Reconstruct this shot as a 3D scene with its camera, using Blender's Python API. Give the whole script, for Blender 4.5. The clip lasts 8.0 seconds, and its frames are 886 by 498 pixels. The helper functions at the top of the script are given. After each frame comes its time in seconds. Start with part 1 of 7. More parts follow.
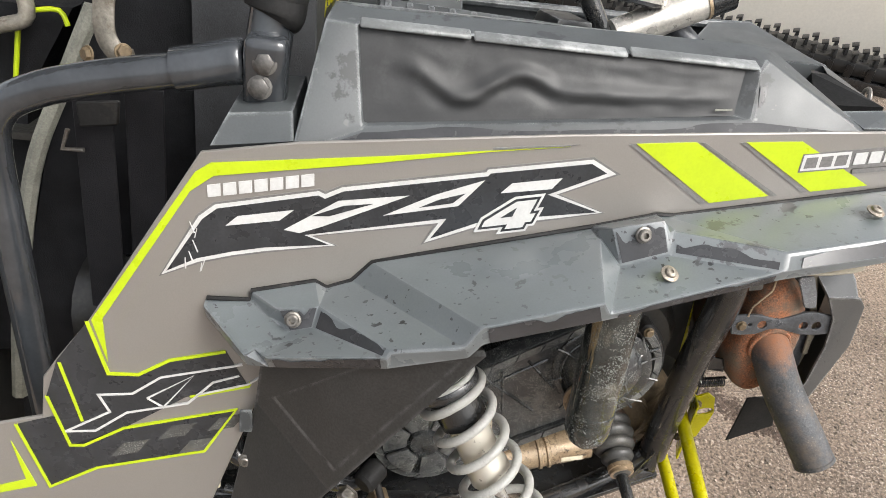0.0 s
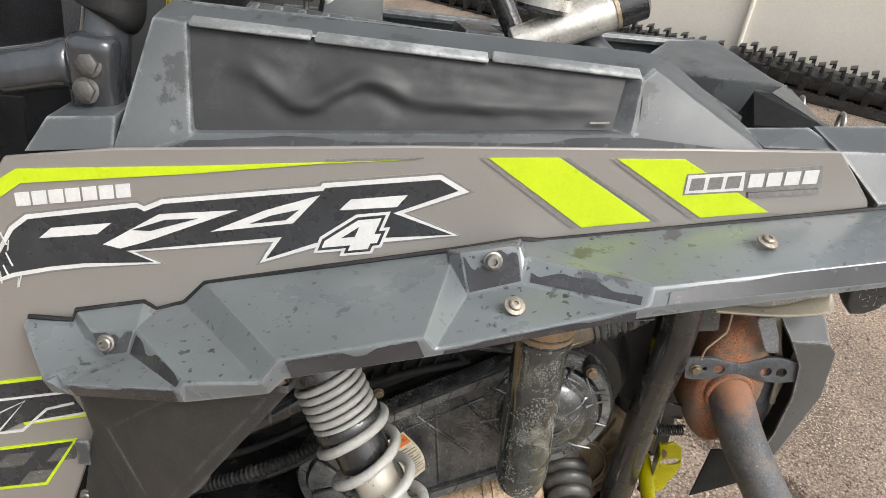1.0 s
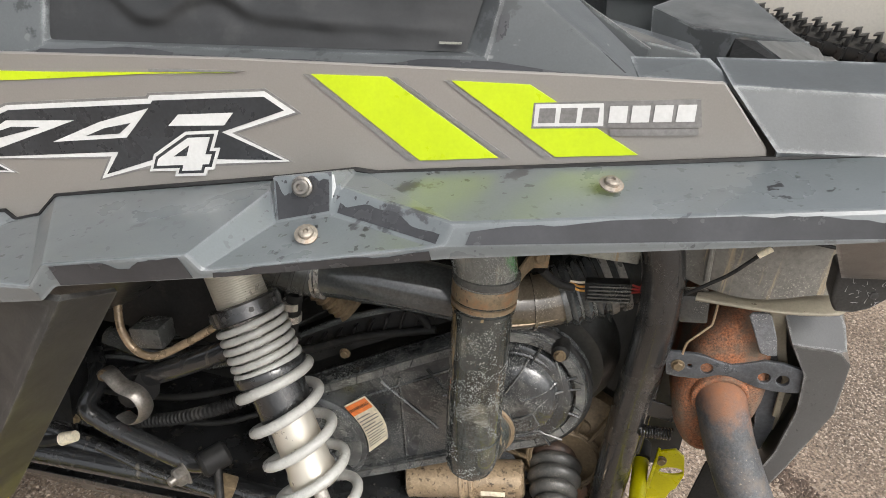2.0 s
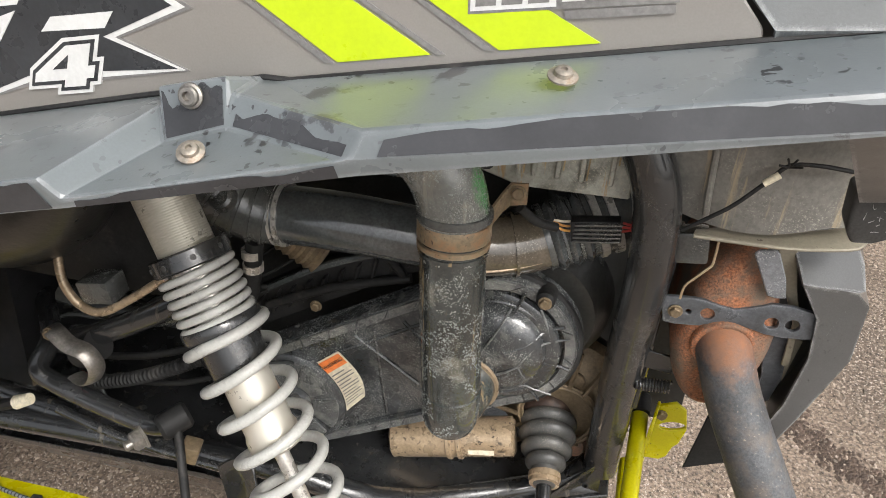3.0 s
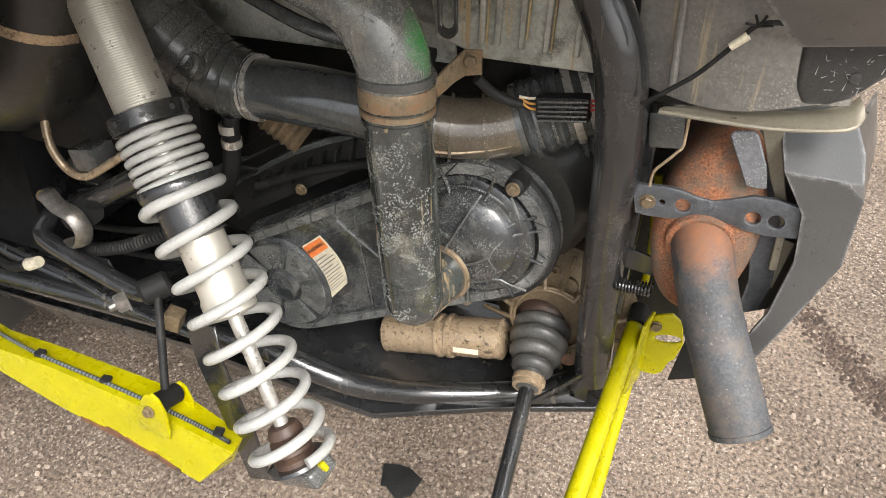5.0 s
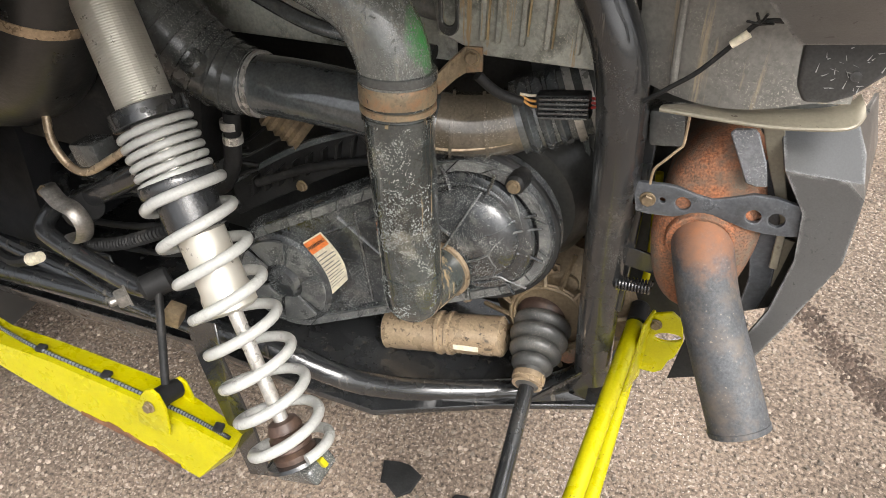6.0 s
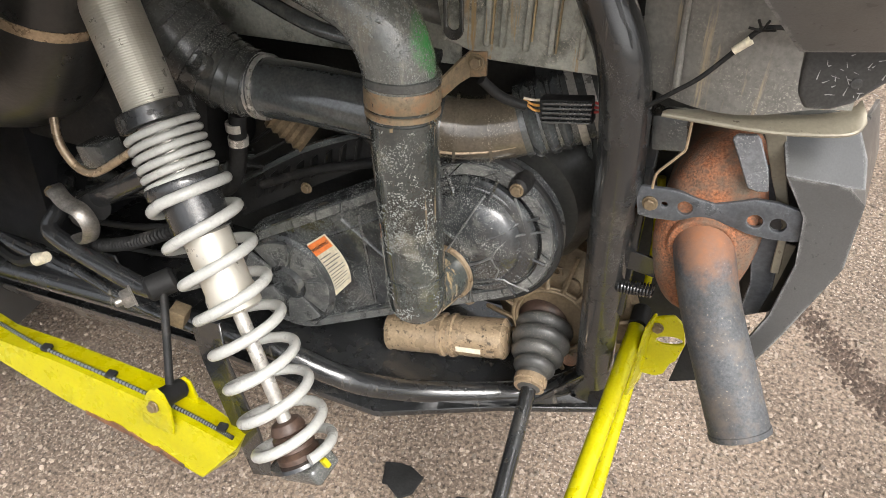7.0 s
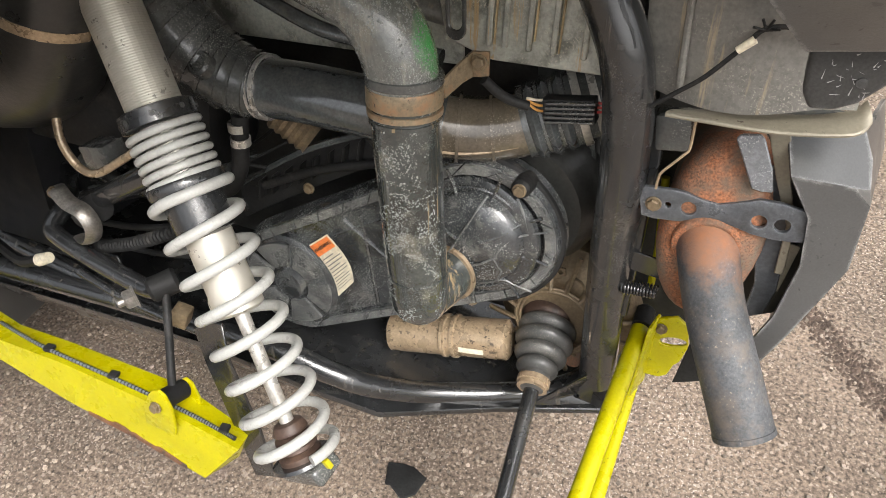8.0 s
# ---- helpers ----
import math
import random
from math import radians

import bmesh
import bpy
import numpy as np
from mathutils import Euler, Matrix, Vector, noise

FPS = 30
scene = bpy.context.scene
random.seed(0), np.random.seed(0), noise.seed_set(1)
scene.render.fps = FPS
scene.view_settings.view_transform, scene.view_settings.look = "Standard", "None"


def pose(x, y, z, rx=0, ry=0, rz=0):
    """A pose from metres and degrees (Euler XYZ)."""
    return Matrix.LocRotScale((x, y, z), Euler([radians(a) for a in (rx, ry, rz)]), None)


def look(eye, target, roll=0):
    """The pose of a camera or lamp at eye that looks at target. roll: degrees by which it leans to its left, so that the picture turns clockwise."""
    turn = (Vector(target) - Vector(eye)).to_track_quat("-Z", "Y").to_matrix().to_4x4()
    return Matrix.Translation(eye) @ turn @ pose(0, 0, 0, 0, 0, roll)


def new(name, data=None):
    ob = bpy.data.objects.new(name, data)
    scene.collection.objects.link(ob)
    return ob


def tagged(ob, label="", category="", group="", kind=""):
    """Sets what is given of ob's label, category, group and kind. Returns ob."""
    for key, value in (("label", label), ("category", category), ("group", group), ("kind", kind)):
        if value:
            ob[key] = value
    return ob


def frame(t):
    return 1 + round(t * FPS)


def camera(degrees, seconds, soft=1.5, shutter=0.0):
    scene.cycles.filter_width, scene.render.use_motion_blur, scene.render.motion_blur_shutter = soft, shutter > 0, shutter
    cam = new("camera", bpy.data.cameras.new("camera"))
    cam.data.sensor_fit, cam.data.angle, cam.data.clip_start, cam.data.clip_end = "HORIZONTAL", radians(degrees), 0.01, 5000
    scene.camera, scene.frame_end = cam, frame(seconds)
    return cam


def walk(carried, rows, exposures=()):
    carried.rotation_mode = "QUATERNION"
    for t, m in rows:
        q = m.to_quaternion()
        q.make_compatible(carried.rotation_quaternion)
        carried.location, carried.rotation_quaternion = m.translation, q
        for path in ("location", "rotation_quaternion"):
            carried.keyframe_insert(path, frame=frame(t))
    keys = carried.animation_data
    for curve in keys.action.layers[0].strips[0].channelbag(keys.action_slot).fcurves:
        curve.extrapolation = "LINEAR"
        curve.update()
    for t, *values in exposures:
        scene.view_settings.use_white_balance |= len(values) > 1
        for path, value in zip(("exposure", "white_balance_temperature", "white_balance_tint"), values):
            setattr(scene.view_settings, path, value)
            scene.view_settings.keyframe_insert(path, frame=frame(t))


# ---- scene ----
from mathutils.bvhtree import BVHTree

cam = camera(64.4, 8.0, 0.7)
METRES, EYE, TILT, LEAN, TURN = 0.8, 1.456, -28.0, -5.0, -3.0
PATH = [
    (0, (-0.005, -0.027, 1.473), (0.178, 1.73, 0.535), 5.8),
    (0.5, (0.088, 0.002, 1.461), (0.189, 1.797, 0.586), 5.4),
    (1, (0.194, 0.032, 1.449), (0.239, 1.832, 0.578), 5.4),
    (1.5, (0.346, 0.065, 1.443), (0.162, 1.832, 0.525), 5.7),
    (1.7, (0.402, 0.076, 1.422), (0.124, 1.837, 0.517), 5.8),
    (2.8, (0.504, 0.17, 1.352), (0.111, 1.855, 0.349), 3.1),
    (3, (0.505, 0.186, 1.333), (0.133, 1.863, 0.31), 2.7),
    (3.5, (0.563, 0.223, 1.314), (0.113, 1.829, 0.21), 2.3),
    (4, (0.642, 0.237, 1.284), (0.07, 1.747, 0.104), 2.6),
    (4.5, (0.685, 0.228, 1.253), (0.051, 1.729, 0.093), 0.1),
    (6, (0.693, 0.228, 1.251), (0.055, 1.722, 0.085), 0.3),
    (6.5, (0.692, 0.226, 1.252), (0.049, 1.718, 0.086), 0.3),
    (7, (0.694, 0.223, 1.255), (0.048, 1.718, 0.094), 0.5),
    (7.5, (0.693, 0.224, 1.255), (0.039, 1.715, 0.094), 0.4),
    (8, (0.694, 0.226, 1.254), (0.039, 1.717, 0.093), 0.3),
]
TIP = Matrix.Translation((0, 0, 0.28)) @ pose(0, 0, 0, -10)  # the vehicle stands jacked up and tipped against the ground
walk(cam, [(t, TIP @ look(eye, target, roll)) for t, eye, target, roll in PATH], exposures=((0, 0.62), (1.0, 0.55), (1.7, 0.52), (3.0, 0.64), (4.0, 0.86), (4.5, 0.9), (8.0, 0.9)))

# ---- world and light: a bright overcast day ----
world = bpy.data.worlds.new("sky")
scene.world = world
world.use_nodes = True
wn = world.node_tree
sky = wn.nodes.new("ShaderNodeTexSky")
sky.sky_type = "NISHITA"
sky.sun_disc = False
sky.sun_elevation, sky.sun_rotation = radians(51), radians(130)
sky.air_density, sky.dust_density, sky.ozone_density = 1.0, 6.0, 0.6
hsv = wn.nodes.new("ShaderNodeHueSaturation")
hsv.inputs["Saturation"].default_value = 0.25
wn.links.new(sky.outputs["Color"], hsv.inputs["Color"])
wn.links.new(hsv.outputs["Color"], wn.nodes["Background"].inputs["Color"])
wn.nodes["Background"].inputs["Strength"].default_value = 0.16
sun_data = bpy.data.lights.new("sun", "SUN")
sun_data.energy, sun_data.angle, sun_data.color = 1.65, radians(32), (1.0, 0.965, 0.92)
sun = new("sun", sun_data)
sun.matrix_world = look((3.1, -0.9, 4.9), (0.4, 0.9, 0.9))


# ---- building helpers ----
V = Vector


def finish(bm, angle=38):
    bmesh.ops.recalc_face_normals(bm, faces=bm.faces)
    for f in bm.faces:
        f.smooth = True
    lim = radians(angle)
    for e in bm.edges:
        e.smooth = len(e.link_faces) == 2 and e.calc_face_angle(0) < lim
    return bm


def to_mesh(name, bm, material, angle=38):
    me = bpy.data.meshes.new(name)
    finish(bm, angle)
    bm.to_mesh(me)
    bm.free()
    me.materials.append(material)
    return me


ROOT_AT = {}


def thing(name, at, label, category, group="", kind="", tip=Matrix()):
    ob = new(name)
    ob.empty_display_size = 0.1
    ob.matrix_basis = tip @ Matrix.Translation(at)
    ROOT_AT[ob.name] = V(at)
    return tagged(ob, label, category, group, kind)


def hang(ob, parent):
    ob.parent = parent
    if parent.type == "EMPTY":
        ob.matrix_parent_inverse = Matrix.Translation(-ROOT_AT[parent.name])
    return ob


def part(name, bm, material, parent, label="", angle=38):
    """A mesh of its own under a thing or a part; the vertices are in world metres."""
    return tagged(hang(new(name, to_mesh(name, bm, material, angle)), parent), label)


def shared(name, mesh, parent, m, label=""):
    """A part on shared mesh data, at the pose m."""
    ob = hang(new(name, mesh), parent)
    ob.matrix_basis = m
    return tagged(ob, label)


def solo(name, bm, material, label, category, group="", kind=""):
    return tagged(new(name, to_mesh(name, bm, material)), label, category, group, kind)


def bevel(bm, w, seg=1, angle=25):
    es = [e for e in bm.edges if len(e.link_faces) == 2 and e.calc_face_angle(0) > radians(angle)]
    if es and w > 0:
        bmesh.ops.bevel(bm, geom=es, offset=w, segments=seg, profile=0.6, affect="EDGES", clamp_overlap=True)
    return bm


def smooth_path(pts, sub):
    """Points along a Catmull-Rom curve; each point may carry a fourth number, the radius."""
    pts = [tuple(p) for p in pts]
    if sub < 2 or len(pts) < 3:
        return pts
    out = []
    for i in range(len(pts) - 1):
        p0, p1, p2, p3 = pts[max(i - 1, 0)], pts[i], pts[i + 1], pts[min(i + 2, len(pts) - 1)]
        for k in range(sub):
            t = k / sub
            out.append(tuple(0.5 * (2 * b + (c - a) * t + (2 * a - 5 * b + 4 * c - d) * t * t + (3 * b - a - 3 * c + d) * t ** 3) for a, b, c, d in zip(p0, p1, p2, p3)))
    out.append(pts[-1])
    return out


def ring_loft(bm, rings, cap=True, closed=False):
    rows = [[bm.verts.new(p) for p in r] for r in rings]
    n = len(rows[0])
    pairs = list(zip(rows, rows[1:])) + ([(rows[-1], rows[0])] if closed else [])
    for a, b in pairs:
        for i in range(n):
            j = (i + 1) % n
            bm.faces.new((a[i], a[j], b[j], b[i]))
    if cap and not closed:
        bm.faces.new(rows[0][::-1])
        bm.faces.new(rows[-1])
    return bm


def tube(pts, r, n=14, sub=6, bm=None, cap=True, squash=1.0, up=(0, 0, 1)):
    """A round bar along the points; squash flattens it along its first side."""
    bm = bm or bmesh.new()
    path = smooth_path(pts, sub)
    P = [V(p[:3]) for p in path]
    R = [p[3] if len(p) > 3 else r for p in path]
    side, rings = None, []
    for i, p in enumerate(P):
        d = (P[min(i + 1, len(P) - 1)] - P[max(i - 1, 0)]).normalized()
        if side is None:
            side = d.cross(V(up))
            side = (side if side.length > 0.05 else d.cross(V((1, 0, 0)))).normalized()
        side = (side - d * side.dot(d)).normalized()
        over = d.cross(side)
        rings.append([p + R[i] * (math.cos(a) * side * squash + math.sin(a) * over) for a in (2 * math.pi * k / n for k in range(n))])
    return ring_loft(bm, rings, cap)


def lathe(profile, at, axis, n=24, bm=None, cap=True, ripple=None):
    """Rings (distance along the axis, radius) round an axis."""
    bm = bm or bmesh.new()
    d = V(axis).normalized()
    u = d.orthogonal().normalized()
    w = d.cross(u)
    return ring_loft(bm, [[V(at) + d * s + max(r, 1e-4) * (math.cos(a) * u + math.sin(a) * w) for a in (2 * math.pi * k / n for k in range(n))] for s, r in profile], cap)


def slab(points, thick, holes=(), bm=None, edge=0.0, seg=1):
    """A flat plate: outline points in space, holes as loops of points, pushed by the vector thick."""
    bm = bm or bmesh.new()
    before = set(bm.faces)
    edges = []
    for loop in (points, *holes):
        vs = [bm.verts.new(p) for p in loop]
        edges += [bm.edges.new((a, b)) for a, b in zip(vs, vs[1:] + vs[:1])]
    if holes:
        bmesh.ops.triangle_fill(bm, use_beauty=True, use_dissolve=False, edges=edges)
    else:
        bm.faces.new(vs)
    fs = [f for f in bm.faces if f not in before]
    got = bmesh.ops.extrude_face_region(bm, geom=fs)
    bmesh.ops.translate(bm, verts=[g for g in got["geom"] if isinstance(g, bmesh.types.BMVert)], vec=V(thick))
    bmesh.ops.recalc_face_normals(bm, faces=bm.faces)
    if edge:
        bevel(bm, edge, seg)
    return bm


def block(at, size, turn=(0, 0, 0), edge=0.003, bm=None, taper=1.0, seg=2):
    own = bmesh.new()
    bmesh.ops.create_cube(own, size=1.0)
    for v in own.verts:
        k = taper if v.co.z > 0 else 1.0
        v.co = V((v.co.x * size[0] * k, v.co.y * size[1] * k, v.co.z * size[2]))
    bevel(own, edge, seg)
    bmesh.ops.transform(own, matrix=pose(*at, *turn), verts=own.verts)
    if bm is None:
        return own
    me = bpy.data.meshes.new("join")
    own.to_mesh(me)
    own.free()
    bm.from_mesh(me)
    bpy.data.meshes.remove(me)
    return bm


def facets(bm, verts, faces):
    """A folded sheet out of named corners."""
    made = {k: bm.verts.new(v) for k, v in verts.items()}
    for f in faces:
        bm.faces.new([made[k] for k in f.split()])
    return bm


def thicken(bm, t):
    bmesh.ops.recalc_face_normals(bm, faces=bm.faces)
    bmesh.ops.solidify(bm, geom=bm.faces[:], thickness=t)
    return bm


def circle(at, axis, r, n=16):
    d = V(axis).normalized()
    u = d.orthogonal().normalized()
    w = d.cross(u)
    return [V(at) + r * (math.cos(2 * math.pi * k / n) * u + math.sin(2 * math.pi * k / n) * w) for k in range(n)]


def inset(poly, d):
    """A 2D outline drawn in by d on all sides."""
    area = sum(a[0] * b[1] - b[0] * a[1] for a, b in zip(poly, poly[1:] + poly[:1]))
    s = 1 if area > 0 else -1
    out = []
    for i, p in enumerate(poly):
        a, b = V(poly[i - 1]), V(poly[(i + 1) % len(poly)])
        p = V(p)
        n1 = V((-(p - a).y, (p - a).x)).normalized() * s
        n2 = V((-(b - p).y, (b - p).x)).normalized() * s
        m = n1 + n2
        m = m / max(m.length_squared / 2, 0.35)
        out.append(tuple(p + m * d))
    return out


def facing(at, axis, turn=0.0):
    """A pose at a place whose z runs along axis."""
    return Matrix.Translation(at) @ V(axis).to_track_quat("Z", "Y").to_matrix().to_4x4() @ pose(0, 0, 0, 0, 0, turn)


# ---- materials ----
def material(name, base, rough=0.5, metal=0.0, var=0.2, scale=9.0, bump=0.15, grain=160.0, second=None, second_at=(0.55, 0.7), second_scale=14.0, specks=None, speck_at=(0.66, 0.72), speck_scale=190.0, rough_var=0.12, island=0.0, coat=0.0, stretch=None, fine=0.1, dust=None, streak=None, fade=None, wear=None, tint=None, coat_rough=0.15, spec=0.5):
    m = bpy.data.materials.new(name)
    m.use_nodes = True
    nt, nd = m.node_tree, m.node_tree.nodes
    bsdf = nd["Principled BSDF"]
    link = nt.links.new
    tc = nd.new("ShaderNodeTexCoord")
    out = tc.outputs["Object"]
    if stretch:
        mp = nd.new("ShaderNodeMapping")
        mp.inputs["Scale"].default_value = stretch
        link(out, mp.inputs["Vector"])
        out = mp.outputs["Vector"]

    def noisy(s, detail=5.0, r=0.6):
        n = nd.new("ShaderNodeTexNoise")
        n.inputs["Scale"].default_value, n.inputs["Detail"].default_value, n.inputs["Roughness"].default_value = s, detail, r
        link(out, n.inputs["Vector"])
        return n.outputs["Fac"]

    def span(v, lo, hi, to0=0.0, to1=1.0):
        n = nd.new("ShaderNodeMapRange")
        n.inputs[1].default_value, n.inputs[2].default_value, n.inputs[3].default_value, n.inputs[4].default_value = lo, hi, to0, to1
        link(v, n.inputs[0])
        return n.outputs[0]

    def mix(f, a, b, mode="MIX"):
        n = nd.new("ShaderNodeMix")
        n.data_type, n.blend_type = "RGBA", mode
        for sock, val in ((n.inputs[0], f), (n.inputs[6], a), (n.inputs[7], b)):
            if isinstance(val, bpy.types.NodeSocket):
                link(val, sock)
            else:
                sock.default_value = val if isinstance(val, float) else (*val, 1)
        return n.outputs[2]

    lo = tuple(c * (1 - var) for c in base)
    hi = tuple(min(1, c * (1 + var)) for c in base)
    big = noisy(scale)
    colour = mix(span(big, 0.35, 0.65), lo, hi)
    if fine:
        g = span(noisy(grain, 3.0), 0.3, 0.7, 1 - fine * 2, 1 + fine * 2)
        colour = mix(1.0, colour, g, "MULTIPLY")
    ro = span(noisy(scale * 2.3), 0.3, 0.7, max(0.02, rough - rough_var), min(1, rough + rough_var))
    if second:
        f = span(noisy(second_scale, 7.0, 0.68), *second_at)
        colour = mix(f, colour, second)
    if specks:
        f = span(noisy(speck_scale, 2.0, 0.5), *speck_at)
        gate = span(noisy(scale * 1.3, 2.0), 0.42, 0.6)
        mul = nd.new("ShaderNodeMath")
        mul.operation = "MULTIPLY"
        link(f, mul.inputs[0])
        link(gate, mul.inputs[1])
        colour = mix(mul.outputs[0], colour, specks)
    masks = []
    if streak:  # runs that follow gravity: colour, from, to, scale
        mp = nd.new("ShaderNodeMapping")
        mp.inputs["Scale"].default_value = (1.0, 1.0, 0.06)
        link(tc.outputs["Object"], mp.inputs["Vector"])
        n = nd.new("ShaderNodeTexNoise")
        n.inputs["Scale"].default_value, n.inputs["Detail"].default_value, n.inputs["Roughness"].default_value = streak[3], 6.0, 0.7
        link(mp.outputs["Vector"], n.inputs["Vector"])
        f = span(n.outputs["Fac"], streak[1], streak[2])
        colour = mix(f, colour, streak[0])
    if dust:  # fine grit in clouds: colour, cloud from, to, cloud scale, grit scale
        cloud = span(noisy(dust[3], 4.0, 0.6), dust[1], dust[2])
        grit = span(noisy(dust[4], 3.0, 0.6), 0.56, 0.64)
        mul = nd.new("ShaderNodeMath")
        mul.operation = "MULTIPLY"
        link(cloud, mul.inputs[0])
        link(grit, mul.inputs[1])
        colour = mix(mul.outputs[0], colour, dust[0])
        masks.append(mul.outputs[0])
    if fade:  # a stain that thins out along the height: colour, z from, z to
        sep = nd.new("ShaderNodeSeparateXYZ")
        link(tc.outputs["Object"], sep.inputs[0])
        add = nd.new("ShaderNodeMath")
        add.operation = "MULTIPLY_ADD"
        add.inputs[1].default_value = 0.12
        link(noisy(26.0, 6.0, 0.7), add.inputs[0])
        link(sep.outputs[2], add.inputs[2])
        f = span(add.outputs[0], fade[1] + 0.06, fade[2] + 0.06)
        colour = mix(f, colour, fade[0])
        masks.append(f)
    if tint:  # a coloured tint round a point: colour, middle, reach, soft edge
        sub = nd.new("ShaderNodeVectorMath")
        sub.operation = "DISTANCE"
        sub.inputs[1].default_value = tint[1]
        link(tc.outputs["Object"], sub.inputs[0])
        add = nd.new("ShaderNodeMath")
        add.operation = "MULTIPLY_ADD"
        add.inputs[1].default_value = 0.03
        link(noisy(60.0, 5.0, 0.7), add.inputs[0])
        link(sub.outputs["Value"], add.inputs[2])
        colour = mix(span(add.outputs[0], tint[2] + 0.015, tint[2] - tint[3] + 0.015), colour, tint[0])
    if wear:  # paler rubbed edges: colour, width in metres
        bv, ge, dot = nd.new("ShaderNodeBevel"), nd.new("ShaderNodeNewGeometry"), nd.new("ShaderNodeVectorMath")
        bv.samples = 4
        bv.inputs["Radius"].default_value = wear[1]
        dot.operation = "DOT_PRODUCT"
        link(bv.outputs["Normal"], dot.inputs[0])
        link(ge.outputs["Normal"], dot.inputs[1])
        rub = span(dot.outputs["Value"], 0.992, 0.93)
        gate = span(noisy(45.0, 6.0, 0.7), 0.40, 0.58)
        mul = nd.new("ShaderNodeMath")
        mul.operation = "MULTIPLY"
        link(rub, mul.inputs[0])
        link(gate, mul.inputs[1])
        colour = mix(mul.outputs[0], colour, wear[0])
    for f in masks:
        n = nd.new("ShaderNodeMix")
        link(f, n.inputs[0])
        link(ro, n.inputs[2])
        n.inputs[3].default_value = 0.8
        ro = n.outputs[0]
    if island:
        ge = nd.new("ShaderNodeNewGeometry")
        v = span(ge.outputs["Random Per Island"], 0, 1, 1 - island, 1 + island)
        colour = mix(1.0, colour, v, "MULTIPLY")
    link(colour, bsdf.inputs["Base Color"])
    link(ro, bsdf.inputs["Roughness"])
    bsdf.inputs["Metallic"].default_value = metal
    bsdf.inputs["Specular IOR Level"].default_value = spec
    bsdf.inputs["Coat Weight"].default_value = coat
    bsdf.inputs["Coat Roughness"].default_value = coat_rough
    if bump:
        b = nd.new("ShaderNodeBump")
        b.inputs["Strength"].default_value, b.inputs["Distance"].default_value = bump, 0.002
        link(noisy(grain, 6.0), b.inputs["Height"])
        link(b.outputs["Normal"], bsdf.inputs["Normal"])
    return m


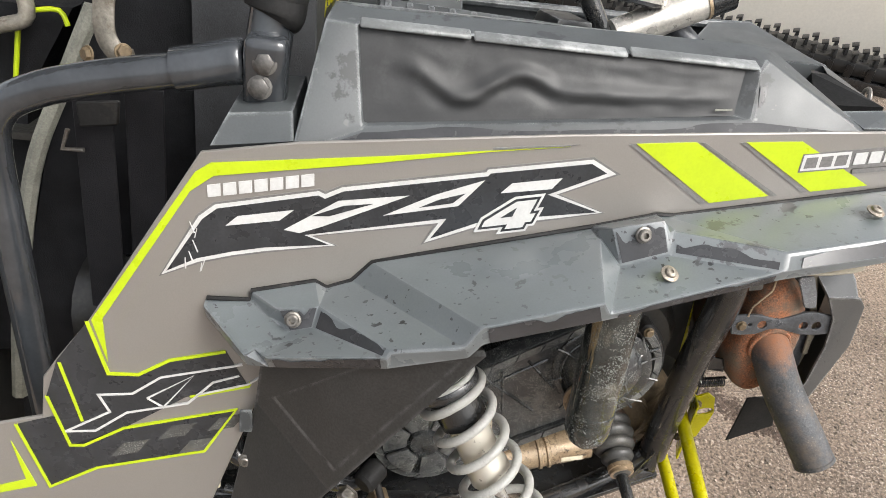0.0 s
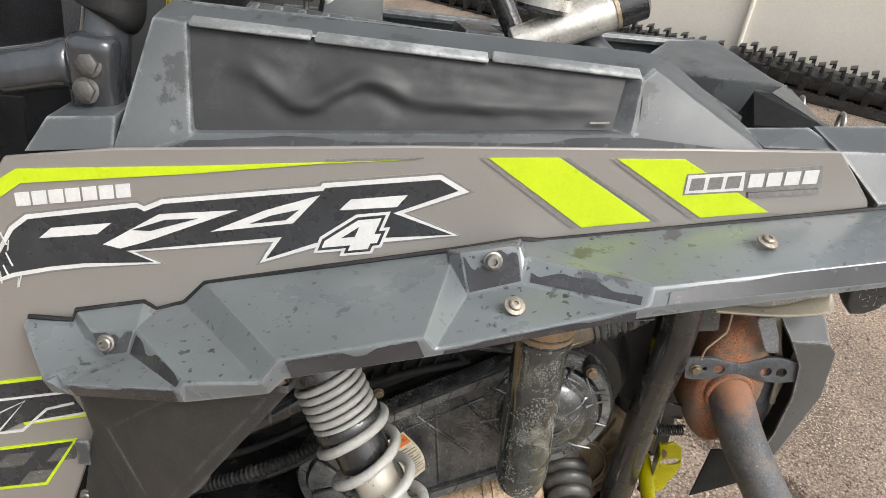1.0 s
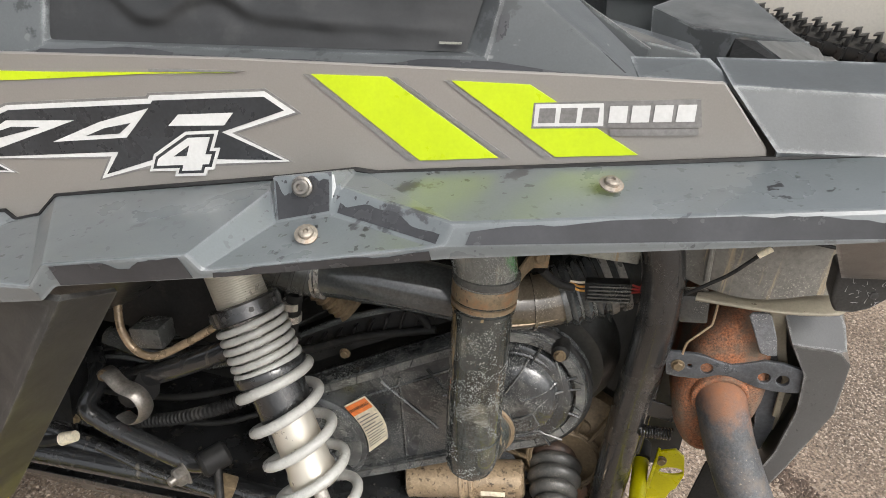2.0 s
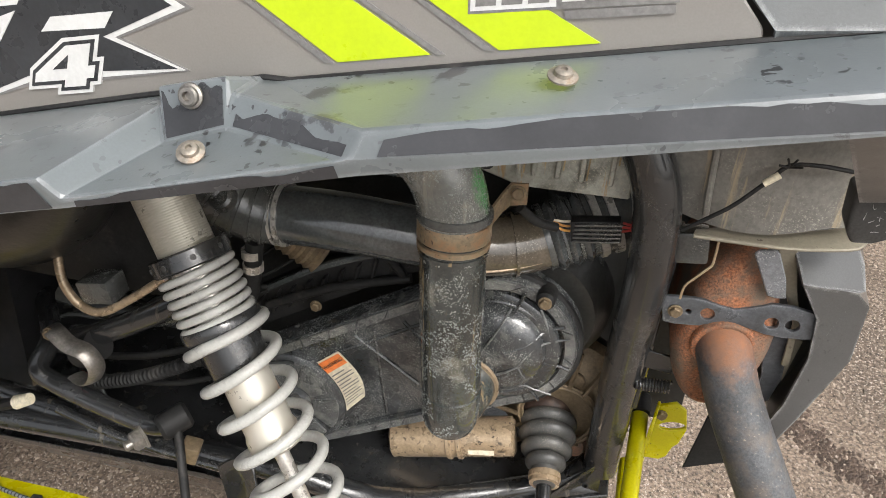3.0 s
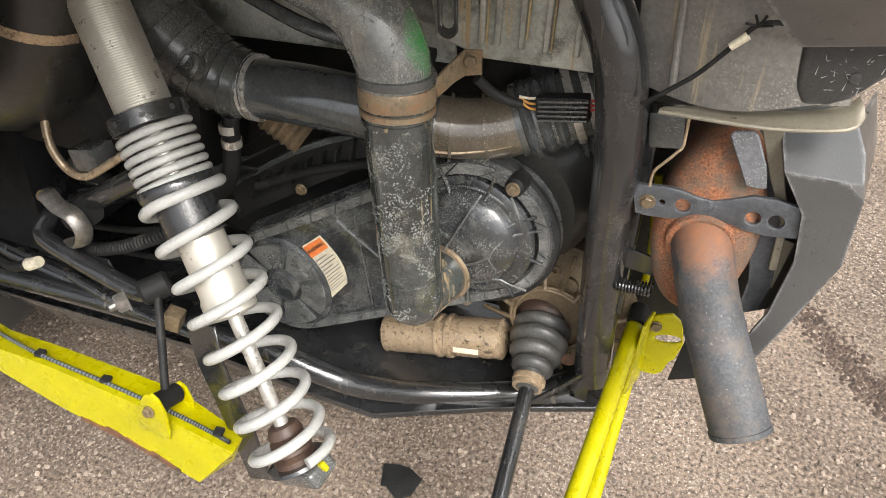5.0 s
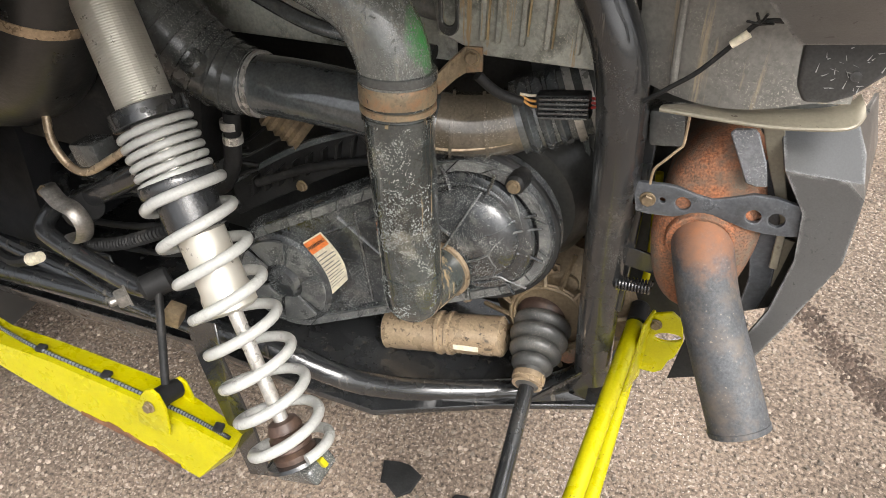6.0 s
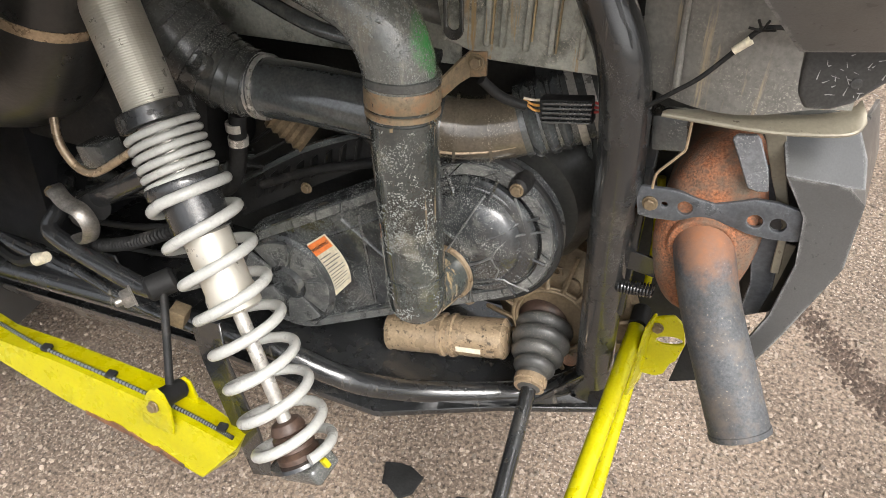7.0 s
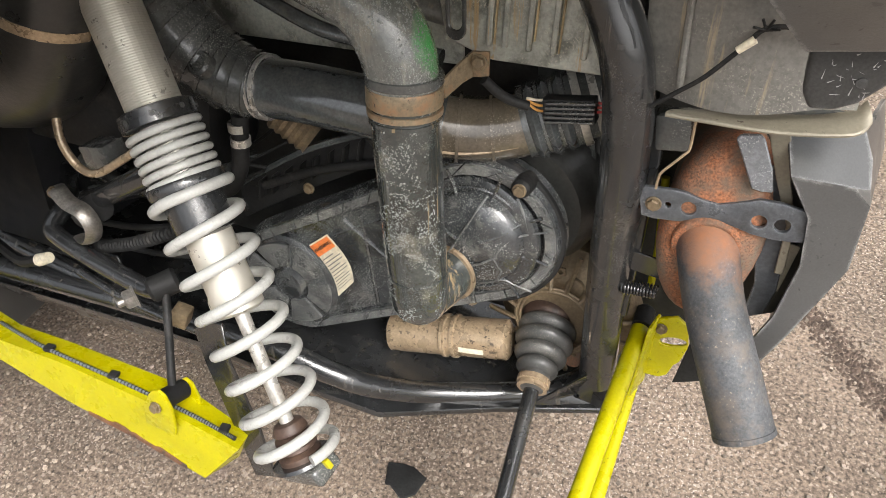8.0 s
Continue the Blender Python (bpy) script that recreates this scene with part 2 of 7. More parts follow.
M = {
    "plastic": material("weathered_plastic", (0.062, 0.068, 0.071), 0.42, 0, 0.2, 5, 0.05, 500, (0.034, 0.037, 0.039), (0.56, 0.585), 8, specks=(0.16, 0.165, 0.165), speck_at=(0.72, 0.76), speck_scale=60, rough_var=0.14, fine=0.03, wear=((0.25, 0.265, 0.27), 0.006)),
    "flare": material("flare_plastic", (0.116, 0.131, 0.137), 0.31, 0, 0.15, 5, 0.05, 500, (0.05, 0.052, 0.056), (0.635, 0.647), 7, specks=(0.012, 0.012, 0.013), speck_at=(0.655, 0.662), speck_scale=110, rough_var=0.1, fine=0.03, wear=((0.2, 0.21, 0.22), 0.005), coat=0.7, coat_rough=0.28),
    "lip": material("worn_pale_plastic", (0.17, 0.18, 0.18), 0.35, 0, 0.25, 14, 0.08, 300, (0.3, 0.31, 0.31), (0.5, 0.62), 22, fine=0.05),
    "recess": material("recess_plastic", (0.022, 0.023, 0.024), 0.5, 0, 0.2, 12, 0.05, 300, (0.04, 0.041, 0.041), (0.55, 0.7), 20, rough_var=0.08, fine=0.04),
    "panel": material("panel_paint", (0.262, 0.246, 0.228), 0.36, 0.35, 0.05, 3, 0.02, 700, rough_var=0.05, fine=0.02, coat=0.3),
    "panel_low": material("panel_plastic", (0.064, 0.065, 0.065), 0.4, 0.1, 0.15, 5, 0.08, 500, (0.105, 0.108, 0.108), (0.60, 0.63), 7, fine=0.05, specks=(0.03, 0.03, 0.03), speck_at=(0.68, 0.7), speck_scale=140, wear=((0.28, 0.28, 0.28), 0.006), coat=0.8, coat_rough=0.25),
    "lime": material("lime_film", (0.43, 0.55, 0.01), 0.35, 0, 0.05, 20, 0.02, 300, fine=0.02),
    "white": material("white_film", (0.54, 0.54, 0.53), 0.38, 0, 0.05, 30, 0.02, 300, fine=0.03),
    "ink": material("black_film", (0.028, 0.03, 0.033), 0.3, 0, 0.2, 20, 0.03, 300, (0.07, 0.07, 0.075), (0.62, 0.8), 18),
    "grey_film": material("grey_film", (0.16, 0.155, 0.15), 0.4, 0, 0.1, 20, 0.02, 300),
    "yellow": material("yellow_powder_coat", (0.41, 0.37, 0.0), 0.3, 0, 0.08, 12, 0.1, 260, (0.3, 0.13, 0.03), (0.72, 0.76), 30, fine=0.04, specks=(0.12, 0.1, 0.02), speck_at=(0.70, 0.73), speck_scale=150),
    "spring": material("white_spring_paint", (0.38, 0.38, 0.36), 0.34, 0, 0.08, 18, 0.12, 300, (0.33, 0.32, 0.3), (0.6, 0.75), 22, fine=0.05),
    "alloy": material("brushed_alloy", (0.5, 0.48, 0.44), 0.32, 0.55, 0.14, 20, 0.12, 260, (0.36, 0.34, 0.31), (0.58, 0.75), 16),
    "steel": material("plated_steel", (0.24, 0.225, 0.205), 0.4, 0.8, 0.25, 60, 0.1, 300, (0.2, 0.13, 0.08), (0.6, 0.75), 40),
    "black_metal": material("black_frame_paint", (0.02, 0.021, 0.022), 0.24, 0.1, 0.35, 8, 0.3, 260, (0.055, 0.05, 0.043), (0.58, 0.76), 13, streak=((0.10, 0.088, 0.07), 0.60, 0.70, 45), dust=((0.24, 0.22, 0.18), 0.58, 0.78, 8, 700), coat=0.8, coat_rough=0.07),
    "dull_steel": material("dull_bolt_steel", (0.12, 0.115, 0.108), 0.42, 0.6, 0.3, 60, 0.1, 300, (0.2, 0.19, 0.17), (0.58, 0.72), 50),
    "rubber": material("black_rubber", (0.016, 0.016, 0.016), 0.55, 0, 0.35, 12, 0.2, 220, (0.06, 0.055, 0.05), (0.58, 0.75), 20, spec=0.2),
    "dusty": material("dusty_black_plastic", (0.063, 0.066, 0.064), 0.2, 0, 0.4, 9, 0.25, 240, (0.1, 0.095, 0.082), (0.55, 0.7), 17, dust=((0.3, 0.3, 0.27), 0.46, 0.66, 13, 620), coat=0.6, coat_rough=0.2),
    "duct": material("wet_dusty_duct", (0.122, 0.128, 0.118), 0.2, 0, 0.35, 10, 0.4, 200, (0.2, 0.19, 0.15), (0.55, 0.72), 12, streak=((0.22, 0.21, 0.18), 0.54, 0.66, 75), dust=((0.42, 0.43, 0.4), 0.40, 0.62, 16, 620), tint=((0.02, 0.42, 0.06), (0.437, 0.878, 1.022), 0.062, 0.03), coat=1.0, coat_rough=0.12),
    "dark": material("dark_liner_plastic", (0.045, 0.046, 0.043), 0.5, 0, 0.35, 6, 0.25, 160, (0.1, 0.095, 0.08), (0.56, 0.8), 10, stretch=(1, 1, 0.35)),
    "well": material("dirty_liner_plastic", (0.38, 0.38, 0.33), 0.4, 0, 0.3, 6, 0.25, 180, (0.13, 0.13, 0.11), (0.5, 0.62), 14, streak=((0.40, 0.27, 0.13), 0.60, 0.67, 75), dust=((0.52, 0.48, 0.38), 0.46, 0.62, 11, 380)),
    "rust": material("rusty_steel", (0.28, 0.108, 0.05), 0.85, 0.0, 0.45, 6, 0.8, 330, (0.15, 0.115, 0.085), (0.42, 0.60), 16, specks=(0.12, 0.07, 0.045), speck_at=(0.54, 0.64), speck_scale=420, fine=0.28),
    "pipe": material("burnt_exhaust_steel", (0.066, 0.069, 0.074), 0.62, 0.05, 0.3, 14, 0.35, 300, (0.12, 0.1, 0.084), (0.45, 0.65), 26, specks=(0.27, 0.22, 0.17), speck_at=(0.67, 0.74), speck_scale=300, fine=0.16, fade=((0.27, 0.115, 0.055), 0.752, 0.818)),
    "tan": material("tan_plated_can", (0.38, 0.285, 0.185), 0.3, 0.4, 0.22, 12, 0.12, 240, (0.09, 0.07, 0.05), (0.60, 0.68), 32, coat=0.4, coat_rough=0.2, specks=(0.06, 0.045, 0.03), speck_at=(0.64, 0.69), speck_scale=130),
    "cast": material("dirty_cast_alloy", (0.211, 0.159, 0.099), 0.5, 0.45, 0.3, 14, 0.35, 200, (0.09, 0.07, 0.05), (0.55, 0.72), 18),
    "grey_steel": material("grey_painted_steel", (0.075, 0.08, 0.088), 0.36, 0.2, 0.25, 14, 0.15, 240, (0.045, 0.045, 0.046), (0.55, 0.7), 25, dust=((0.3, 0.31, 0.32), 0.56, 0.72, 14, 420), wear=((0.2, 0.21, 0.225), 0.004)),
    "liner": material("black_liner", (0.045, 0.044, 0.042), 0.5, 0, 0.2, 5, 0.1, 400, (0.09, 0.085, 0.08), (0.62, 0.75), 9, wear=((0.10, 0.10, 0.098), 0.005), spec=0.3),
    "cage": material("black_cage_paint", (0.045, 0.05, 0.056), 0.18, 0.1, 0.3, 8, 0.02, 200, (0.045, 0.046, 0.048), (0.62, 0.66), 9, rough_var=0.06, fine=0.03, coat=0.9, coat_rough=0.08),
    "worn_steel": material("bare_worn_steel", (0.3, 0.28, 0.24), 0.5, 0.6, 0.25, 40, 0.4, 200, (0.15, 0.12, 0.09), (0.55, 0.7), 60),
    "edge": material("grey_edge_cloth", (0.2, 0.2, 0.17), 0.7, 0, 0.25, 30, 0.4, 400),
    "shield": material("beige_heat_shield", (0.25, 0.225, 0.172), 0.4, 0.3, 0.12, 6, 0.04, 240, (0.2, 0.175, 0.13), (0.56, 0.74), 12, fine=0.05, specks=(0.1, 0.08, 0.06), speck_at=(0.68, 0.72), speck_scale=120),
    "cloth": material("black_seat_cloth", (0.010, 0.0105, 0.012), 0.7, 0, 0.35, 14, 0.5, 500, spec=0.2),
    "strap": material("black_webbing", (0.014, 0.014, 0.016), 0.6, 0, 0.25, 14, 0.6, 700, spec=0.2),
    "orange": material("orange_print", (0.72, 0.2, 0.05), 0.5, 0, 0.05, 20, 0.0, 200),
    "paper": material("cream_label", (0.66, 0.6, 0.46), 0.5, 0, 0.08, 40, 0.0, 200),
    "edge_dust": material("tan_dust", (0.36, 0.27, 0.15), 0.8, 0, 0.3, 40, 0.2, 200, (0.2, 0.15, 0.09), (0.5, 0.65), 50),
    "duct_black": material("black_air_duct", (0.022, 0.022, 0.021), 0.35, 0, 0.35, 8, 0.3, 160, (0.045, 0.042, 0.036), (0.54, 0.7), 16, dust=((0.16, 0.15, 0.13), 0.52, 0.7, 10, 420), coat=0.4, coat_rough=0.2),
    "wire_o": material("orange_wire", (0.6, 0.3, 0.06), 0.5, 0, 0.1, 20, 0.0, 200),
    "wire_r": material("red_wire", (0.5, 0.05, 0.04), 0.5, 0, 0.1, 20, 0.0, 200),
    "cover": material("clutch_cover_plastic", (0.04, 0.043, 0.045), 0.13, 0, 0.4, 9, 0.35, 260, (0.10, 0.10, 0.094), (0.55, 0.66), 30, dust=((0.38, 0.39, 0.37), 0.42, 0.60, 18, 700), rough_var=0.06, coat=0.9, coat_rough=0.1),
    "cover_dust": material("dusty_cover_rim", (0.07, 0.073, 0.073), 0.3, 0, 0.4, 14, 0.4, 260, (0.16, 0.16, 0.15), (0.5, 0.64), 26, dust=((0.42, 0.43, 0.41), 0.36, 0.56, 18, 640), coat=0.4, coat_rough=0.2),
    "gloss": material("glossy_black_pipe", (0.06, 0.065, 0.066), 0.12, 0, 0.35, 9, 0.08, 260, (0.1, 0.096, 0.085), (0.58, 0.74), 14, dust=((0.24, 0.24, 0.22), 0.56, 0.74, 9, 460), coat=1.0, coat_rough=0.12),
    "gloss_brown": material("glossy_brown_black_pipe", (0.135, 0.113, 0.084), 0.16, 0.1, 0.3, 9, 0.1, 260, (0.08, 0.068, 0.05), (0.54, 0.68), 18, dust=((0.32, 0.27, 0.19), 0.54, 0.72, 12, 460), coat=0.9, coat_rough=0.12),
    "boot": material("dusty_boot_rubber", (0.05, 0.05, 0.048), 0.45, 0, 0.3, 14, 0.3, 220, (0.11, 0.105, 0.095), (0.5, 0.68), 20, dust=((0.22, 0.2, 0.17), 0.45, 0.62, 14, 480), coat=0.3, coat_rough=0.25),
    "plate_steel": material("dusty_plate_steel", (0.17, 0.178, 0.19), 0.42, 0.3, 0.2, 14, 0.15, 240, (0.1, 0.1, 0.1), (0.58, 0.7), 25, dust=((0.42, 0.42, 0.42), 0.5, 0.66, 16, 420)),
    "water": material("water_drop", (0.21, 0.22, 0.21), 0.05, 0, 0.2, 60, 0.0, 200, fine=0.0, rough_var=0.02),
    "band": material("rusty_clamp_band", (0.25, 0.195, 0.125), 0.42, 0.3, 0.25, 20, 0.3, 240, (0.30, 0.165, 0.085), (0.5, 0.65), 30, specks=(0.06, 0.04, 0.03), speck_at=(0.62, 0.68)),
    "bay": material("black_engine_bay", (0.03, 0.03, 0.028), 0.4, 0, 0.4, 6, 0.3, 160, (0.05, 0.046, 0.04), (0.58, 0.75), 14, coat=0.4, coat_rough=0.25, spec=0.2),
    "brown_rubber": material("brown_bump_rubber", (0.055, 0.033, 0.024), 0.5, 0, 0.3, 14, 0.2, 220, (0.10, 0.06, 0.04), (0.55, 0.7), 20),
    "edge_rust": material("bare_rusty_edge", (0.16, 0.075, 0.04), 0.7, 0.2, 0.35, 40, 0.5, 230, (0.06, 0.04, 0.03), (0.5, 0.62), 50),
    "rusty_bolt": material("rusty_bolt_steel", (0.27, 0.24, 0.2), 0.5, 0.55, 0.3, 70, 0.2, 300, (0.2, 0.12, 0.07), (0.55, 0.7), 90),
    "mesh_cloth": material("dark_grey_net_cloth", (0.035, 0.037, 0.04), 0.6, 0, 0.3, 10, 0.4, 500),
    "thread": material("satin_threaded_alloy", (0.54, 0.51, 0.44), 0.36, 0.5, 0.03, 20, 0.0, 260, fine=0.0),
    "well_dark": material("grey_liner_plastic", (0.16, 0.155, 0.14), 0.4, 0, 0.25, 6, 0.2, 180, (0.10, 0.098, 0.09), (0.52, 0.66), 11, streak=((0.30, 0.25, 0.17), 0.59, 0.68, 60), dust=((0.40, 0.38, 0.33), 0.46, 0.66, 9, 420), coat=0.3, coat_rough=0.3),
    "wet": material("wet_black_duct", (0.036, 0.041, 0.039), 0.12, 0, 0.4, 10, 0.3, 240, (0.14, 0.13, 0.10), (0.55, 0.7), 14, streak=((0.30, 0.22, 0.12), 0.565, 0.65, 48), dust=((0.45, 0.46, 0.44), 0.50, 0.72, 14, 620), coat=1.0, coat_rough=0.08),
    # dark tone for wet patches and for shade painted on the flare's lips
    "wet_shaded_flare": material("wet_shaded_plastic", (0.036, 0.037, 0.04), 0.22, 0, 0.25, 14, 0.04, 400, fine=0.03),
    "gravel": material("gravel_ground", (0.15, 0.114, 0.086), 0.85, 0, 0.35, 1.7, 1.0, 110, (0.32, 0.262, 0.21), (0.55, 0.62), 85, specks=(0.5, 0.44, 0.38), speck_at=(0.61, 0.65), speck_scale=150, fine=0.4),
    "pebble": material("pebbles", (0.25, 0.205, 0.165), 0.8, 0, 0.2, 40, 0.4, 200, island=0.5),
    "soil": material("dark_soil", (0.09, 0.065, 0.05), 0.9, 0, 0.3, 30, 0.8, 90, island=0.3),
    "tent": material("cream_tent_cloth", (0.74, 0.70, 0.62), 0.7, 0, 0.05, 0.8, 0.1, 60, fine=0.02),
    "track": material("track_rubber", (0.014, 0.014, 0.014), 0.34, 0, 0.3, 6, 0.3, 60, (0.09, 0.085, 0.08), (0.6, 0.75), 9),
}


# ---- ground, tent wall and the rubber tracks behind ----
bm = bmesh.new()
xs = [-60, -20, -8, -4, -2, -1, 0, 1, 2, 3, 5, 8, 14, 25, 60]
rows = [[bm.verts.new((x, y, 0)) for x in xs] for y in xs]
for a, b in zip(rows, rows[1:]):
    for i in range(len(xs) - 1):
        bm.faces.new((a[i], a[i + 1], b[i + 1], b[i]))
ground = solo("ground", bm, M["gravel"], "brown gravelly yard ground with small stones", "ground", kind="structure")


def pebbles(n, x0, x1, y0, y1, small, large, seed):
    rnd = random.Random(seed)
    vs, fs = [], []
    for _ in range(n):
        r = small * (large / small) ** (rnd.random() ** 2.2)
        x, y, a = rnd.uniform(x0, x1), rnd.uniform(y0, y1), rnd.uniform(0, 6.28)
        k = len(vs)
        for j in range(5):
            q = a + j * 1.2566
            rr = r * rnd.uniform(0.7, 1.2)
            vs.append((x + rr * math.cos(q), y + rr * math.sin(q), -0.001))
        for j in range(5):
            q = a + 0.5 + j * 1.2566
            rr = r * rnd.uniform(0.4, 0.75)
            vs.append((x + rr * math.cos(q), y + rr * math.sin(q), r * rnd.uniform(0.45, 0.8)))
        fs += [(k + j, k + (j + 1) % 5, k + 5 + (j + 1) % 5, k + 5 + j) for j in range(5)] + [tuple(k + 5 + j for j in range(5))]
    me = bpy.data.meshes.new("gravel")
    me.from_pydata(vs, [], fs)
    return me


me = pebbles(46000, -1.2, 2.0, 0.5, 3.2, 0.0014, 0.0085, 3)
me.materials.append(M["pebble"])
tagged(new("gravel", me), "pale loose stones scattered over the yard", "gravel", kind="stuff")
me = pebbles(5000, 1.2, 8.0, 2.5, 9.0, 0.006, 0.03, 5)
me.materials.append(M["pebble"])
tagged(new("gravel", me), "pale loose stones further off in the yard", "gravel", kind="stuff")

# ---- the side-by-side vehicle: root ----
utv = thing("utility_vehicle", (0.3, 1.3, 0.0), "grey and lime off-road side-by-side with its rear wheel off", "vehicle", tip=TIP)


def skin(x, off=0.0):
    """The side panel's plane, off metres out from it."""
    return 0.608 + 0.035 * x - off


def on_panel(poly, off, thick):
    return slab([(x, skin(x, off), z) for x, z in poly], (0, thick, 0))


# quarter panel
outline = [(-0.174, 1.226), (-0.30, 1.033), (-0.338, 0.985), (-0.356, 0.96), (-0.366, 0.905), (-0.43, 0.89), (-0.62, 0.875), (-0.66, 0.70), (-0.22, 0.70), (-0.19, 0.776), (-0.138, 0.915), (-0.11, 0.985), (-0.155, 1.03), (0.0, 1.06), (0.30, 1.13), (0.60, 1.19), (0.588, 1.243), (0.548, 1.287), (0.45, 1.281), (0.17, 1.262), (-0.083, 1.24)]
panel = part("quarter_panel", slab([(x, skin(x), z) for x, z in outline], (0, 0.005, 0), edge=0.0012), M["panel"], utv, "satin grey-brown painted quarter panel")

# lime edging and stripes
for poly in (
    [(-0.180, 1.206), (-0.165, 1.216), (0.00, 1.2315), (0.176, 1.251), (0.099, 1.2415), (-0.02, 1.2225), (-0.163, 1.203), (-0.186, 1.186), (-0.285, 1.037), (-0.2865, 0.982), (-0.296, 1.036)],
    [(0.241, 1.2575), (0.302, 1.2625), (0.394, 1.2095), (0.332, 1.1985)],
    [(0.353, 1.2655), (0.412, 1.2695), (0.499, 1.2265), (0.438, 1.2165)],
    [(-0.43, 0.800), (-0.399, 0.809), (-0.405, 0.869), (-0.389, 0.799), (-0.445, 0.785)],
):
    part("lime_stripe", on_panel(poly, 0.0012, 0.0012), M["lime"], panel, "lime decal stripe")
for poly in (
    [(0.306, 1.2628), (0.31, 1.263), (0.404, 1.2105), (0.398, 1.2098)],
    [(0.234, 1.2566), (0.239, 1.257), (0.329, 1.198), (0.323, 1.197)],
    [(0.347, 1.265), (0.351, 1.2654), (0.435, 1.216), (0.429, 1.215)],
    [(0.100, 1.2432), (0.176, 1.2515), (0.185, 1.2535), (0.10, 1.2455)],
):
    part("grey_stripe", on_panel(poly, 0.0011, 0.0011), M["grey_film"], panel, "dark grey pinstripe")

# the large angular emblem, as plain shapes
emblem = [(-0.221, 1.093), (-0.18, 1.16), (-0.164, 1.173), (-0.065, 1.192), (-0.059, 1.189), (-0.043, 1.197), (0.096, 1.220), (0.098, 1.223), (0.201, 1.239), (0.227, 1.225), (0.17, 1.2), (0.221, 1.182), (0.158, 1.171), (0.094, 1.161), (0.041, 1.14), (0.054, 1.163), (-0.073, 1.143), (-0.049, 1.133), (-0.118, 1.124), (-0.15, 1.118), (-0.184, 1.109)]
part("emblem_shadow", on_panel(inset(emblem, -0.0022), 0.0008, 0.0008), M["grey_film"], panel, "dark emblem outline")
part("emblem_border", on_panel(emblem, 0.0012, 0.0012), M["white"], panel, "white emblem border")
part("emblem_field", on_panel(inset(emblem, 0.0042), 0.0016, 0.0016), M["ink"], panel, "black angular emblem")
for poly in (
    [(-0.155, 1.151), (-0.143, 1.162), (-0.089, 1.171), (-0.103, 1.159)],
    [(-0.099, 1.149), (-0.046, 1.183), (0.023, 1.192), (-0.062, 1.154), (-0.084, 1.146)],
    [(-0.002, 1.169), (0.048, 1.194), (0.096, 1.212), (0.072, 1.183)],
    [(0.113, 1.199), (0.123, 1.21), (0.173, 1.218), (0.164, 1.206)],
):
    part("emblem_slash", on_panel(poly, 0.002, 0.002), M["white"], panel, "white slanted emblem bar")
for poly in ([(-0.072, 1.1655), (-0.041, 1.178), (-0.012, 1.1815), (-0.055, 1.166)], [(0.033, 1.1795), (0.052, 1.189), (0.078, 1.197), (0.066, 1.186)]):
    part("emblem_slot", on_panel(poly, 0.0024, 0.0024), M["ink"], panel, "black slot in the emblem")
def digit(points):
    """The slanted badge figure, from a unit square onto the panel."""
    return [(0.097 + 0.043 * u + 0.011 * v, 1.1555 + 0.0315 * v + 0.0075 * u) for u, v in points]


figure = digit([(-0.02, 0.40), (0.52, 1.0), (1.0, 1.0), (1.0, 0.48), (1.14, 0.48), (1.14, 0.18), (1.0, 0.18), (1.0, 0.0), (0.58, 0.0), (0.58, 0.18), (-0.02, 0.18)])
part("badge_border", on_panel(inset(figure, -0.0052), 0.0021, 0.0021), M["white"], panel, "white badge border")
part("badge_field", on_panel(inset(figure, -0.0026), 0.0026, 0.0026), M["ink"], panel, "black badge outline")
part("badge_digit", on_panel(figure, 0.003, 0.003), M["white"], panel, "white slanted figure 4")
part("badge_slot", on_panel(digit([(0.32, 0.46), (0.60, 0.46), (0.60, 0.78)]), 0.0034, 0.0034), M["ink"], panel, "black slot of the figure 4")

# pale scratches across the emblem's front tip
rnd = random.Random(15)
for i in range(7):
    x, z = -0.196 + rnd.uniform(-0.012, 0.014), 1.112 + rnd.uniform(-0.014, 0.03)
    a, h = rnd.uniform(-0.5, 0.5), rnd.uniform(0.008, 0.02)
    part("scratch", on_panel([(x, z), (x + 0.0011, z + 0.0002), (x + 0.0006 + h * math.sin(a), z + h), (x + h * math.sin(a), z + h)], 0.0027, 0.0012), M["white"], panel, "pale scratch")

# makers' marks, as plain bars
for i in range(7):
    x0 = -0.170 + i * 0.0147
    z0 = 1.1805 + i * 0.00245
    part("mark_bar", on_panel([(x0, z0), (x0 + 0.0122, z0 + 0.002), (x0 + 0.0122, z0 + 0.0145), (x0, z0 + 0.0125)], 0.0012, 0.0012), M["white"], panel, "white block of the maker's mark")
part("mark_plate", on_panel([(0.417, 1.2365), (0.5395, 1.2535), (0.5345, 1.2735), (0.4165, 1.2565)], 0.0014, 0.0014), M["grey_film"], panel, "dark plate of the engine mark")
part("mark_plate", on_panel([(0.4185, 1.2385), (0.470, 1.2455), (0.4675, 1.2625), (0.418, 1.2555)], 0.0018, 0.0018), M["white"], panel, "white plate of the engine mark")
for i in range(3):
    x0, z0 = 0.4215 + i * 0.0158, 1.2415 + i * 0.0022
    part("mark_bar", on_panel([(x0, z0), (x0 + 0.0125, z0 + 0.0018), (x0 + 0.012, z0 + 0.0132), (x0, z0 + 0.0115)], 0.0021, 0.0021), M["grey_film"], panel, "dark block of the engine mark")
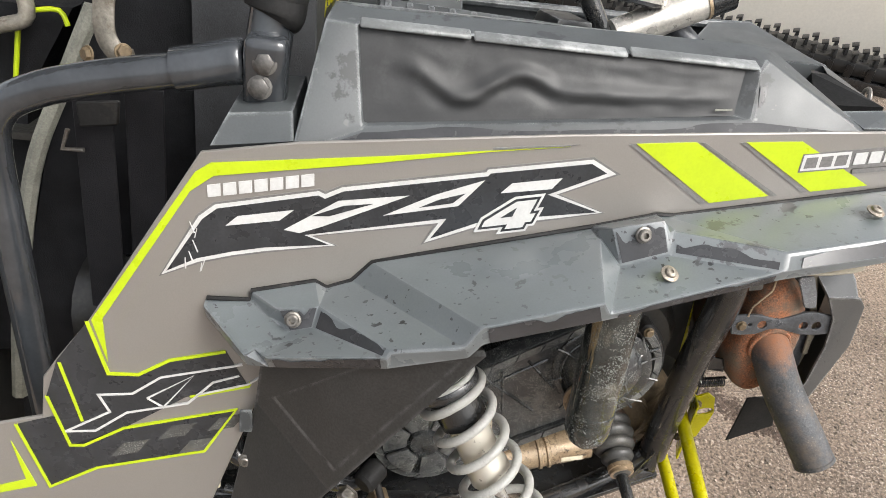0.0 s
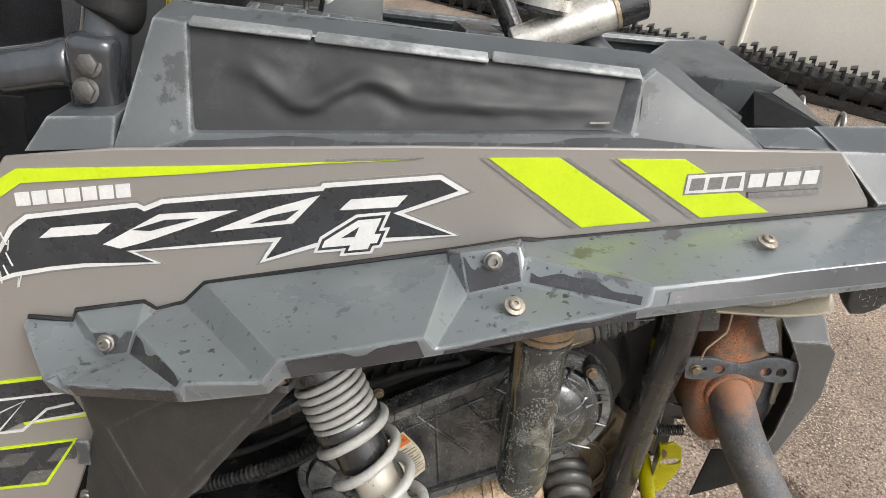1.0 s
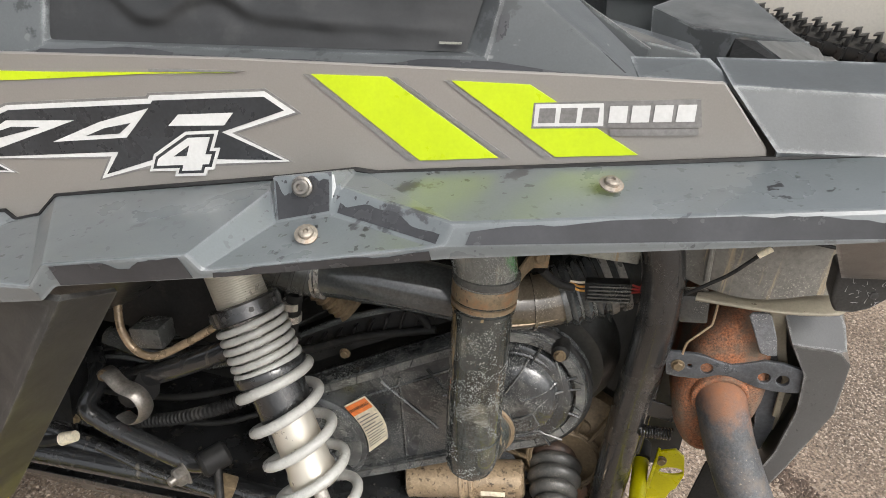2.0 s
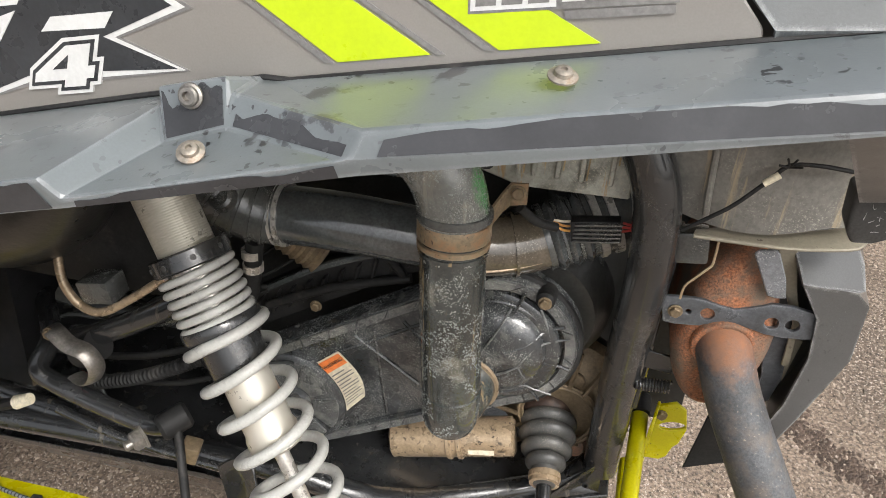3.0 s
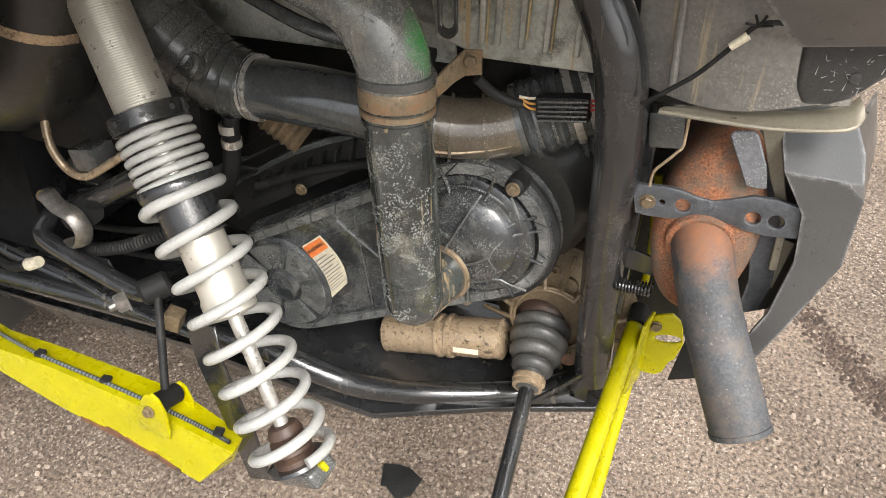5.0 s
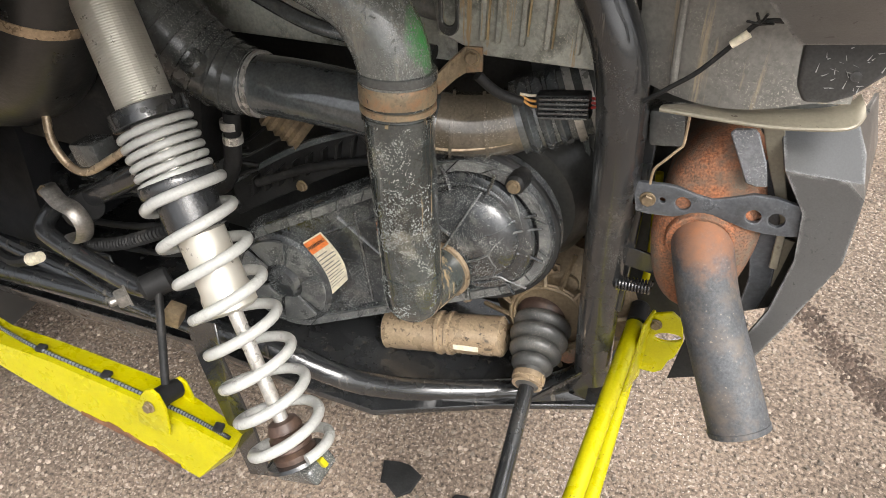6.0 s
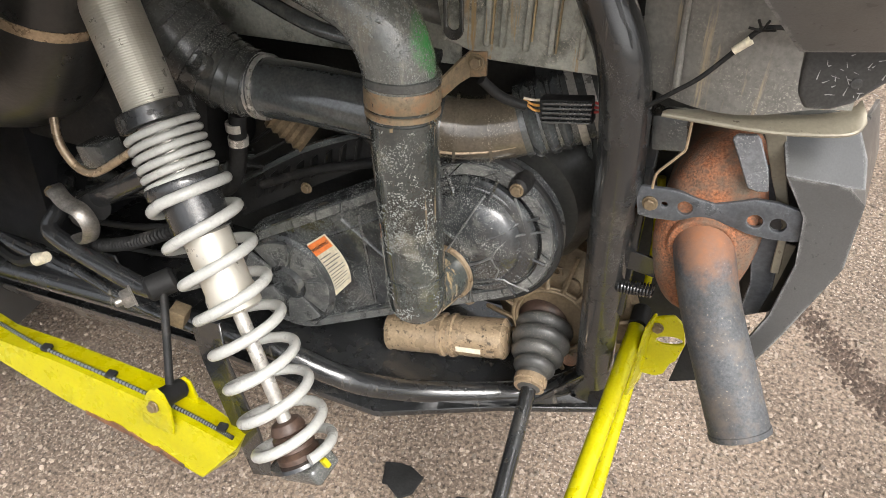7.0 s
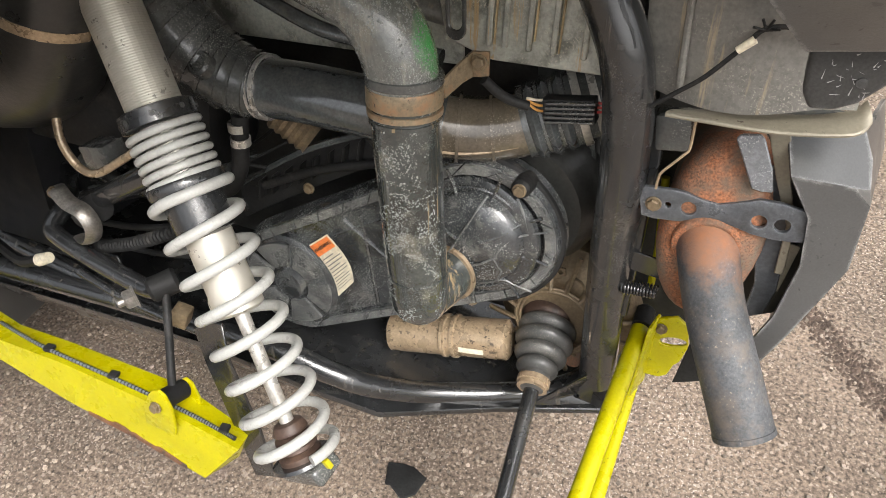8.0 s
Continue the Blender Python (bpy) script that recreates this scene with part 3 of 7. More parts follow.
for i in range(4):
    x0, z0 = 0.473 + i * 0.0158, 1.2485 + i * 0.0023
    part("mark_bar", on_panel([(x0, z0), (x0 + 0.013, z0 + 0.0018), (x0 + 0.0122, z0 + 0.0142), (x0 - 0.0005, z0 + 0.0125)], 0.0021, 0.0021), M["white"], panel, "white block of the engine mark")
part("mark_line", on_panel([(0.476, 1.2385), (0.5385, 1.2475), (0.5375, 1.2522), (0.475, 1.2435)], 0.0017, 0.0017), M["grey_film"], panel, "grey bar under the engine mark")

# lower model decal: dark fields with lime and white outlines
for poly in (
    [(-0.300, 1.034), (-0.288, 0.966), (-0.257, 0.965), (-0.223, 0.985), (-0.163, 0.998), (-0.141, 0.95), (-0.209, 0.935), (-0.281, 0.889), (-0.327, 0.863), (-0.342, 0.863), (-0.356, 0.935), (-0.338, 0.983)],
    [(-0.395, 0.893), (-0.352, 0.906), (-0.342, 0.863), (-0.281, 0.889), (-0.156, 0.917), (-0.195, 0.854), (-0.318, 0.828), (-0.374, 0.798)],
):
    part("model_field", on_panel(poly, 0.0012, 0.0012), M["ink"], panel, "dark field of the model decal")


def outline_strip(path, w, off, mat_key, name, label):
    P = [V(p) for p in path]
    left, right = [], []
    for i, p in enumerate(P):
        d0 = (p - P[max(i - 1, 0)]).normalized() if i else (P[1] - p).normalized()
        d1 = (P[min(i + 1, len(P) - 1)] - p).normalized() if i < len(P) - 1 else d0
        n0, n1 = V((-d0.y, d0.x)), V((-d1.y, d1.x))
        m = n0 + n1
        m = m / max(m.length_squared / 2, 0.5) * (w / 2)
        left.append(p + m)
        right.append(p - m)
    bm = bmesh.new()
    va = [[bm.verts.new((q.x, skin(q.x, o), q.y)) for q in side] for o in (off, 0.0) for side in (left, right)]
    for i in range(len(P) - 1):
        bm.faces.new((va[0][i], va[0][i + 1], va[1][i + 1], va[1][i]))
        bm.faces.new((va[0][i], va[2][i], va[2][i + 1], va[0][i + 1]))
        bm.faces.new((va[1][i], va[1][i + 1], va[3][i + 1], va[3][i]))
    return part(name, bm, M[mat_key], panel, label)


outline_strip([(-0.301, 1.034), (-0.288, 0.966), (-0.257, 0.965), (-0.223, 0.985), (-0.163, 0.998)], 0.0034, 0.0017, "lime", "lime_outline", "thin lime outline")
outline_strip([(-0.336, 0.981), (-0.324, 0.899)], 0.0034, 0.0018, "lime", "lime_outline", "thin lime outline")
outline_strip([(-0.356, 0.935), (-0.342, 0.863), (-0.327, 0.863), (-0.281, 0.889), (-0.156, 0.917), (-0.195, 0.854), (-0.318, 0.828), (-0.374, 0.798), (-0.395, 0.894)], 0.0034, 0.0019, "lime", "lime_outline", "thin lime outline")
outline_strip([(-0.205, 0.935), (-0.141, 0.951), (-0.138, 0.957)], 0.0034, 0.0018, "lime", "lime_outline", "thin lime outline")
outline_strip([(-0.344, 0.884), (-0.293, 0.913), (-0.302, 0.937), (-0.266, 0.939), (-0.234, 0.962), (-0.146, 0.981)], 0.0026, 0.002, "white", "white_outline", "white zigzag outline")
outline_strip([(-0.344, 0.884), (-0.312, 0.885), (-0.275, 0.912), (-0.208, 0.926), (-0.179, 0.956), (-0.15, 0.966)], 0.0026, 0.0021, "white", "white_outline", "white zigzag outline")
outline_strip([(-0.251, 0.933), (-0.199, 0.965), (-0.235, 0.92), (-0.251, 0.933)], 0.0022, 0.0021, "white", "white_outline", "white triangle outline")
outline_strip([(-0.198, 0.938), (-0.141, 0.954), (-0.122, 0.968)], 0.0022, 0.0021, "white", "white_outline", "white outline")
for x0, z0 in ((-0.30, 0.846), (-0.245, 0.872), (-0.225, 0.85), (-0.19, 0.885)):
    part("checker", on_panel([(x0, z0), (x0 + 0.03, z0 + 0.006), (x0 + 0.045, z0 + 0.026), (x0 + 0.015, z0 + 0.02)], 0.0016, 0.0016), M["dusty"], panel, "grey checker of the model decal")

# fender flare: a folded plastic lip
fv = {
    "i0": (-0.180, 0.602, 1.064), "i1": (-0.133, 0.602, 1.076), "i2": (-0.068, 0.604, 1.091), "i3": (-0.056, 0.602, 1.085), "st": (-0.031, 0.605, 1.093),
    "i4": (-0.011, 0.607, 1.115), "i5": (0.212, 0.614, 1.166), "i8": (0.279, 0.616, 1.183), "m": (0.281, 0.574, 1.185), "i7": (0.700, 0.632, 1.256),
    "l0": (-0.180, 0.591, 1.062), "a": (-0.101, 0.563, 1.081), "b": (-0.088, 0.556, 1.060), "c": (-0.066, 0.555, 1.066), "d": (-0.060, 0.563, 1.087),
    "f2": (-0.105, 0.514, 1.058), "f3": (0.007, 0.482, 1.088), "o2": (0.075, 0.471, 1.110), "o3": (0.088, 0.473, 1.130), "o4": (0.197, 0.487, 1.152),
    "e1": (0.216, 0.590, 1.167), "o4b": (0.206, 0.492, 1.138), "h": (0.232, 0.562, 1.150), "k": (0.279, 0.562, 1.167), "f": (0.222, 0.579, 1.182),
    "g": (0.273, 0.578, 1.195), "f7": (0.374, 0.523, 1.174), "f8": (0.378, 0.533, 1.188), "o7": (0.700, 0.556, 1.247), "u7": (0.700, 0.553, 1.226),
    "uf2": (-0.101, 0.519, 1.044), "uf3": (0.009, 0.486, 1.073), "uo2": (0.080, 0.476, 1.096), "uo3": (0.092, 0.478, 1.110), "uo4": (0.205, 0.494, 1.131),
    "uf7": (0.376, 0.527, 1.163), "ul0": (-0.180, 0.601, 1.042), "i1b": (-0.134, 0.597, 1.068), "a2": (-0.111, 0.572, 1.065), "f2b": (-0.118, 0.529, 1.055),
    "L2": (-0.128, 0.524, 1.053), "f3b": (0.010, 0.485, 1.094), "uL2": (-0.126, 0.530, 1.037),
}
ff = ["i0 i1b a2 f2b L2 l0", "i1b i1 a a2", "a2 b f2 f2b", "i1 i2 d a", "a d c b a2", "b c f3 f2", "d i2 i3", "d i3 st o2 f3b", "d f3b f3 c", "st i4 o3 o2", "i4 i5 e1 o4 o3", "e1 h o4b o4", "i5 f h e1", "i5 i8 g f", "f g k h", "h k f7 o4b", "g i8 m k", "m f8 f7 k", "i8 i7 o7 f8 m", "f8 o7 u7 f7", "l0 L2 uL2 ul0", "L2 f2b f2 uf2 uL2", "f2 f3 uf3 uf2", "f3 f3b o2 uo2 uf3", "o2 o3 uo3 uo2", "o3 o4 uo4 uo3", "o4 o4b uo4", "o4b f7 uf7 uo4", "f7 u7 uf7"]
bm = facets(bmesh.new(), fv, ff)
bmesh.ops.recalc_face_normals(bm, faces=bm.faces)
bevel(bm, 0.003, 2, 12)
bmesh.ops.triangulate(bm, faces=[f for f in bm.faces if len(f.verts) > 4])
thicken(bm, 0.004)
flare = part("fender_flare", bm, M["flare"], utv, "weathered grey plastic fender flare with chips and wet patches", 13)


def dark_patch(quad, reach, seed, corners=fv, parent=flare):
    """A dark patch over the lower part of a facet, wet on some and painted shade on the lips, with a wavy upper rim;
    quad: upper left, upper right, lower right, lower left.
    """
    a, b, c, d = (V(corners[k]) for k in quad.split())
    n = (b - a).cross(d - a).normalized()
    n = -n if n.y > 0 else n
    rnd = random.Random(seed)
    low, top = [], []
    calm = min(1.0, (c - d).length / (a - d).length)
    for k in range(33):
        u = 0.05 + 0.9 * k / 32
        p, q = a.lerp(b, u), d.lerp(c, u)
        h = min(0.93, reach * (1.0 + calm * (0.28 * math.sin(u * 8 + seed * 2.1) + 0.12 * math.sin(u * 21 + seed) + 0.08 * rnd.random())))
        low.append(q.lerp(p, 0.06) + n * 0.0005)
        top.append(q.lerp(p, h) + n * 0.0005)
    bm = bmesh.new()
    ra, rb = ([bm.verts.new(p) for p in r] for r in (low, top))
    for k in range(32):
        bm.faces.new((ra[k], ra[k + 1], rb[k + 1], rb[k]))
    part("wet_shade_patch", thicken(bm, 0.0004), M["wet_shaded_flare"], parent, "dark patch of wet and painted shade")


# the lip facets get their shade painted on; the block faces are wet
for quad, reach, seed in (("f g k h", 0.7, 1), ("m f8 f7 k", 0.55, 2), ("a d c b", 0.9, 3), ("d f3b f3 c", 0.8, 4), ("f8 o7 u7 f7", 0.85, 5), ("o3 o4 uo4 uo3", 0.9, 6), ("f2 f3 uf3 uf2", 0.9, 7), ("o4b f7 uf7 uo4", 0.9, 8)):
    dark_patch(quad, reach, seed)


def bolt_mesh(name, r, kind, mat_key):
    """A bolt head that looks along +z from its washer at 0."""
    bm = bmesh.new()
    if kind == "socket":
        lathe([(0, r * 1.25), (0.001, r * 1.3), (0.0022, r * 1.25), (0.003, r), (0.0055, r * 0.98), (0.0068, r * 0.8), (0.0068, r * 0.48), (0.003, r * 0.42)], (0, 0, 0), (0, 0, 1), 18, bm)
    elif kind == "hex":
        lathe([(0, r * 1.34), (0.0015, r * 1.34), (0.002, r * 1.25)], (0, 0, 0), (0, 0, 1), 18, bm)
        lathe([(0.001, r * 1.08), (0.006, r * 1.08), (0.0072, r * 0.88)], (0, 0, 0), (0, 0, 1), 6, bm)
    else:
        lathe([(0, r * 1.7), (0.0012, r * 1.7), (0.0016, r * 1.5), (0.0022, r * 1.12), (0.0045, r * 1.02), (0.0055, r * 0.75), (0.0055, r * 0.4), (0.0038, r * 0.3)], (0, 0, 0), (0, 0, 1), 16, bm)
    return to_mesh(name, bm, M[mat_key])


B_SOCKET = bolt_mesh("socket_bolt", 0.0066, "socket", "steel")
B_PAN = bolt_mesh("pan_bolt", 0.0052, "pan", "rusty_bolt")
B_HEX = bolt_mesh("hex_bolt", 0.0092, "hex", "dull_steel")
B_HEX_S = bolt_mesh("hex_bolt", 0.007, "hex", "cast")
seam = [(-0.178, 0.600, 1.067), (-0.134, 0.597, 1.069), (-0.133, 0.602, 1.077), (-0.068, 0.604, 1.091), (-0.056, 0.602, 1.085), (-0.031, 0.605, 1.093), (-0.011, 0.607, 1.115), (0.1, 0.6095, 1.141), (0.212, 0.613, 1.1665), (0.279, 0.615, 1.1835), (0.298, 0.6165, 1.183), (0.5, 0.623, 1.220), (0.70, 0.631, 1.2565)]
# black strip stands in for the shadow gap between panel and flare
part("gap_shade_strip", tube(seam, 0.0024, 6, 1), M["rubber"], flare, "dark strip for the shadow gap along the panel")
shared("bolt", B_SOCKET, flare, facing((-0.085, 0.557, 1.074), (-0.043, -0.955, 0.292)), "steel socket bolt")
shared("bolt", B_SOCKET, flare, facing((0.251, 0.571, 1.181), (0.1, -0.96, 0.25)), "steel socket bolt")
shared("bolt", B_PAN, flare, facing((0.2697, 0.5335, 1.1598), (0.1, -0.5, 0.85)), "steel pan bolt on a rusty washer")
shared("bolt", B_PAN, flare, facing((0.4817, 0.5775, 1.2175), (0.1, -0.3, 0.94)), "steel pan bolt on a rusty washer")

# fender liner below the flare
bm = facets(bmesh.new(), {
    "a": (-0.112, 0.548, 1.043), "a3": (-0.005, 0.508, 1.068), "b": (0.094, 0.480, 1.102), "c": (-0.044, 0.516, 0.893), "c2": (-0.119, 0.537, 0.780), "c3": (-0.172, 0.552, 0.700),
    "d": (-0.130, 0.598, 0.936), "d2": (-0.165, 0.600, 0.778), "d3": (-0.19, 0.602, 0.70), "p": (0.095, 0.536, 1.077), "q": (-0.032, 0.571, 0.885), "r": (-0.107, 0.592, 0.772), "r3": (-0.160, 0.607, 0.692)},
    ["a a3 b c d", "d c c2 d2", "d2 c2 c3 d3", "b p q c", "c q r c2", "c2 r r3 c3"])
bevel(bm, 0.003, 2, 10)
thicken(bm, 0.004)
liner = part("fender_liner", bm, M["liner"], utv, "dark grey plastic inner fender liner", 13)
shared("bolt", B_SOCKET, liner, facing((-0.146, 0.590, 0.852), (-0.1, -1, 0.1)), "steel socket bolt")
part("clip", slab([(-0.150, 0.594, 0.925), (-0.136, 0.592, 0.927), (-0.136, 0.592, 0.895), (-0.152, 0.594, 0.893)], (0, -0.003, 0), edge=0.0008), M["plastic"], liner, "small grey clip")

# cargo box side with its recess
bv = {
    "A": (-0.094, 0.628, 1.226), "B": (0.492, 0.648, 1.277), "bl": (-0.027, 0.646, 1.247), "br": (0.370, 0.657, 1.278), "tl": (-0.036, 0.679, 1.338), "tr": (0.377, 0.676, 1.326),
    "TL": (-0.068, 0.682, 1.340), "TR": (0.392, 0.700, 1.332), "A2": (-0.094, 0.80, 1.226), "TL2": (-0.075, 0.80, 1.345), "tl2": (-0.036, 0.712, 1.348), "tr2": (0.385, 0.73, 1.340), "TR2": (0.41, 0.73, 1.337), "B2": (0.487, 0.69, 1.286),
    "TLi": (-0.06, 0.715, 1.352), "rl": (-0.026, 0.654, 1.248), "rr": (0.352, 0.665, 1.2785), "rtl": (-0.035, 0.687, 1.3375), "rtr": (0.362, 0.684, 1.3255),
}
bf = ["A B br bl", "A bl tl TL", "B TR tr br", "TL tl tl2 TLi", "tl tr tr2 tl2", "tr TR TR2 tr2", "TR B B2 TR2", "A TL TLi TL2 A2", "bl br rr rl", "tr br rr rtr", "tl bl rl rtl", "tl tr rtr rtl"]
bm = facets(bmesh.new(), bv, bf)
bmesh.ops.recalc_face_normals(bm, faces=bm.faces)
bevel(bm, 0.004, 2, 12)
cargo = part("cargo_box_side", bm, M["plastic"], utv, "weathered dark grey plastic cargo box side", 13)
dark_patch("bl br B A", 0.6, 9, bv, cargo)
dark_patch("tr TR B br", 0.62, 10, bv, cargo)
bm = bmesh.new()
nx, nz = 150, 44


def rise(u):
    """Height of the buckle's crest: an M-shaped fold that runs out flat."""
    stops = ((0.0, 0.68), (0.11, 0.63), (0.265, 0.31), (0.415, 0.61), (0.53, 0.40), (0.75, 0.37), (1.0, 0.32))
    for (a, p), (b, q) in zip(stops, stops[1:]):
        if u <= b:
            t = (u - a) / (b - a)
            return p + (q - p) * t * t * (3 - 2 * t)
    return stops[-1][1]



grid = []
for j in range(nz + 1):
    row = []
    for i in range(nx + 1):
        u, w = i / nx, j / nz
        x = -0.028 + 0.382 * u + w * (-0.008 + 0.017 * u)
        z = 1.246 + 0.033 * u + w * (0.092 - 0.044 * u)
        ridge = rise(u)
        wave = 1.0 * math.exp(-((w - ridge) / 0.12) ** 2) * min(1.0, max(0.0, (u - 0.02) * 8)) * (1.0 if u < 0.5 else 1.0 - 0.9 * (u - 0.5))
        wave -= 0.35 * math.exp(-((w - ridge + 0.2) / 0.10) ** 2) * math.exp(-((u - 0.38) / 0.2) ** 2)
        wave += 0.4 * noise.noise(V((u * 7.0, w * 2.6, 2.0))) + 0.2 * noise.noise(V((u * 17.0, w * 6.0, 5.0)))
        edge_in = min(1.0, 6 * u, 6 * (1 - u), 4 * w, 4 * (1 - w))
        y = 0.652 + 0.011 * u + w * (0.033 - 0.014 * u) - 0.0048 * wave * edge_in
        row.append(bm.verts.new((x, y, z)))
    grid.append(row)
for a, b in zip(grid, grid[1:]):
    for i in range(nx):
        bm.faces.new((a[i], a[i + 1], b[i + 1], b[i]))
part("recess_panel", bm, M["recess"], cargo, "glossy black wavy recess panel")
part("tiny_label", slab([(0.332, 0.6605, 1.2835), (0.350, 0.661, 1.285), (0.350, 0.6615, 1.2866), (0.332, 0.661, 1.2851)], (0, -0.0012, 0)), M["edge"], cargo, "tiny pale label")
for x0, x1, dz in ((-0.034, 0.075, 0.0), (0.078, 0.235, -0.001), (0.238, 0.375, 0.0005)):
    z0, z1 = 1.3395 - 0.0292 * (x0 + 0.036), 1.3395 - 0.0292 * (x1 + 0.036)
    part("box_lip", slab([(x0, 0.676, z0 + dz), (x1, 0.675, z1 + dz), (x1, 0.675, z1 + dz - 0.005), (x0, 0.676, z0 + dz - 0.005)], (0, 0.014, 0.004), edge=0.0016), M["lip"], cargo, "pale worn lip of the box")
# cage socket in front of the box
bm = facets(bmesh.new(), {"a": (-0.172, 0.63, 1.222), "b": (-0.092, 0.63, 1.232), "c": (-0.095, 0.648, 1.256), "d": (-0.157, 0.648, 1.25), "e": (-0.095, 0.76, 1.262), "f": (-0.157, 0.76, 1.256), "g": (-0.172, 0.78, 1.222), "h": (-0.092, 0.78, 1.232)},
            ["a b c d", "d c e f", "a d f g", "b h e c", "f e h g"])
bevel(bm, 0.004, 2, 20)
part("cage_socket", bm, M["plastic"], utv, "grey plastic base round the cage tube", 13)

# rear deck and tail cap
bm = facets(bmesh.new(), {"a": (0.490, 0.649, 1.279), "b": (0.561, 0.653, 1.281), "c": (0.541, 0.68, 1.293), "d": (0.482, 0.682, 1.287), "e": (0.545, 0.692, 1.18), "f": (0.486, 0.697, 1.18)}, ["a b c d", "d c e f"])
bevel(bm, 0.003, 2, 8)
part("rear_deck", thicken(bm, 0.004), M["plastic"], utv, "grey plastic rear deck piece", 13)
bm = facets(bmesh.new(), {"a": (0.556, 0.645, 1.282), "b": (0.594, 0.624, 1.243), "c": (0.80, 0.632, 1.262), "d": (0.80, 0.65, 1.296), "e": (0.546, 0.682, 1.294), "f": (0.80, 0.70, 1.312), "g": (0.557, 0.694, 1.18), "h": (0.80, 0.705, 1.20), "k": (0.60, 0.64, 1.20), "l": (0.80, 0.66, 1.21)},
            ["a b c d", "a d f e", "e f h g", "b k l c"])
bevel(bm, 0.004, 2, 8)
part("tail_cap", thicken(bm, 0.004), M["plastic"], utv, "grey plastic tail corner cap", 13)

# ---- roll cage and seats ----
part("cage_tube", tube([(-0.435, 0.73, 0.78), (-0.428, 0.722, 1.05), (-0.422, 0.715, 1.17), (-0.405, 0.71, 1.215), (-0.365, 0.705, 1.240), (-0.30, 0.70, 1.259), (-0.205, 0.70, 1.2765)], 0.0185, 18, 6), M["cage"], utv, "glossy black cage side tube")
part("cage_clamp", tube([(-0.218, 0.70, 1.2745, 0.0225), (-0.18, 0.70, 1.2825, 0.0225), (-0.155, 0.70, 1.288, 0.024), (-0.148, 0.70, 1.289, 0.02)], 0.0225, 18, 4), M["cage"], utv, "black cage tube end clamp")
post = part("cage_post", tube([(-0.133, 0.71, 1.225), (-0.128, 0.715, 1.30), (-0.118, 0.72, 1.36), (-0.10, 0.73, 1.50), (-0.06, 0.75, 1.80)], 0.0235, 18, 4), M["cage"], utv, "black cage post")
part("clamp_plate", block((-0.126, 0.688, 1.278), (0.044, 0.03, 0.085), (8, 4, 0), 0.012, seg=3), M["cage"], post, "black clamp plate")
for z, x in ((1.295, -0.1245), (1.2705, -0.130)):
    shared("bolt", B_HEX, post, facing((x, 0.672, z), (0, -1, 0.12), 20), "steel hex bolt")
part("foam_pad", tube([(-0.124, 0.716, 1.328, 0.026), (-0.121, 0.718, 1.335, 0.031), (-0.118, 0.72, 1.352, 0.0305), (-0.117, 0.72, 1.356, 0.028), (-0.116, 0.72, 1.36, 0.031), (-0.10, 0.73, 1.48, 0.031), (-0.08, 0.74, 1.62, 0.03)], 0.03, 20, 4), M["rubber"], post, "black foam wrap")

# ---- under the fender: frame ----
frame_tube = part("frame_upright", tube([(0.50, 0.95, 1.16), (0.552, 0.955, 1.055), (0.584, 0.956, 0.98), (0.595, 0.97, 0.87), (0.594, 1.01, 0.70), (0.596, 1.045, 0.52), (0.598, 1.06, 0.43)], 0.0285, 16, 5), M["black_metal"], utv, "black dusty upright frame tube")
part("frame_rail", tube([(0.602, 1.090, 0.426), (0.551, 1.075, 0.378), (0.485, 1.045, 0.360), (0.346, 0.965, 0.378), (0.272, 0.905, 0.420), (0.215, 0.875, 0.455), (0.05, 0.85, 0.50), (-0.5, 0.83, 0.49)], 0.019, 14, 5), M["black_metal"], utv, "glossy black lower frame tube")
bm = slab([(0.62, 1.05, 0.375), (0.46, 1.0, 0.357), (0.278, 0.91, 0.352), (0.20, 0.875, 0.40), (0.0, 0.84, 0.465), (-0.6, 0.83, 0.44), (-0.6, 1.75, 0.44), (0.0, 1.75, 0.465), (0.278, 1.68, 0.352), (0.62, 1.55, 0.375)], (0, 0, -0.012), edge=0.002)
part("skid_plate", bm, M["black_metal"], utv, "black skid plate under the frame")

# ---- shock absorber ----
SA, SU = V((0.066, 0.803, 0.890)), V((0.4706, -0.2273, -0.8525)).normalized()


def along(s):
    return SA + SU * s


shock = part("shock_absorber", lathe(sum([[(-0.30 + i * 0.003, 0.0340), (-0.30 + i * 0.003 + 0.0015, 0.0344)] for i in range(100)], []), SA, SU, 28), M["thread"], utv, "threaded alloy shock body", 12)
part("preload_collar", lathe([(-0.012, 0.044), (-0.010, 0.047), (0.008, 0.047), (0.010, 0.044), (0.010, 0.03), (-0.012, 0.03)], SA, SU, 28), M["black_metal"], shock, "black preload collar")
for i in range(8):
    u = SU.orthogonal().normalized()
    d = math.cos(i * 0.785) * u + math.sin(i * 0.785) * SU.cross(u)
    part("collar_hole", lathe([(0, 0.0035), (0.0012, 0.0035)], along(-0.001) + d * 0.0465, d, 10), M["liner"], shock, "spanner hole of the collar")
part("shock_sleeve", lathe([(0.0, 0.029), (0.15, 0.029)], SA, SU, 24), M["alloy"], shock, "bright alloy sleeve inside the coils")


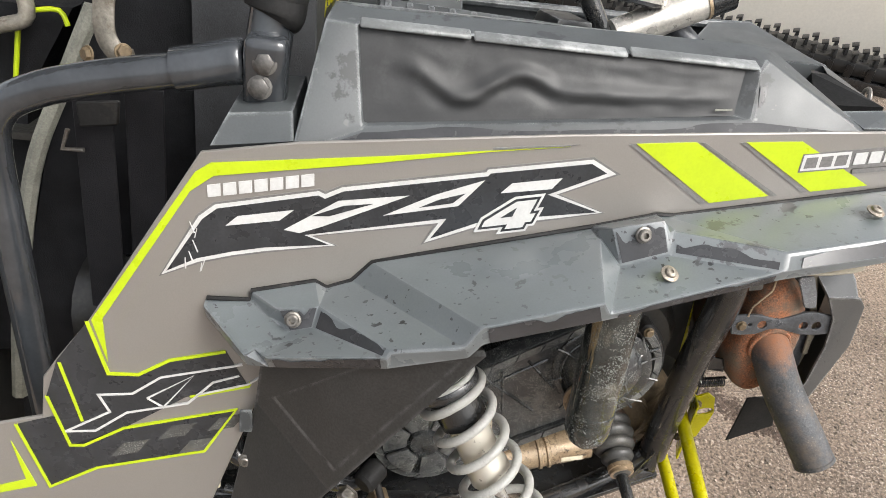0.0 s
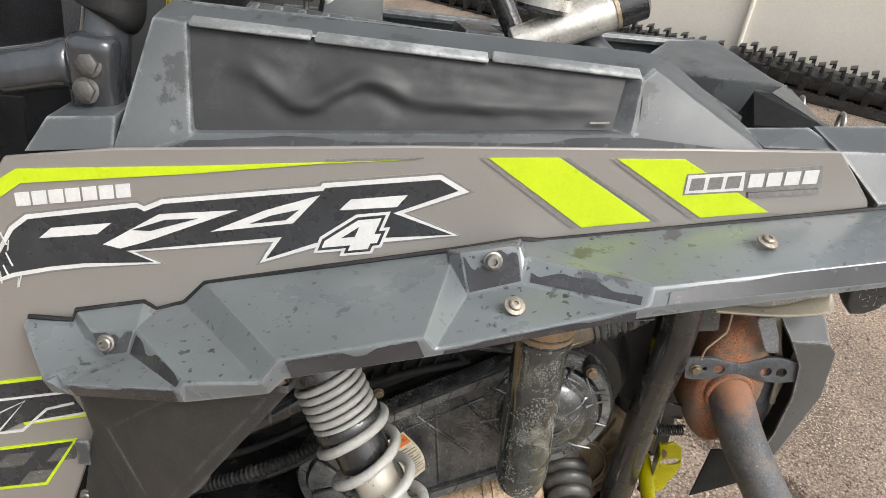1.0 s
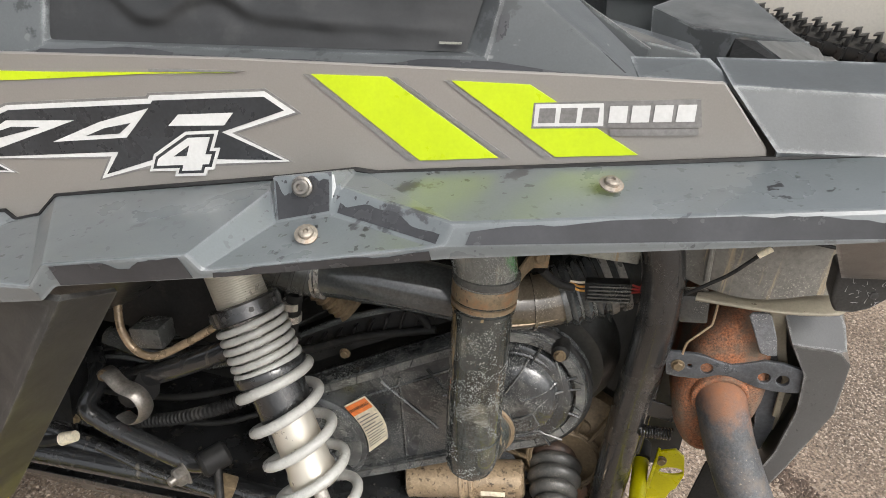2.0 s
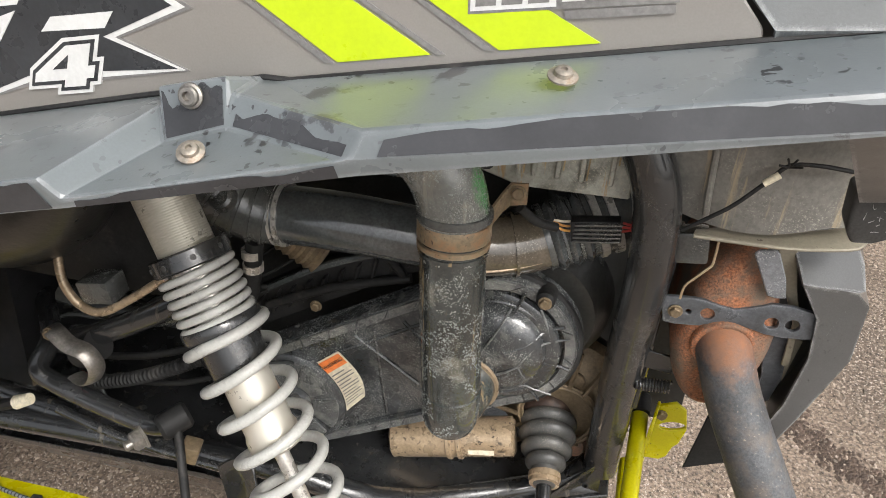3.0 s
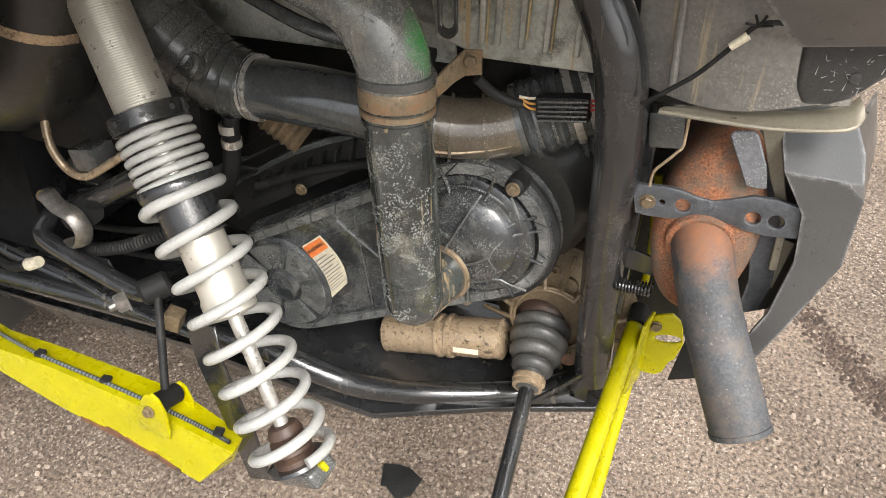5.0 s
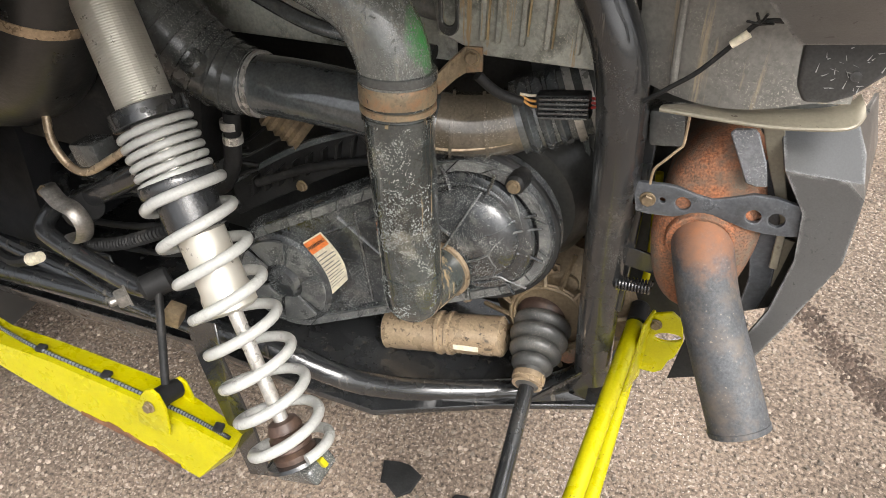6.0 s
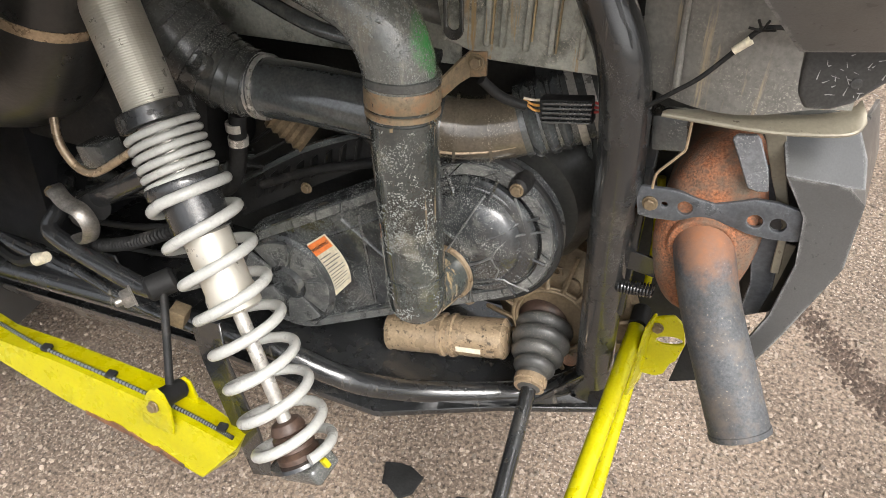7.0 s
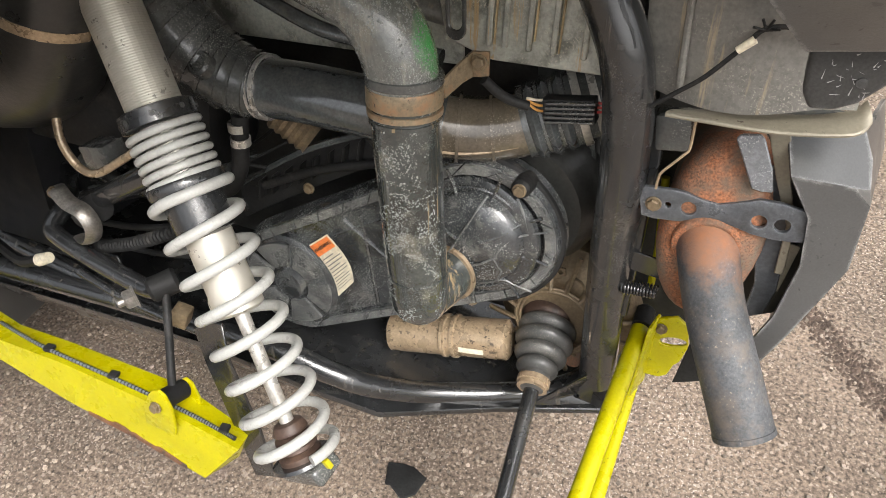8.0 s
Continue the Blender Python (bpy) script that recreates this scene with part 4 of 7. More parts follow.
def coil(s0, s1, turns, R0, R1, wire, phase, n=10, flat=0.5):
    pts = []
    steps = int(turns * 28)
    u = SU.orthogonal().normalized()
    w = SU.cross(u)
    for i in range(steps + 1):
        t = i / steps
        # closed coils at both ends
        k = t * turns
        e = flat
        if k < e:
            s = s0 + wire * k / e * 1.0
        elif k > turns - e:
            s = s1 - wire * (turns - k) / e
        else:
            s = s0 + wire + (s1 - s0 - 2 * wire) * (k - e) / (turns - 2 * e)
        a = phase + 2 * math.pi * k
        R = R0 + (R1 - R0) * t
        pts.append(SA + SU * s + R * (math.cos(a) * u + math.sin(a) * w))
    return tube(pts, wire, n, 1)


part("tender_spring", coil(0.010, 0.084, 6.3, 0.0425, 0.0425, 0.0050, 0.6), M["spring"], shock, "white tender spring")
part("spring_divider", lathe([(0.078, 0.036), (0.079, 0.0480), (0.081, 0.0490), (0.092, 0.0490), (0.094, 0.0475), (0.096, 0.0375), (0.148, 0.0365), (0.152, 0.030)], SA, SU, 26), M["black_metal"], shock, "black spring divider")
part("main_spring", coil(0.0925, 0.4593, 8.35, 0.049, 0.050, 0.0072, 2.215, 12), M["spring"], shock, "white main coil spring")
part("shock_cap", lathe([(0.12, 0.030), (0.205, 0.0305), (0.225, 0.0305), (0.232, 0.033), (0.252, 0.033), (0.256, 0.028), (0.258, 0.012)], SA, SU, 26), M["thread"], shock, "alloy cap of the shock body")
part("shock_shaft", lathe([(0.25, 0.0095), (0.46, 0.0095)], SA, SU, 16), M["alloy"], shock, "bright chromed shock shaft")
part("bump_stop", lathe([(0.385, 0.014), (0.387, 0.019), (0.395, 0.023), (0.399, 0.0235), (0.402, 0.0195), (0.406, 0.025), (0.411, 0.0255), (0.414, 0.021), (0.418, 0.027), (0.423, 0.0275), (0.426, 0.0225), (0.431, 0.029), (0.44, 0.029), (0.445, 0.02)], along(0.028), SU, 22), M["brown_rubber"], shock, "brown ribbed bump stop")
part("spring_seat", lathe([(0.466, 0.02), (0.466, 0.040), (0.471, 0.041), (0.473, 0.03)], SA, SU, 24), M["black_metal"], shock, "black lower spring seat")

# ---- clutch cover with label and duct ----
def cover_outline(grow, y):
    """A belt-shaped outline round a large rear and a smaller front pulley."""
    (x1, z1, r1), (x2, z2, r2) = (0.416, 0.706, 0.116 + grow), (0.100, 0.537, 0.105 + grow)
    d = math.hypot(x2 - x1, z2 - z1)
    base = math.atan2(z2 - z1, x2 - x1)
    off = math.acos((r1 - r2) / d)
    pts = []
    for i in range(25):
        a = base + off + (2 * math.pi - 2 * off) * i / 24
        pts.append((x1 + r1 * math.cos(a), z1 + r1 * math.sin(a)))
    for i in range(17):
        a = base - off + 2 * off * i / 16
        pts.append((x2 + r2 * math.cos(a), z2 + r2 * math.sin(a)))
    return [V((x, y + 0.05 * (x - 0.3), z)) for x, z in pts]


bm = bmesh.new()
ring_loft(bm, [cover_outline(g, y) for g, y in ((-0.012, 1.045), (-0.002, 1.015), (0.001, 1.008), (-0.001, 1.004), (-0.003, 0.981), (-0.006, 0.977), (-0.024, 0.977), (-0.026, 0.984), (-0.06, 0.984))])
cover = part("clutch_cover", bm, M["cover"], utv, "dusty wet black plastic clutch cover with ribs")


def band_point(line, s):
    """The point s metres along a closed outline."""
    for a, b in zip(line, line[1:] + line[:1]):
        d = (b - a).length
        if s <= d:
            return a.lerp(b, s / d)
        s -= d
    return line[0]


mid_line = cover_outline(-0.015, 0.0)
around = sum((b - a).length for a, b in zip(mid_line, mid_line[1:] + mid_line[:1]))
SEGMENTS = 26
for i in range(SEGMENTS):
    bm = bmesh.new()
    rings = []
    for k in range(5):
        f = (i + 0.03 + 0.94 * k / 4) / SEGMENTS
        pts = []
        for grow, y in ((-0.0075, 0.979), (-0.0085, 0.9725), (-0.0215, 0.9725), (-0.0225, 0.979)):
            line = cover_outline(grow, y)
            pts.append(band_point(line, f * sum((b - a).length for a, b in zip(line, line[1:] + line[:1]))))
        rings.append(pts)
    part("rim_segment", ring_loft(bm, rings), M["cover_dust"], cover)
CC = V((0.412, 0.976, 0.704))
disc = part("cover_disc", lathe([(-0.010, 0.093), (-0.003, 0.091), (0.000, 0.086), (-0.001, 0.073), (0.006, 0.070), (0.012, 0.066), (0.020, 0.052), (0.0235, 0.034), (0.0245, 0.002)], CC, (-0.05, -1, 0.0), 48), M["cover"], cover, "domed glossy round end of the clutch cover")
for i in range(9):
    a = -1.55 + i * 0.698
    c, s_ = math.cos(a), math.sin(a)
    rr = [(0.070, 0.0085), (0.076, 0.0035), (0.090, 0.0035), (0.108, 0.006)] if i % 3 else [(0.020, 0.0255), (0.035, 0.0245), (0.052, 0.0215), (0.066, 0.0135), (0.074, 0.0045), (0.090, 0.0035), (0.108, 0.006)]
    part("rib", tube([CC + V((r * c, -h + 0.05 * r * c, r * s_)) for r, h in rr], 0.0026, 6, 2), M["cover"], cover)
def on_dome(x, z):
    """A point on the face of the round cover end, from its centre."""
    r, h = math.hypot(x, z), 0.0
    for (r0, h0), (r1, h1) in zip(DOME, DOME[1:]):
        if r0 <= r <= r1:
            h = h0 + (h1 - h0) * (r - r0) / (r1 - r0)
    return CC + V((x, 0.05 * x - h - 0.0022, z))


DOME = [(0.0, 0.0255), (0.034, 0.0245), (0.052, 0.021), (0.066, 0.013), (0.074, 0.004), (0.09, 0.003), (0.13, 0.004)]
for line in ([(0.018, 0.074), (-0.005, 0.028), (-0.030, -0.021)], [(0.102, 0.036), (0.055, 0.020), (0.046, 0.008), (0.037, -0.009), (0.020, -0.022), (-0.005, -0.035)], [(0.058, 0.078), (0.072, 0.045), (0.081, 0.015)], [(0.041, -0.053), (0.062, -0.062), (0.088, -0.067)], [(0.037, -0.009), (0.048, -0.030), (0.041, -0.053), (0.012, -0.068)]):
    pts = []
    for a, b in zip(line, line[1:]):
        pts += [on_dome(a[0] + (b[0] - a[0]) * k / 4, a[1] + (b[1] - a[1]) * k / 4) for k in range(4)]
    part("rib", tube(pts + [on_dome(*line[-1])], 0.0017, 6, 1), M["cover_dust"], cover)
part("rim", tube([CC + V((0.1165 * math.cos(a), 0.020 + 0.006 * math.cos(a), 0.1165 * math.sin(a))) for a in (-1.5 + k * 0.12 for k in range(33))], 0.0065, 8, 1), M["rubber"], cover, "black outer rim")
part("ring_rib", tube([CC + V((0.080 * math.cos(a), -0.0025 + 0.004 * math.cos(a), 0.080 * math.sin(a))) for a in (k * 0.1309 for k in range(49))], 0.0024, 6, 1), M["cover"], cover)
part("rear_casing", lathe([(0.0, 0.10), (0.03, 0.118), (0.07, 0.125), (0.10, 0.12)], (0.445, 1.03, 0.735), (0.05, 1, 0.05), 32), M["bay"], utv, "black casing behind the clutch cover")
CF = V((0.100, 0.962, 0.537))
part("front_disc", lathe([(-0.020, 0.088), (-0.004, 0.086), (0.000, 0.08), (0.002, 0.03), (0.012, 0.026), (0.013, 0.002)], CF, (-0.05, -1, 0.0), 36), M["cover"], cover, "ribbed front end of the clutch cover")
for i in range(6):
    a0 = 0.35 + i * 1.0472
    arc = [(r, a0 + 0.09 + 0.87 * k / 6) for r, ks in ((0.078, range(7)), (0.034, range(6, -1, -1))) for k in ks]
    part("front_lobe", slab([CF + V((r * math.cos(a), -0.001 + 0.05 * r * math.cos(a), r * math.sin(a))) for r, a in arc], (0, -0.008, 0), edge=0.003, seg=2), M["cover_dust"], cover)
# webs between the two pulleys
for (x0, z0), (x1, z1) in (((0.20, 0.675), (0.30, 0.60)), ((0.23, 0.69), (0.25, 0.53)), ((0.275, 0.715), (0.33, 0.655)), ((0.16, 0.63), (0.31, 0.72))):
    part("rib", tube([(x0, 0.983 + 0.05 * (x0 - 0.3), z0), (x1, 0.983 + 0.05 * (x1 - 0.3), z1)], 0.003, 6, 1), M["cover"], cover)
part("boss", lathe([(0, 0.015), (0.03, 0.013), (0.034, 0.009)], (0.474, 1.0, 0.796), (0, -1, 0.1), 14), M["rubber"], cover, "black bolt boss")
for x, z in ((0.133, 0.705), (0.40, 0.565)):
    shared("bolt", B_HEX_S, cover, facing((x, 1.002 + 0.05 * (x - 0.3), z), (0, -1, 0)), "brownish hex bolt")
shared("bolt", B_HEX_S, cover, facing((0.474, 0.966, 0.799), (0, -1, 0.1)), "brownish hex bolt")
LB = [V((0.144, 0.957, 0.623)), V((0.179, 0.957, 0.653)), V((0.222, 0.957, 0.578)), V((0.191, 0.957, 0.539))]


def on_label(u, w, off):
    top, bot = LB[0].lerp(LB[1], u), LB[3].lerp(LB[2], u)
    p = top.lerp(bot, w)
    return p + V((0.014 * math.sin(math.pi * w) * 0.9, 0.004 * (1 - w) - off, 0.0))


def label_piece(u0, u1, w0, w1, off, mat_key, name, parent, label):
    bm = bmesh.new()
    ring = [[on_label(u, w0 + (w1 - w0) * k / 8, off) for u in (u0, u1)] for k in range(9)]
    rows = [[bm.verts.new(p) for p in r] for r in ring]
    for a, b in zip(rows, rows[1:]):
        bm.faces.new((a[0], a[1], b[1], b[0]))
    return part(name, thicken(bm, 0.0006), M[mat_key], parent, label)


warn = label_piece(0, 1, 0, 1, 0.0, "paper", "warning_label", cover, "cream warning sticker with an orange head")
label_piece(0.03, 0.97, 0.02, 0.2, 0.0022, "orange", "label_head", warn, "orange label head")
for i in range(11):
    label_piece(0.08, 0.92 - 0.25 * ((i * 7) % 3 == 0), 0.26 + i * 0.06, 0.276 + i * 0.06, 0.0022, "grey_film", "text_bar", warn, "")



def text_mesh(name, body, size, material):
    """Flat lettering in the built-in font, lying in x and y, middle at 0."""
    cu = bpy.data.curves.new(name, "FONT")
    cu.body, cu.size, cu.align_x, cu.align_y, cu.extrude = body, size, "CENTER", "CENTER", 0.0003
    ob = bpy.data.objects.new(name, cu)
    me = bpy.data.meshes.new_from_object(ob)
    bpy.data.objects.remove(ob)
    bpy.data.curves.remove(cu)
    me.materials.clear()
    me.materials.append(material)
    return me


lx = (on_label(1, 0.11, 0) - on_label(0, 0.11, 0)).normalized()
ly = (on_label(0.5, 0.0, 0) - on_label(0.5, 0.25, 0)).normalized()
lz = lx.cross(ly).normalized()
ly = lz.cross(lx)
lm = Matrix((lx, ly, lz)).transposed().to_4x4()
shared("label_word", text_mesh("label_word", "WARNING", 0.0085, M["ink"]), warn, Matrix.Translation(on_label(0.5, 0.11, 0.0035)) @ lm, "black word WARNING")

duct = part("clutch_duct", tube([(0.20, 0.89, 1.078), (0.283, 0.872, 1.060), (0.333, 0.867, 1.036), (0.360, 0.867, 0.99), (0.3655, 0.868, 0.94)], 0.0405, 28, 8), M["duct"], utv, "dusty black clutch duct elbow with a green tint")
lower = part("lower_duct", tube([(0.3655, 0.868, 0.955), (0.3655, 0.869, 0.92), (0.3665, 0.872, 0.86), (0.368, 0.878, 0.76), (0.371, 0.884, 0.675)], 0.0395, 28, 6), M["wet"], duct, "wet black lower duct with tan streaks")
foot = part("duct_foot", lathe([(-0.03, 0.0395), (0.0, 0.040), (0.022, 0.039), (0.036, 0.035), (0.048, 0.026), (0.055, 0.013), (0.057, 0.001)], (0.371, 0.883, 0.672), (0.0, 0.08, -1), 28), M["wet"], duct, "rounded foot of the duct")
part("duct_outlet", tube([(0.374, 0.90, 0.650), (0.384, 0.935, 0.652), (0.392, 0.975, 0.655)], 0.037, 22, 4), M["wet"], duct, "duct stub to the cover")
part("hose_ring", lathe([(-0.003, 0.037), (-0.003, 0.0425), (0.003, 0.0425), (0.003, 0.037)], (0.386, 0.950, 0.653), (0.2, 1, 0), 26), M["tan"], duct, "pale band round the duct outlet")
part("moulding_seam", tube([(0.3475, 0.834, 0.93), (0.349, 0.838, 0.86), (0.351, 0.844, 0.76), (0.354, 0.851, 0.66)], 0.0016, 6, 3), M["wet"], duct)
for dz, h, r, key in ((0.023, 0.005, 0.0435, "dusty"), (0.004, 0.0105, 0.0428, "band"), (-0.014, 0.0035, 0.0425, "band"), (-0.024, 0.0025, 0.0415, "wet")):
    part("duct_band", lathe([(-h, 0.039), (-h, r - 0.0008), (-h * 0.8, r), (h * 0.8, r), (h, r - 0.0008), (h, 0.039)], (0.3655, 0.868, 0.944 + dz), (-0.02, 0.05, 1), 30), M[key], duct, "clamp band on the duct")
bm = facets(bmesh.new(), {"a": (0.398, 0.893, 0.960), "b": (0.399, 0.896, 0.938), "c": (0.409, 0.922, 0.948), "d": (0.409, 0.920, 0.974), "e": (0.417, 0.934, 0.982), "f": (0.417, 0.936, 0.952), "g": (0.438, 0.936, 0.956), "h": (0.438, 0.934, 0.984)}, ["a d c b", "d e f c", "e h g f"])
bevel(bm, 0.002, 2, 10)
part("clamp_tab", thicken(bm, 0.003), M["band"], duct, "brown bent clamp bracket")
shared("bolt", B_HEX_S, duct, facing((0.427, 0.931, 0.971), (0, -1, 0.1)), "hex bolt on the bracket")

# ---- intake pipe ----
pipe = part("intake_pipe", tube([(0.09, 0.955, 0.878), (0.195, 0.957, 0.880), (0.30, 0.972, 0.868), (0.355, 0.99, 0.856)], 0.0405, 26, 6), M["gloss"], utv, "glossy black plastic intake pipe")
part("pipe_elbow", tube([(0.335, 0.985, 0.858, 0.0405), (0.385, 1.003, 0.851, 0.042), (0.425, 1.016, 0.854, 0.0425), (0.462, 1.028, 0.864, 0.0425)], 0.042, 26, 6), M["gloss_brown"], pipe, "brown-black elbow of the intake pipe")
part("pipe_seam", tube([(0.345, 0.951, 0.838), (0.385, 0.962, 0.834), (0.425, 0.975, 0.838), (0.462, 0.987, 0.848)], 0.0019, 6, 5), M["tan"], pipe, "pale moulding seam")
for d, h, r in ((-0.004, 0.0022, 0.0448), (0.004, 0.0028, 0.0448)):
    part("hose_clamp", lathe([(-h, 0.040), (-h, r), (h, r), (h, 0.040)], (0.112 + d, 0.955, 0.879), (1, 0.02, 0.05), 30), M["alloy"], pipe, "bright worm clamp")
for x, y, z, a in ((0.376, 1.000, 0.852, -0.05), (0.418, 1.014, 0.853, 0.12)):
    part("pipe_rib", lathe([(-0.0026, 0.041), (-0.002, 0.0462), (0.002, 0.0462), (0.0026, 0.041)], (x, y, z), (1, 0.35, a), 28), M["gloss_brown"], pipe)
hose = part("ribbed_hose", tube([(-0.10, 0.925, 1.055, 0.058), (-0.045, 0.928, 0.985, 0.058), (0.008, 0.937, 0.930, 0.055), (0.058, 0.947, 0.892, 0.049), (0.107, 0.955, 0.878, 0.0435)], 0.05, 26, 6), M["dusty"], utv, "fat black ribbed intake hose")
HP = smooth_path([(-0.045, 0.928, 0.985, 0.0585), (0.008, 0.937, 0.930, 0.0555), (0.058, 0.947, 0.892, 0.0495), (0.104, 0.955, 0.878, 0.044)], 3)
for a, b in zip(HP, HP[1:]):
    part("hose_rib", lathe([(-0.004, a[3] - 0.003), (-0.0022, a[3] + 0.002), (0.0022, a[3] + 0.002), (0.004, a[3] - 0.003)], a[:3], V(b[:3]) - V(a[:3]), 26), M["dusty"], hose)
part("hose_boss", lathe([(0, 0.020), (0.012, 0.016), (0.014, 0.011), (0.011, 0.010), (0.011, 0.002)], (0.055, 0.905, 0.918), (0.1, -0.8, 0.55), 18), M["dusty"], hose, "round boss on the hose")

# ---- starter can, drive shaft ----
can = part("starter_motor", lathe([(0, 0.028), (0.004, 0.034), (0.098, 0.034), (0.100, 0.0375), (0.106, 0.0375), (0.108, 0.034), (0.116, 0.034), (0.118, 0.0375), (0.124, 0.0375), (0.126, 0.034), (0.21, 0.034), (0.214, 0.028)], (0.243, 1.035, 0.420), (0.21, 0.02, 0.041), 26), M["tan"], utv, "tan plated starter motor with two bands")
part("can_label", slab([(0.383, 0.999, 0.456), (0.425, 1.0, 0.464), (0.424, 1.001, 0.473), (0.382, 1.0, 0.465)], (0, -0.001, 0)), M["paper"], can, "small cream sticker")
axle = part("drive_shaft", tube([(0.506, 1.05, 0.47), (0.511, 0.995, 0.43), (0.545, 0.62, 0.30), (0.57, 0.40, 0.22)], 0.0125, 14, 1), M["black_metal"], utv, "black drive shaft")
BD = (V((0.545, 0.62, 0.30)) - V((0.511, 0.995, 0.43))).normalized()
cup = [(-0.175, 0.043), (-0.16, 0.047), (-0.125, 0.0475), (-0.116, 0.045), (-0.112, 0.040)]
part("joint_cup", lathe(cup, (0.511, 0.995, 0.435), BD, 28), M["brown_rubber"], axle, "rusty brown joint housing")
prof = [(-0.122, 0.040)]
for c, r in ((-0.104, 0.049), (-0.080, 0.0485), (-0.055, 0.043), (-0.032, 0.034)):
    prof += [(c - 0.0115, r - 0.009), (c - 0.007, r - 0.002), (c - 0.002, r), (c + 0.003, r - 0.0005), (c + 0.008, r - 0.004), (c + 0.0115, r - 0.010)]
prof += [(-0.014, 0.023), (0.003, 0.021), (0.006, 0.017)]
part("axle_boot", lathe(prof, (0.511, 0.995, 0.435), BD, 30), M["boot"], axle, "dusty grey-black ribbed rubber axle boot")
part("boot_clamp", lathe([(-0.014, 0.02), (-0.013, 0.0265), (-0.004, 0.0265), (-0.003, 0.0245), (0.004, 0.0245), (0.005, 0.018)], (0.511, 0.995, 0.435), BD, 24), M["tan"], axle, "rusty tan boot clamp")
gear = part("gear_case", lathe([(0, 0.125), (0.02, 0.12), (0.03, 0.10), (0.045, 0.075), (0.05, 0.06)], (0.522, 1.15, 0.50), (-0.1, -1, 0.0), 26), M["cast"], utv, "dirty bronze cast gear case")
GC = V((0.515, 1.084, 0.50))
for r in (0.060, 0.066):
    part("case_ring", tube([GC + V((r * math.cos(a), 0.0, r * math.sin(a))) for a in (k * 0.2618 for k in range(25))], 0.0032, 6, 1), M["cast"], gear, "cast ring of the gear case")
for i in range(16):
    a = 0.2 + i * 0.3927
    c, s_ = math.cos(a), math.sin(a)
    part("case_rib", tube([GC + V((0.064 * c, -0.002, 0.064 * s_)), GC + V((0.085 * c, 0.006, 0.085 * s_)), GC + V((0.12 * c, 0.022, 0.12 * s_))], 0.0045, 6, 1), M["cast"], gear)
part("case_boss", lathe([(0, 0.0155), (0.012, 0.0155), (0.014, 0.0135), (0.0145, 0.002)], (0.536, 1.112, 0.562), (0, -1, 0.2), 20), M["cast"], gear, "round cast boss")
part("case_tab", slab([(0.502, 1.09, 0.578), (0.522, 1.09, 0.590), (0.520, 1.09, 0.603), (0.508, 1.09, 0.604), (0.494, 1.09, 0.590)], (0, 0.004, 0), [circle((0.512, 1.09, 0.595), (0, 1, 0), 0.0045, 10)], edge=0.0008), M["cast"], gear, "small cast lug")
part("rusty_plug", lathe([(0, 0.02), (0.02, 0.019), (0.024, 0.012)], (0.553, 1.105, 0.430), (-0.2, -1, 0.2), 16), M["rust"], gear, "rusty orange plug")

# ---- exhaust ----
bm = lathe([(0, 0.090), (0.006, 0.108), (0.016, 0.119), (0.03, 0.124), (0.30, 0.124), (0.32, 0.11)], (0, 0, 0), (0, 1, 0), 36)
for v in bm.verts:
    v.co.x *= 0.495
bmesh.ops.transform(bm, matrix=pose(0.7065, 0.972, 0.783, 0, 2, 0), verts=bm.verts)
muffler = part("muffler", bm, M["rust"], utv, "rusty orange oval muffler can")
tail_pipe = part("tail_pipe", tube([(0.700, 1.030, 0.784), (0.7025, 1.000, 0.784), (0.7065, 0.976, 0.775), (0.7155, 0.960, 0.752), (0.728, 0.945, 0.722), (0.746, 0.925, 0.688), (0.773, 0.895, 0.643), (0.799, 0.870, 0.597)], 0.0352, 24, 5, cap=False), M["pipe"], muffler, "burnt grey steel tail pipe, rusty at its root")
TIP_END, TIP_DIR = V((0.799, 0.870, 0.597)), V((0.026, -0.025, -0.046)).normalized()
part("pipe_lip", lathe([(-0.006, 0.0345), (-0.005, 0.0362), (0.001, 0.0362), (0.002, 0.0345), (0.0015, 0.031), (-0.03, 0.031)], TIP_END, TIP_DIR, 30, cap=False), M["pipe"], muffler, "rolled dark lip of the tail pipe")
part("pipe_collar", lathe([(-0.006, 0.0405), (-0.001, 0.0402), (0.002, 0.0388), (0.003, 0.0365), (0.002, 0.034)], (0.7045, 0.970, 0.777), (0.06, -0.98, -0.12), 30), M["rust"], muffler, "rusty weld collar")
brk = [(0.618, 0.834), (0.622, 0.840), (0.657, 0.843), (0.672, 0.842), (0.688, 0.838), (0.706, 0.836), (0.725, 0.843), (0.746, 0.852), (0.770, 0.853), (0.800, 0.848), (0.806, 0.812), (0.789, 0.808), (0.768, 0.806), (0.748, 0.807), (0.732, 0.811), (0.716, 0.814), (0.69, 0.813), (0.668, 0.803), (0.640, 0.800), (0.625, 0.801)]
bracket = part("exhaust_bracket", slab([(x, 0.968, z) for x, z in brk], (0, 0.007, 0), [circle((x, 0.968, z), (0, 1, 0), r, 16) for x, z, r in ((0.676, 0.823, 0.0085), (0.752, 0.825, 0.0082), (0.776, 0.826, 0.0085), (0.653, 0.822, 0.0035))], edge=0.0022, seg=2), M["grey_steel"], muffler, "grey pressed steel exhaust bracket with holes")
shared("bolt", B_HEX_S, bracket, facing((0.637, 0.967, 0.821), (0, -1, 0)), "hex bolt")
strap_out = [(0.757, 0.885), (0.773, 0.852), (0.787, 0.81), (0.792, 0.771), (0.796, 0.72), (0.790, 0.68)]
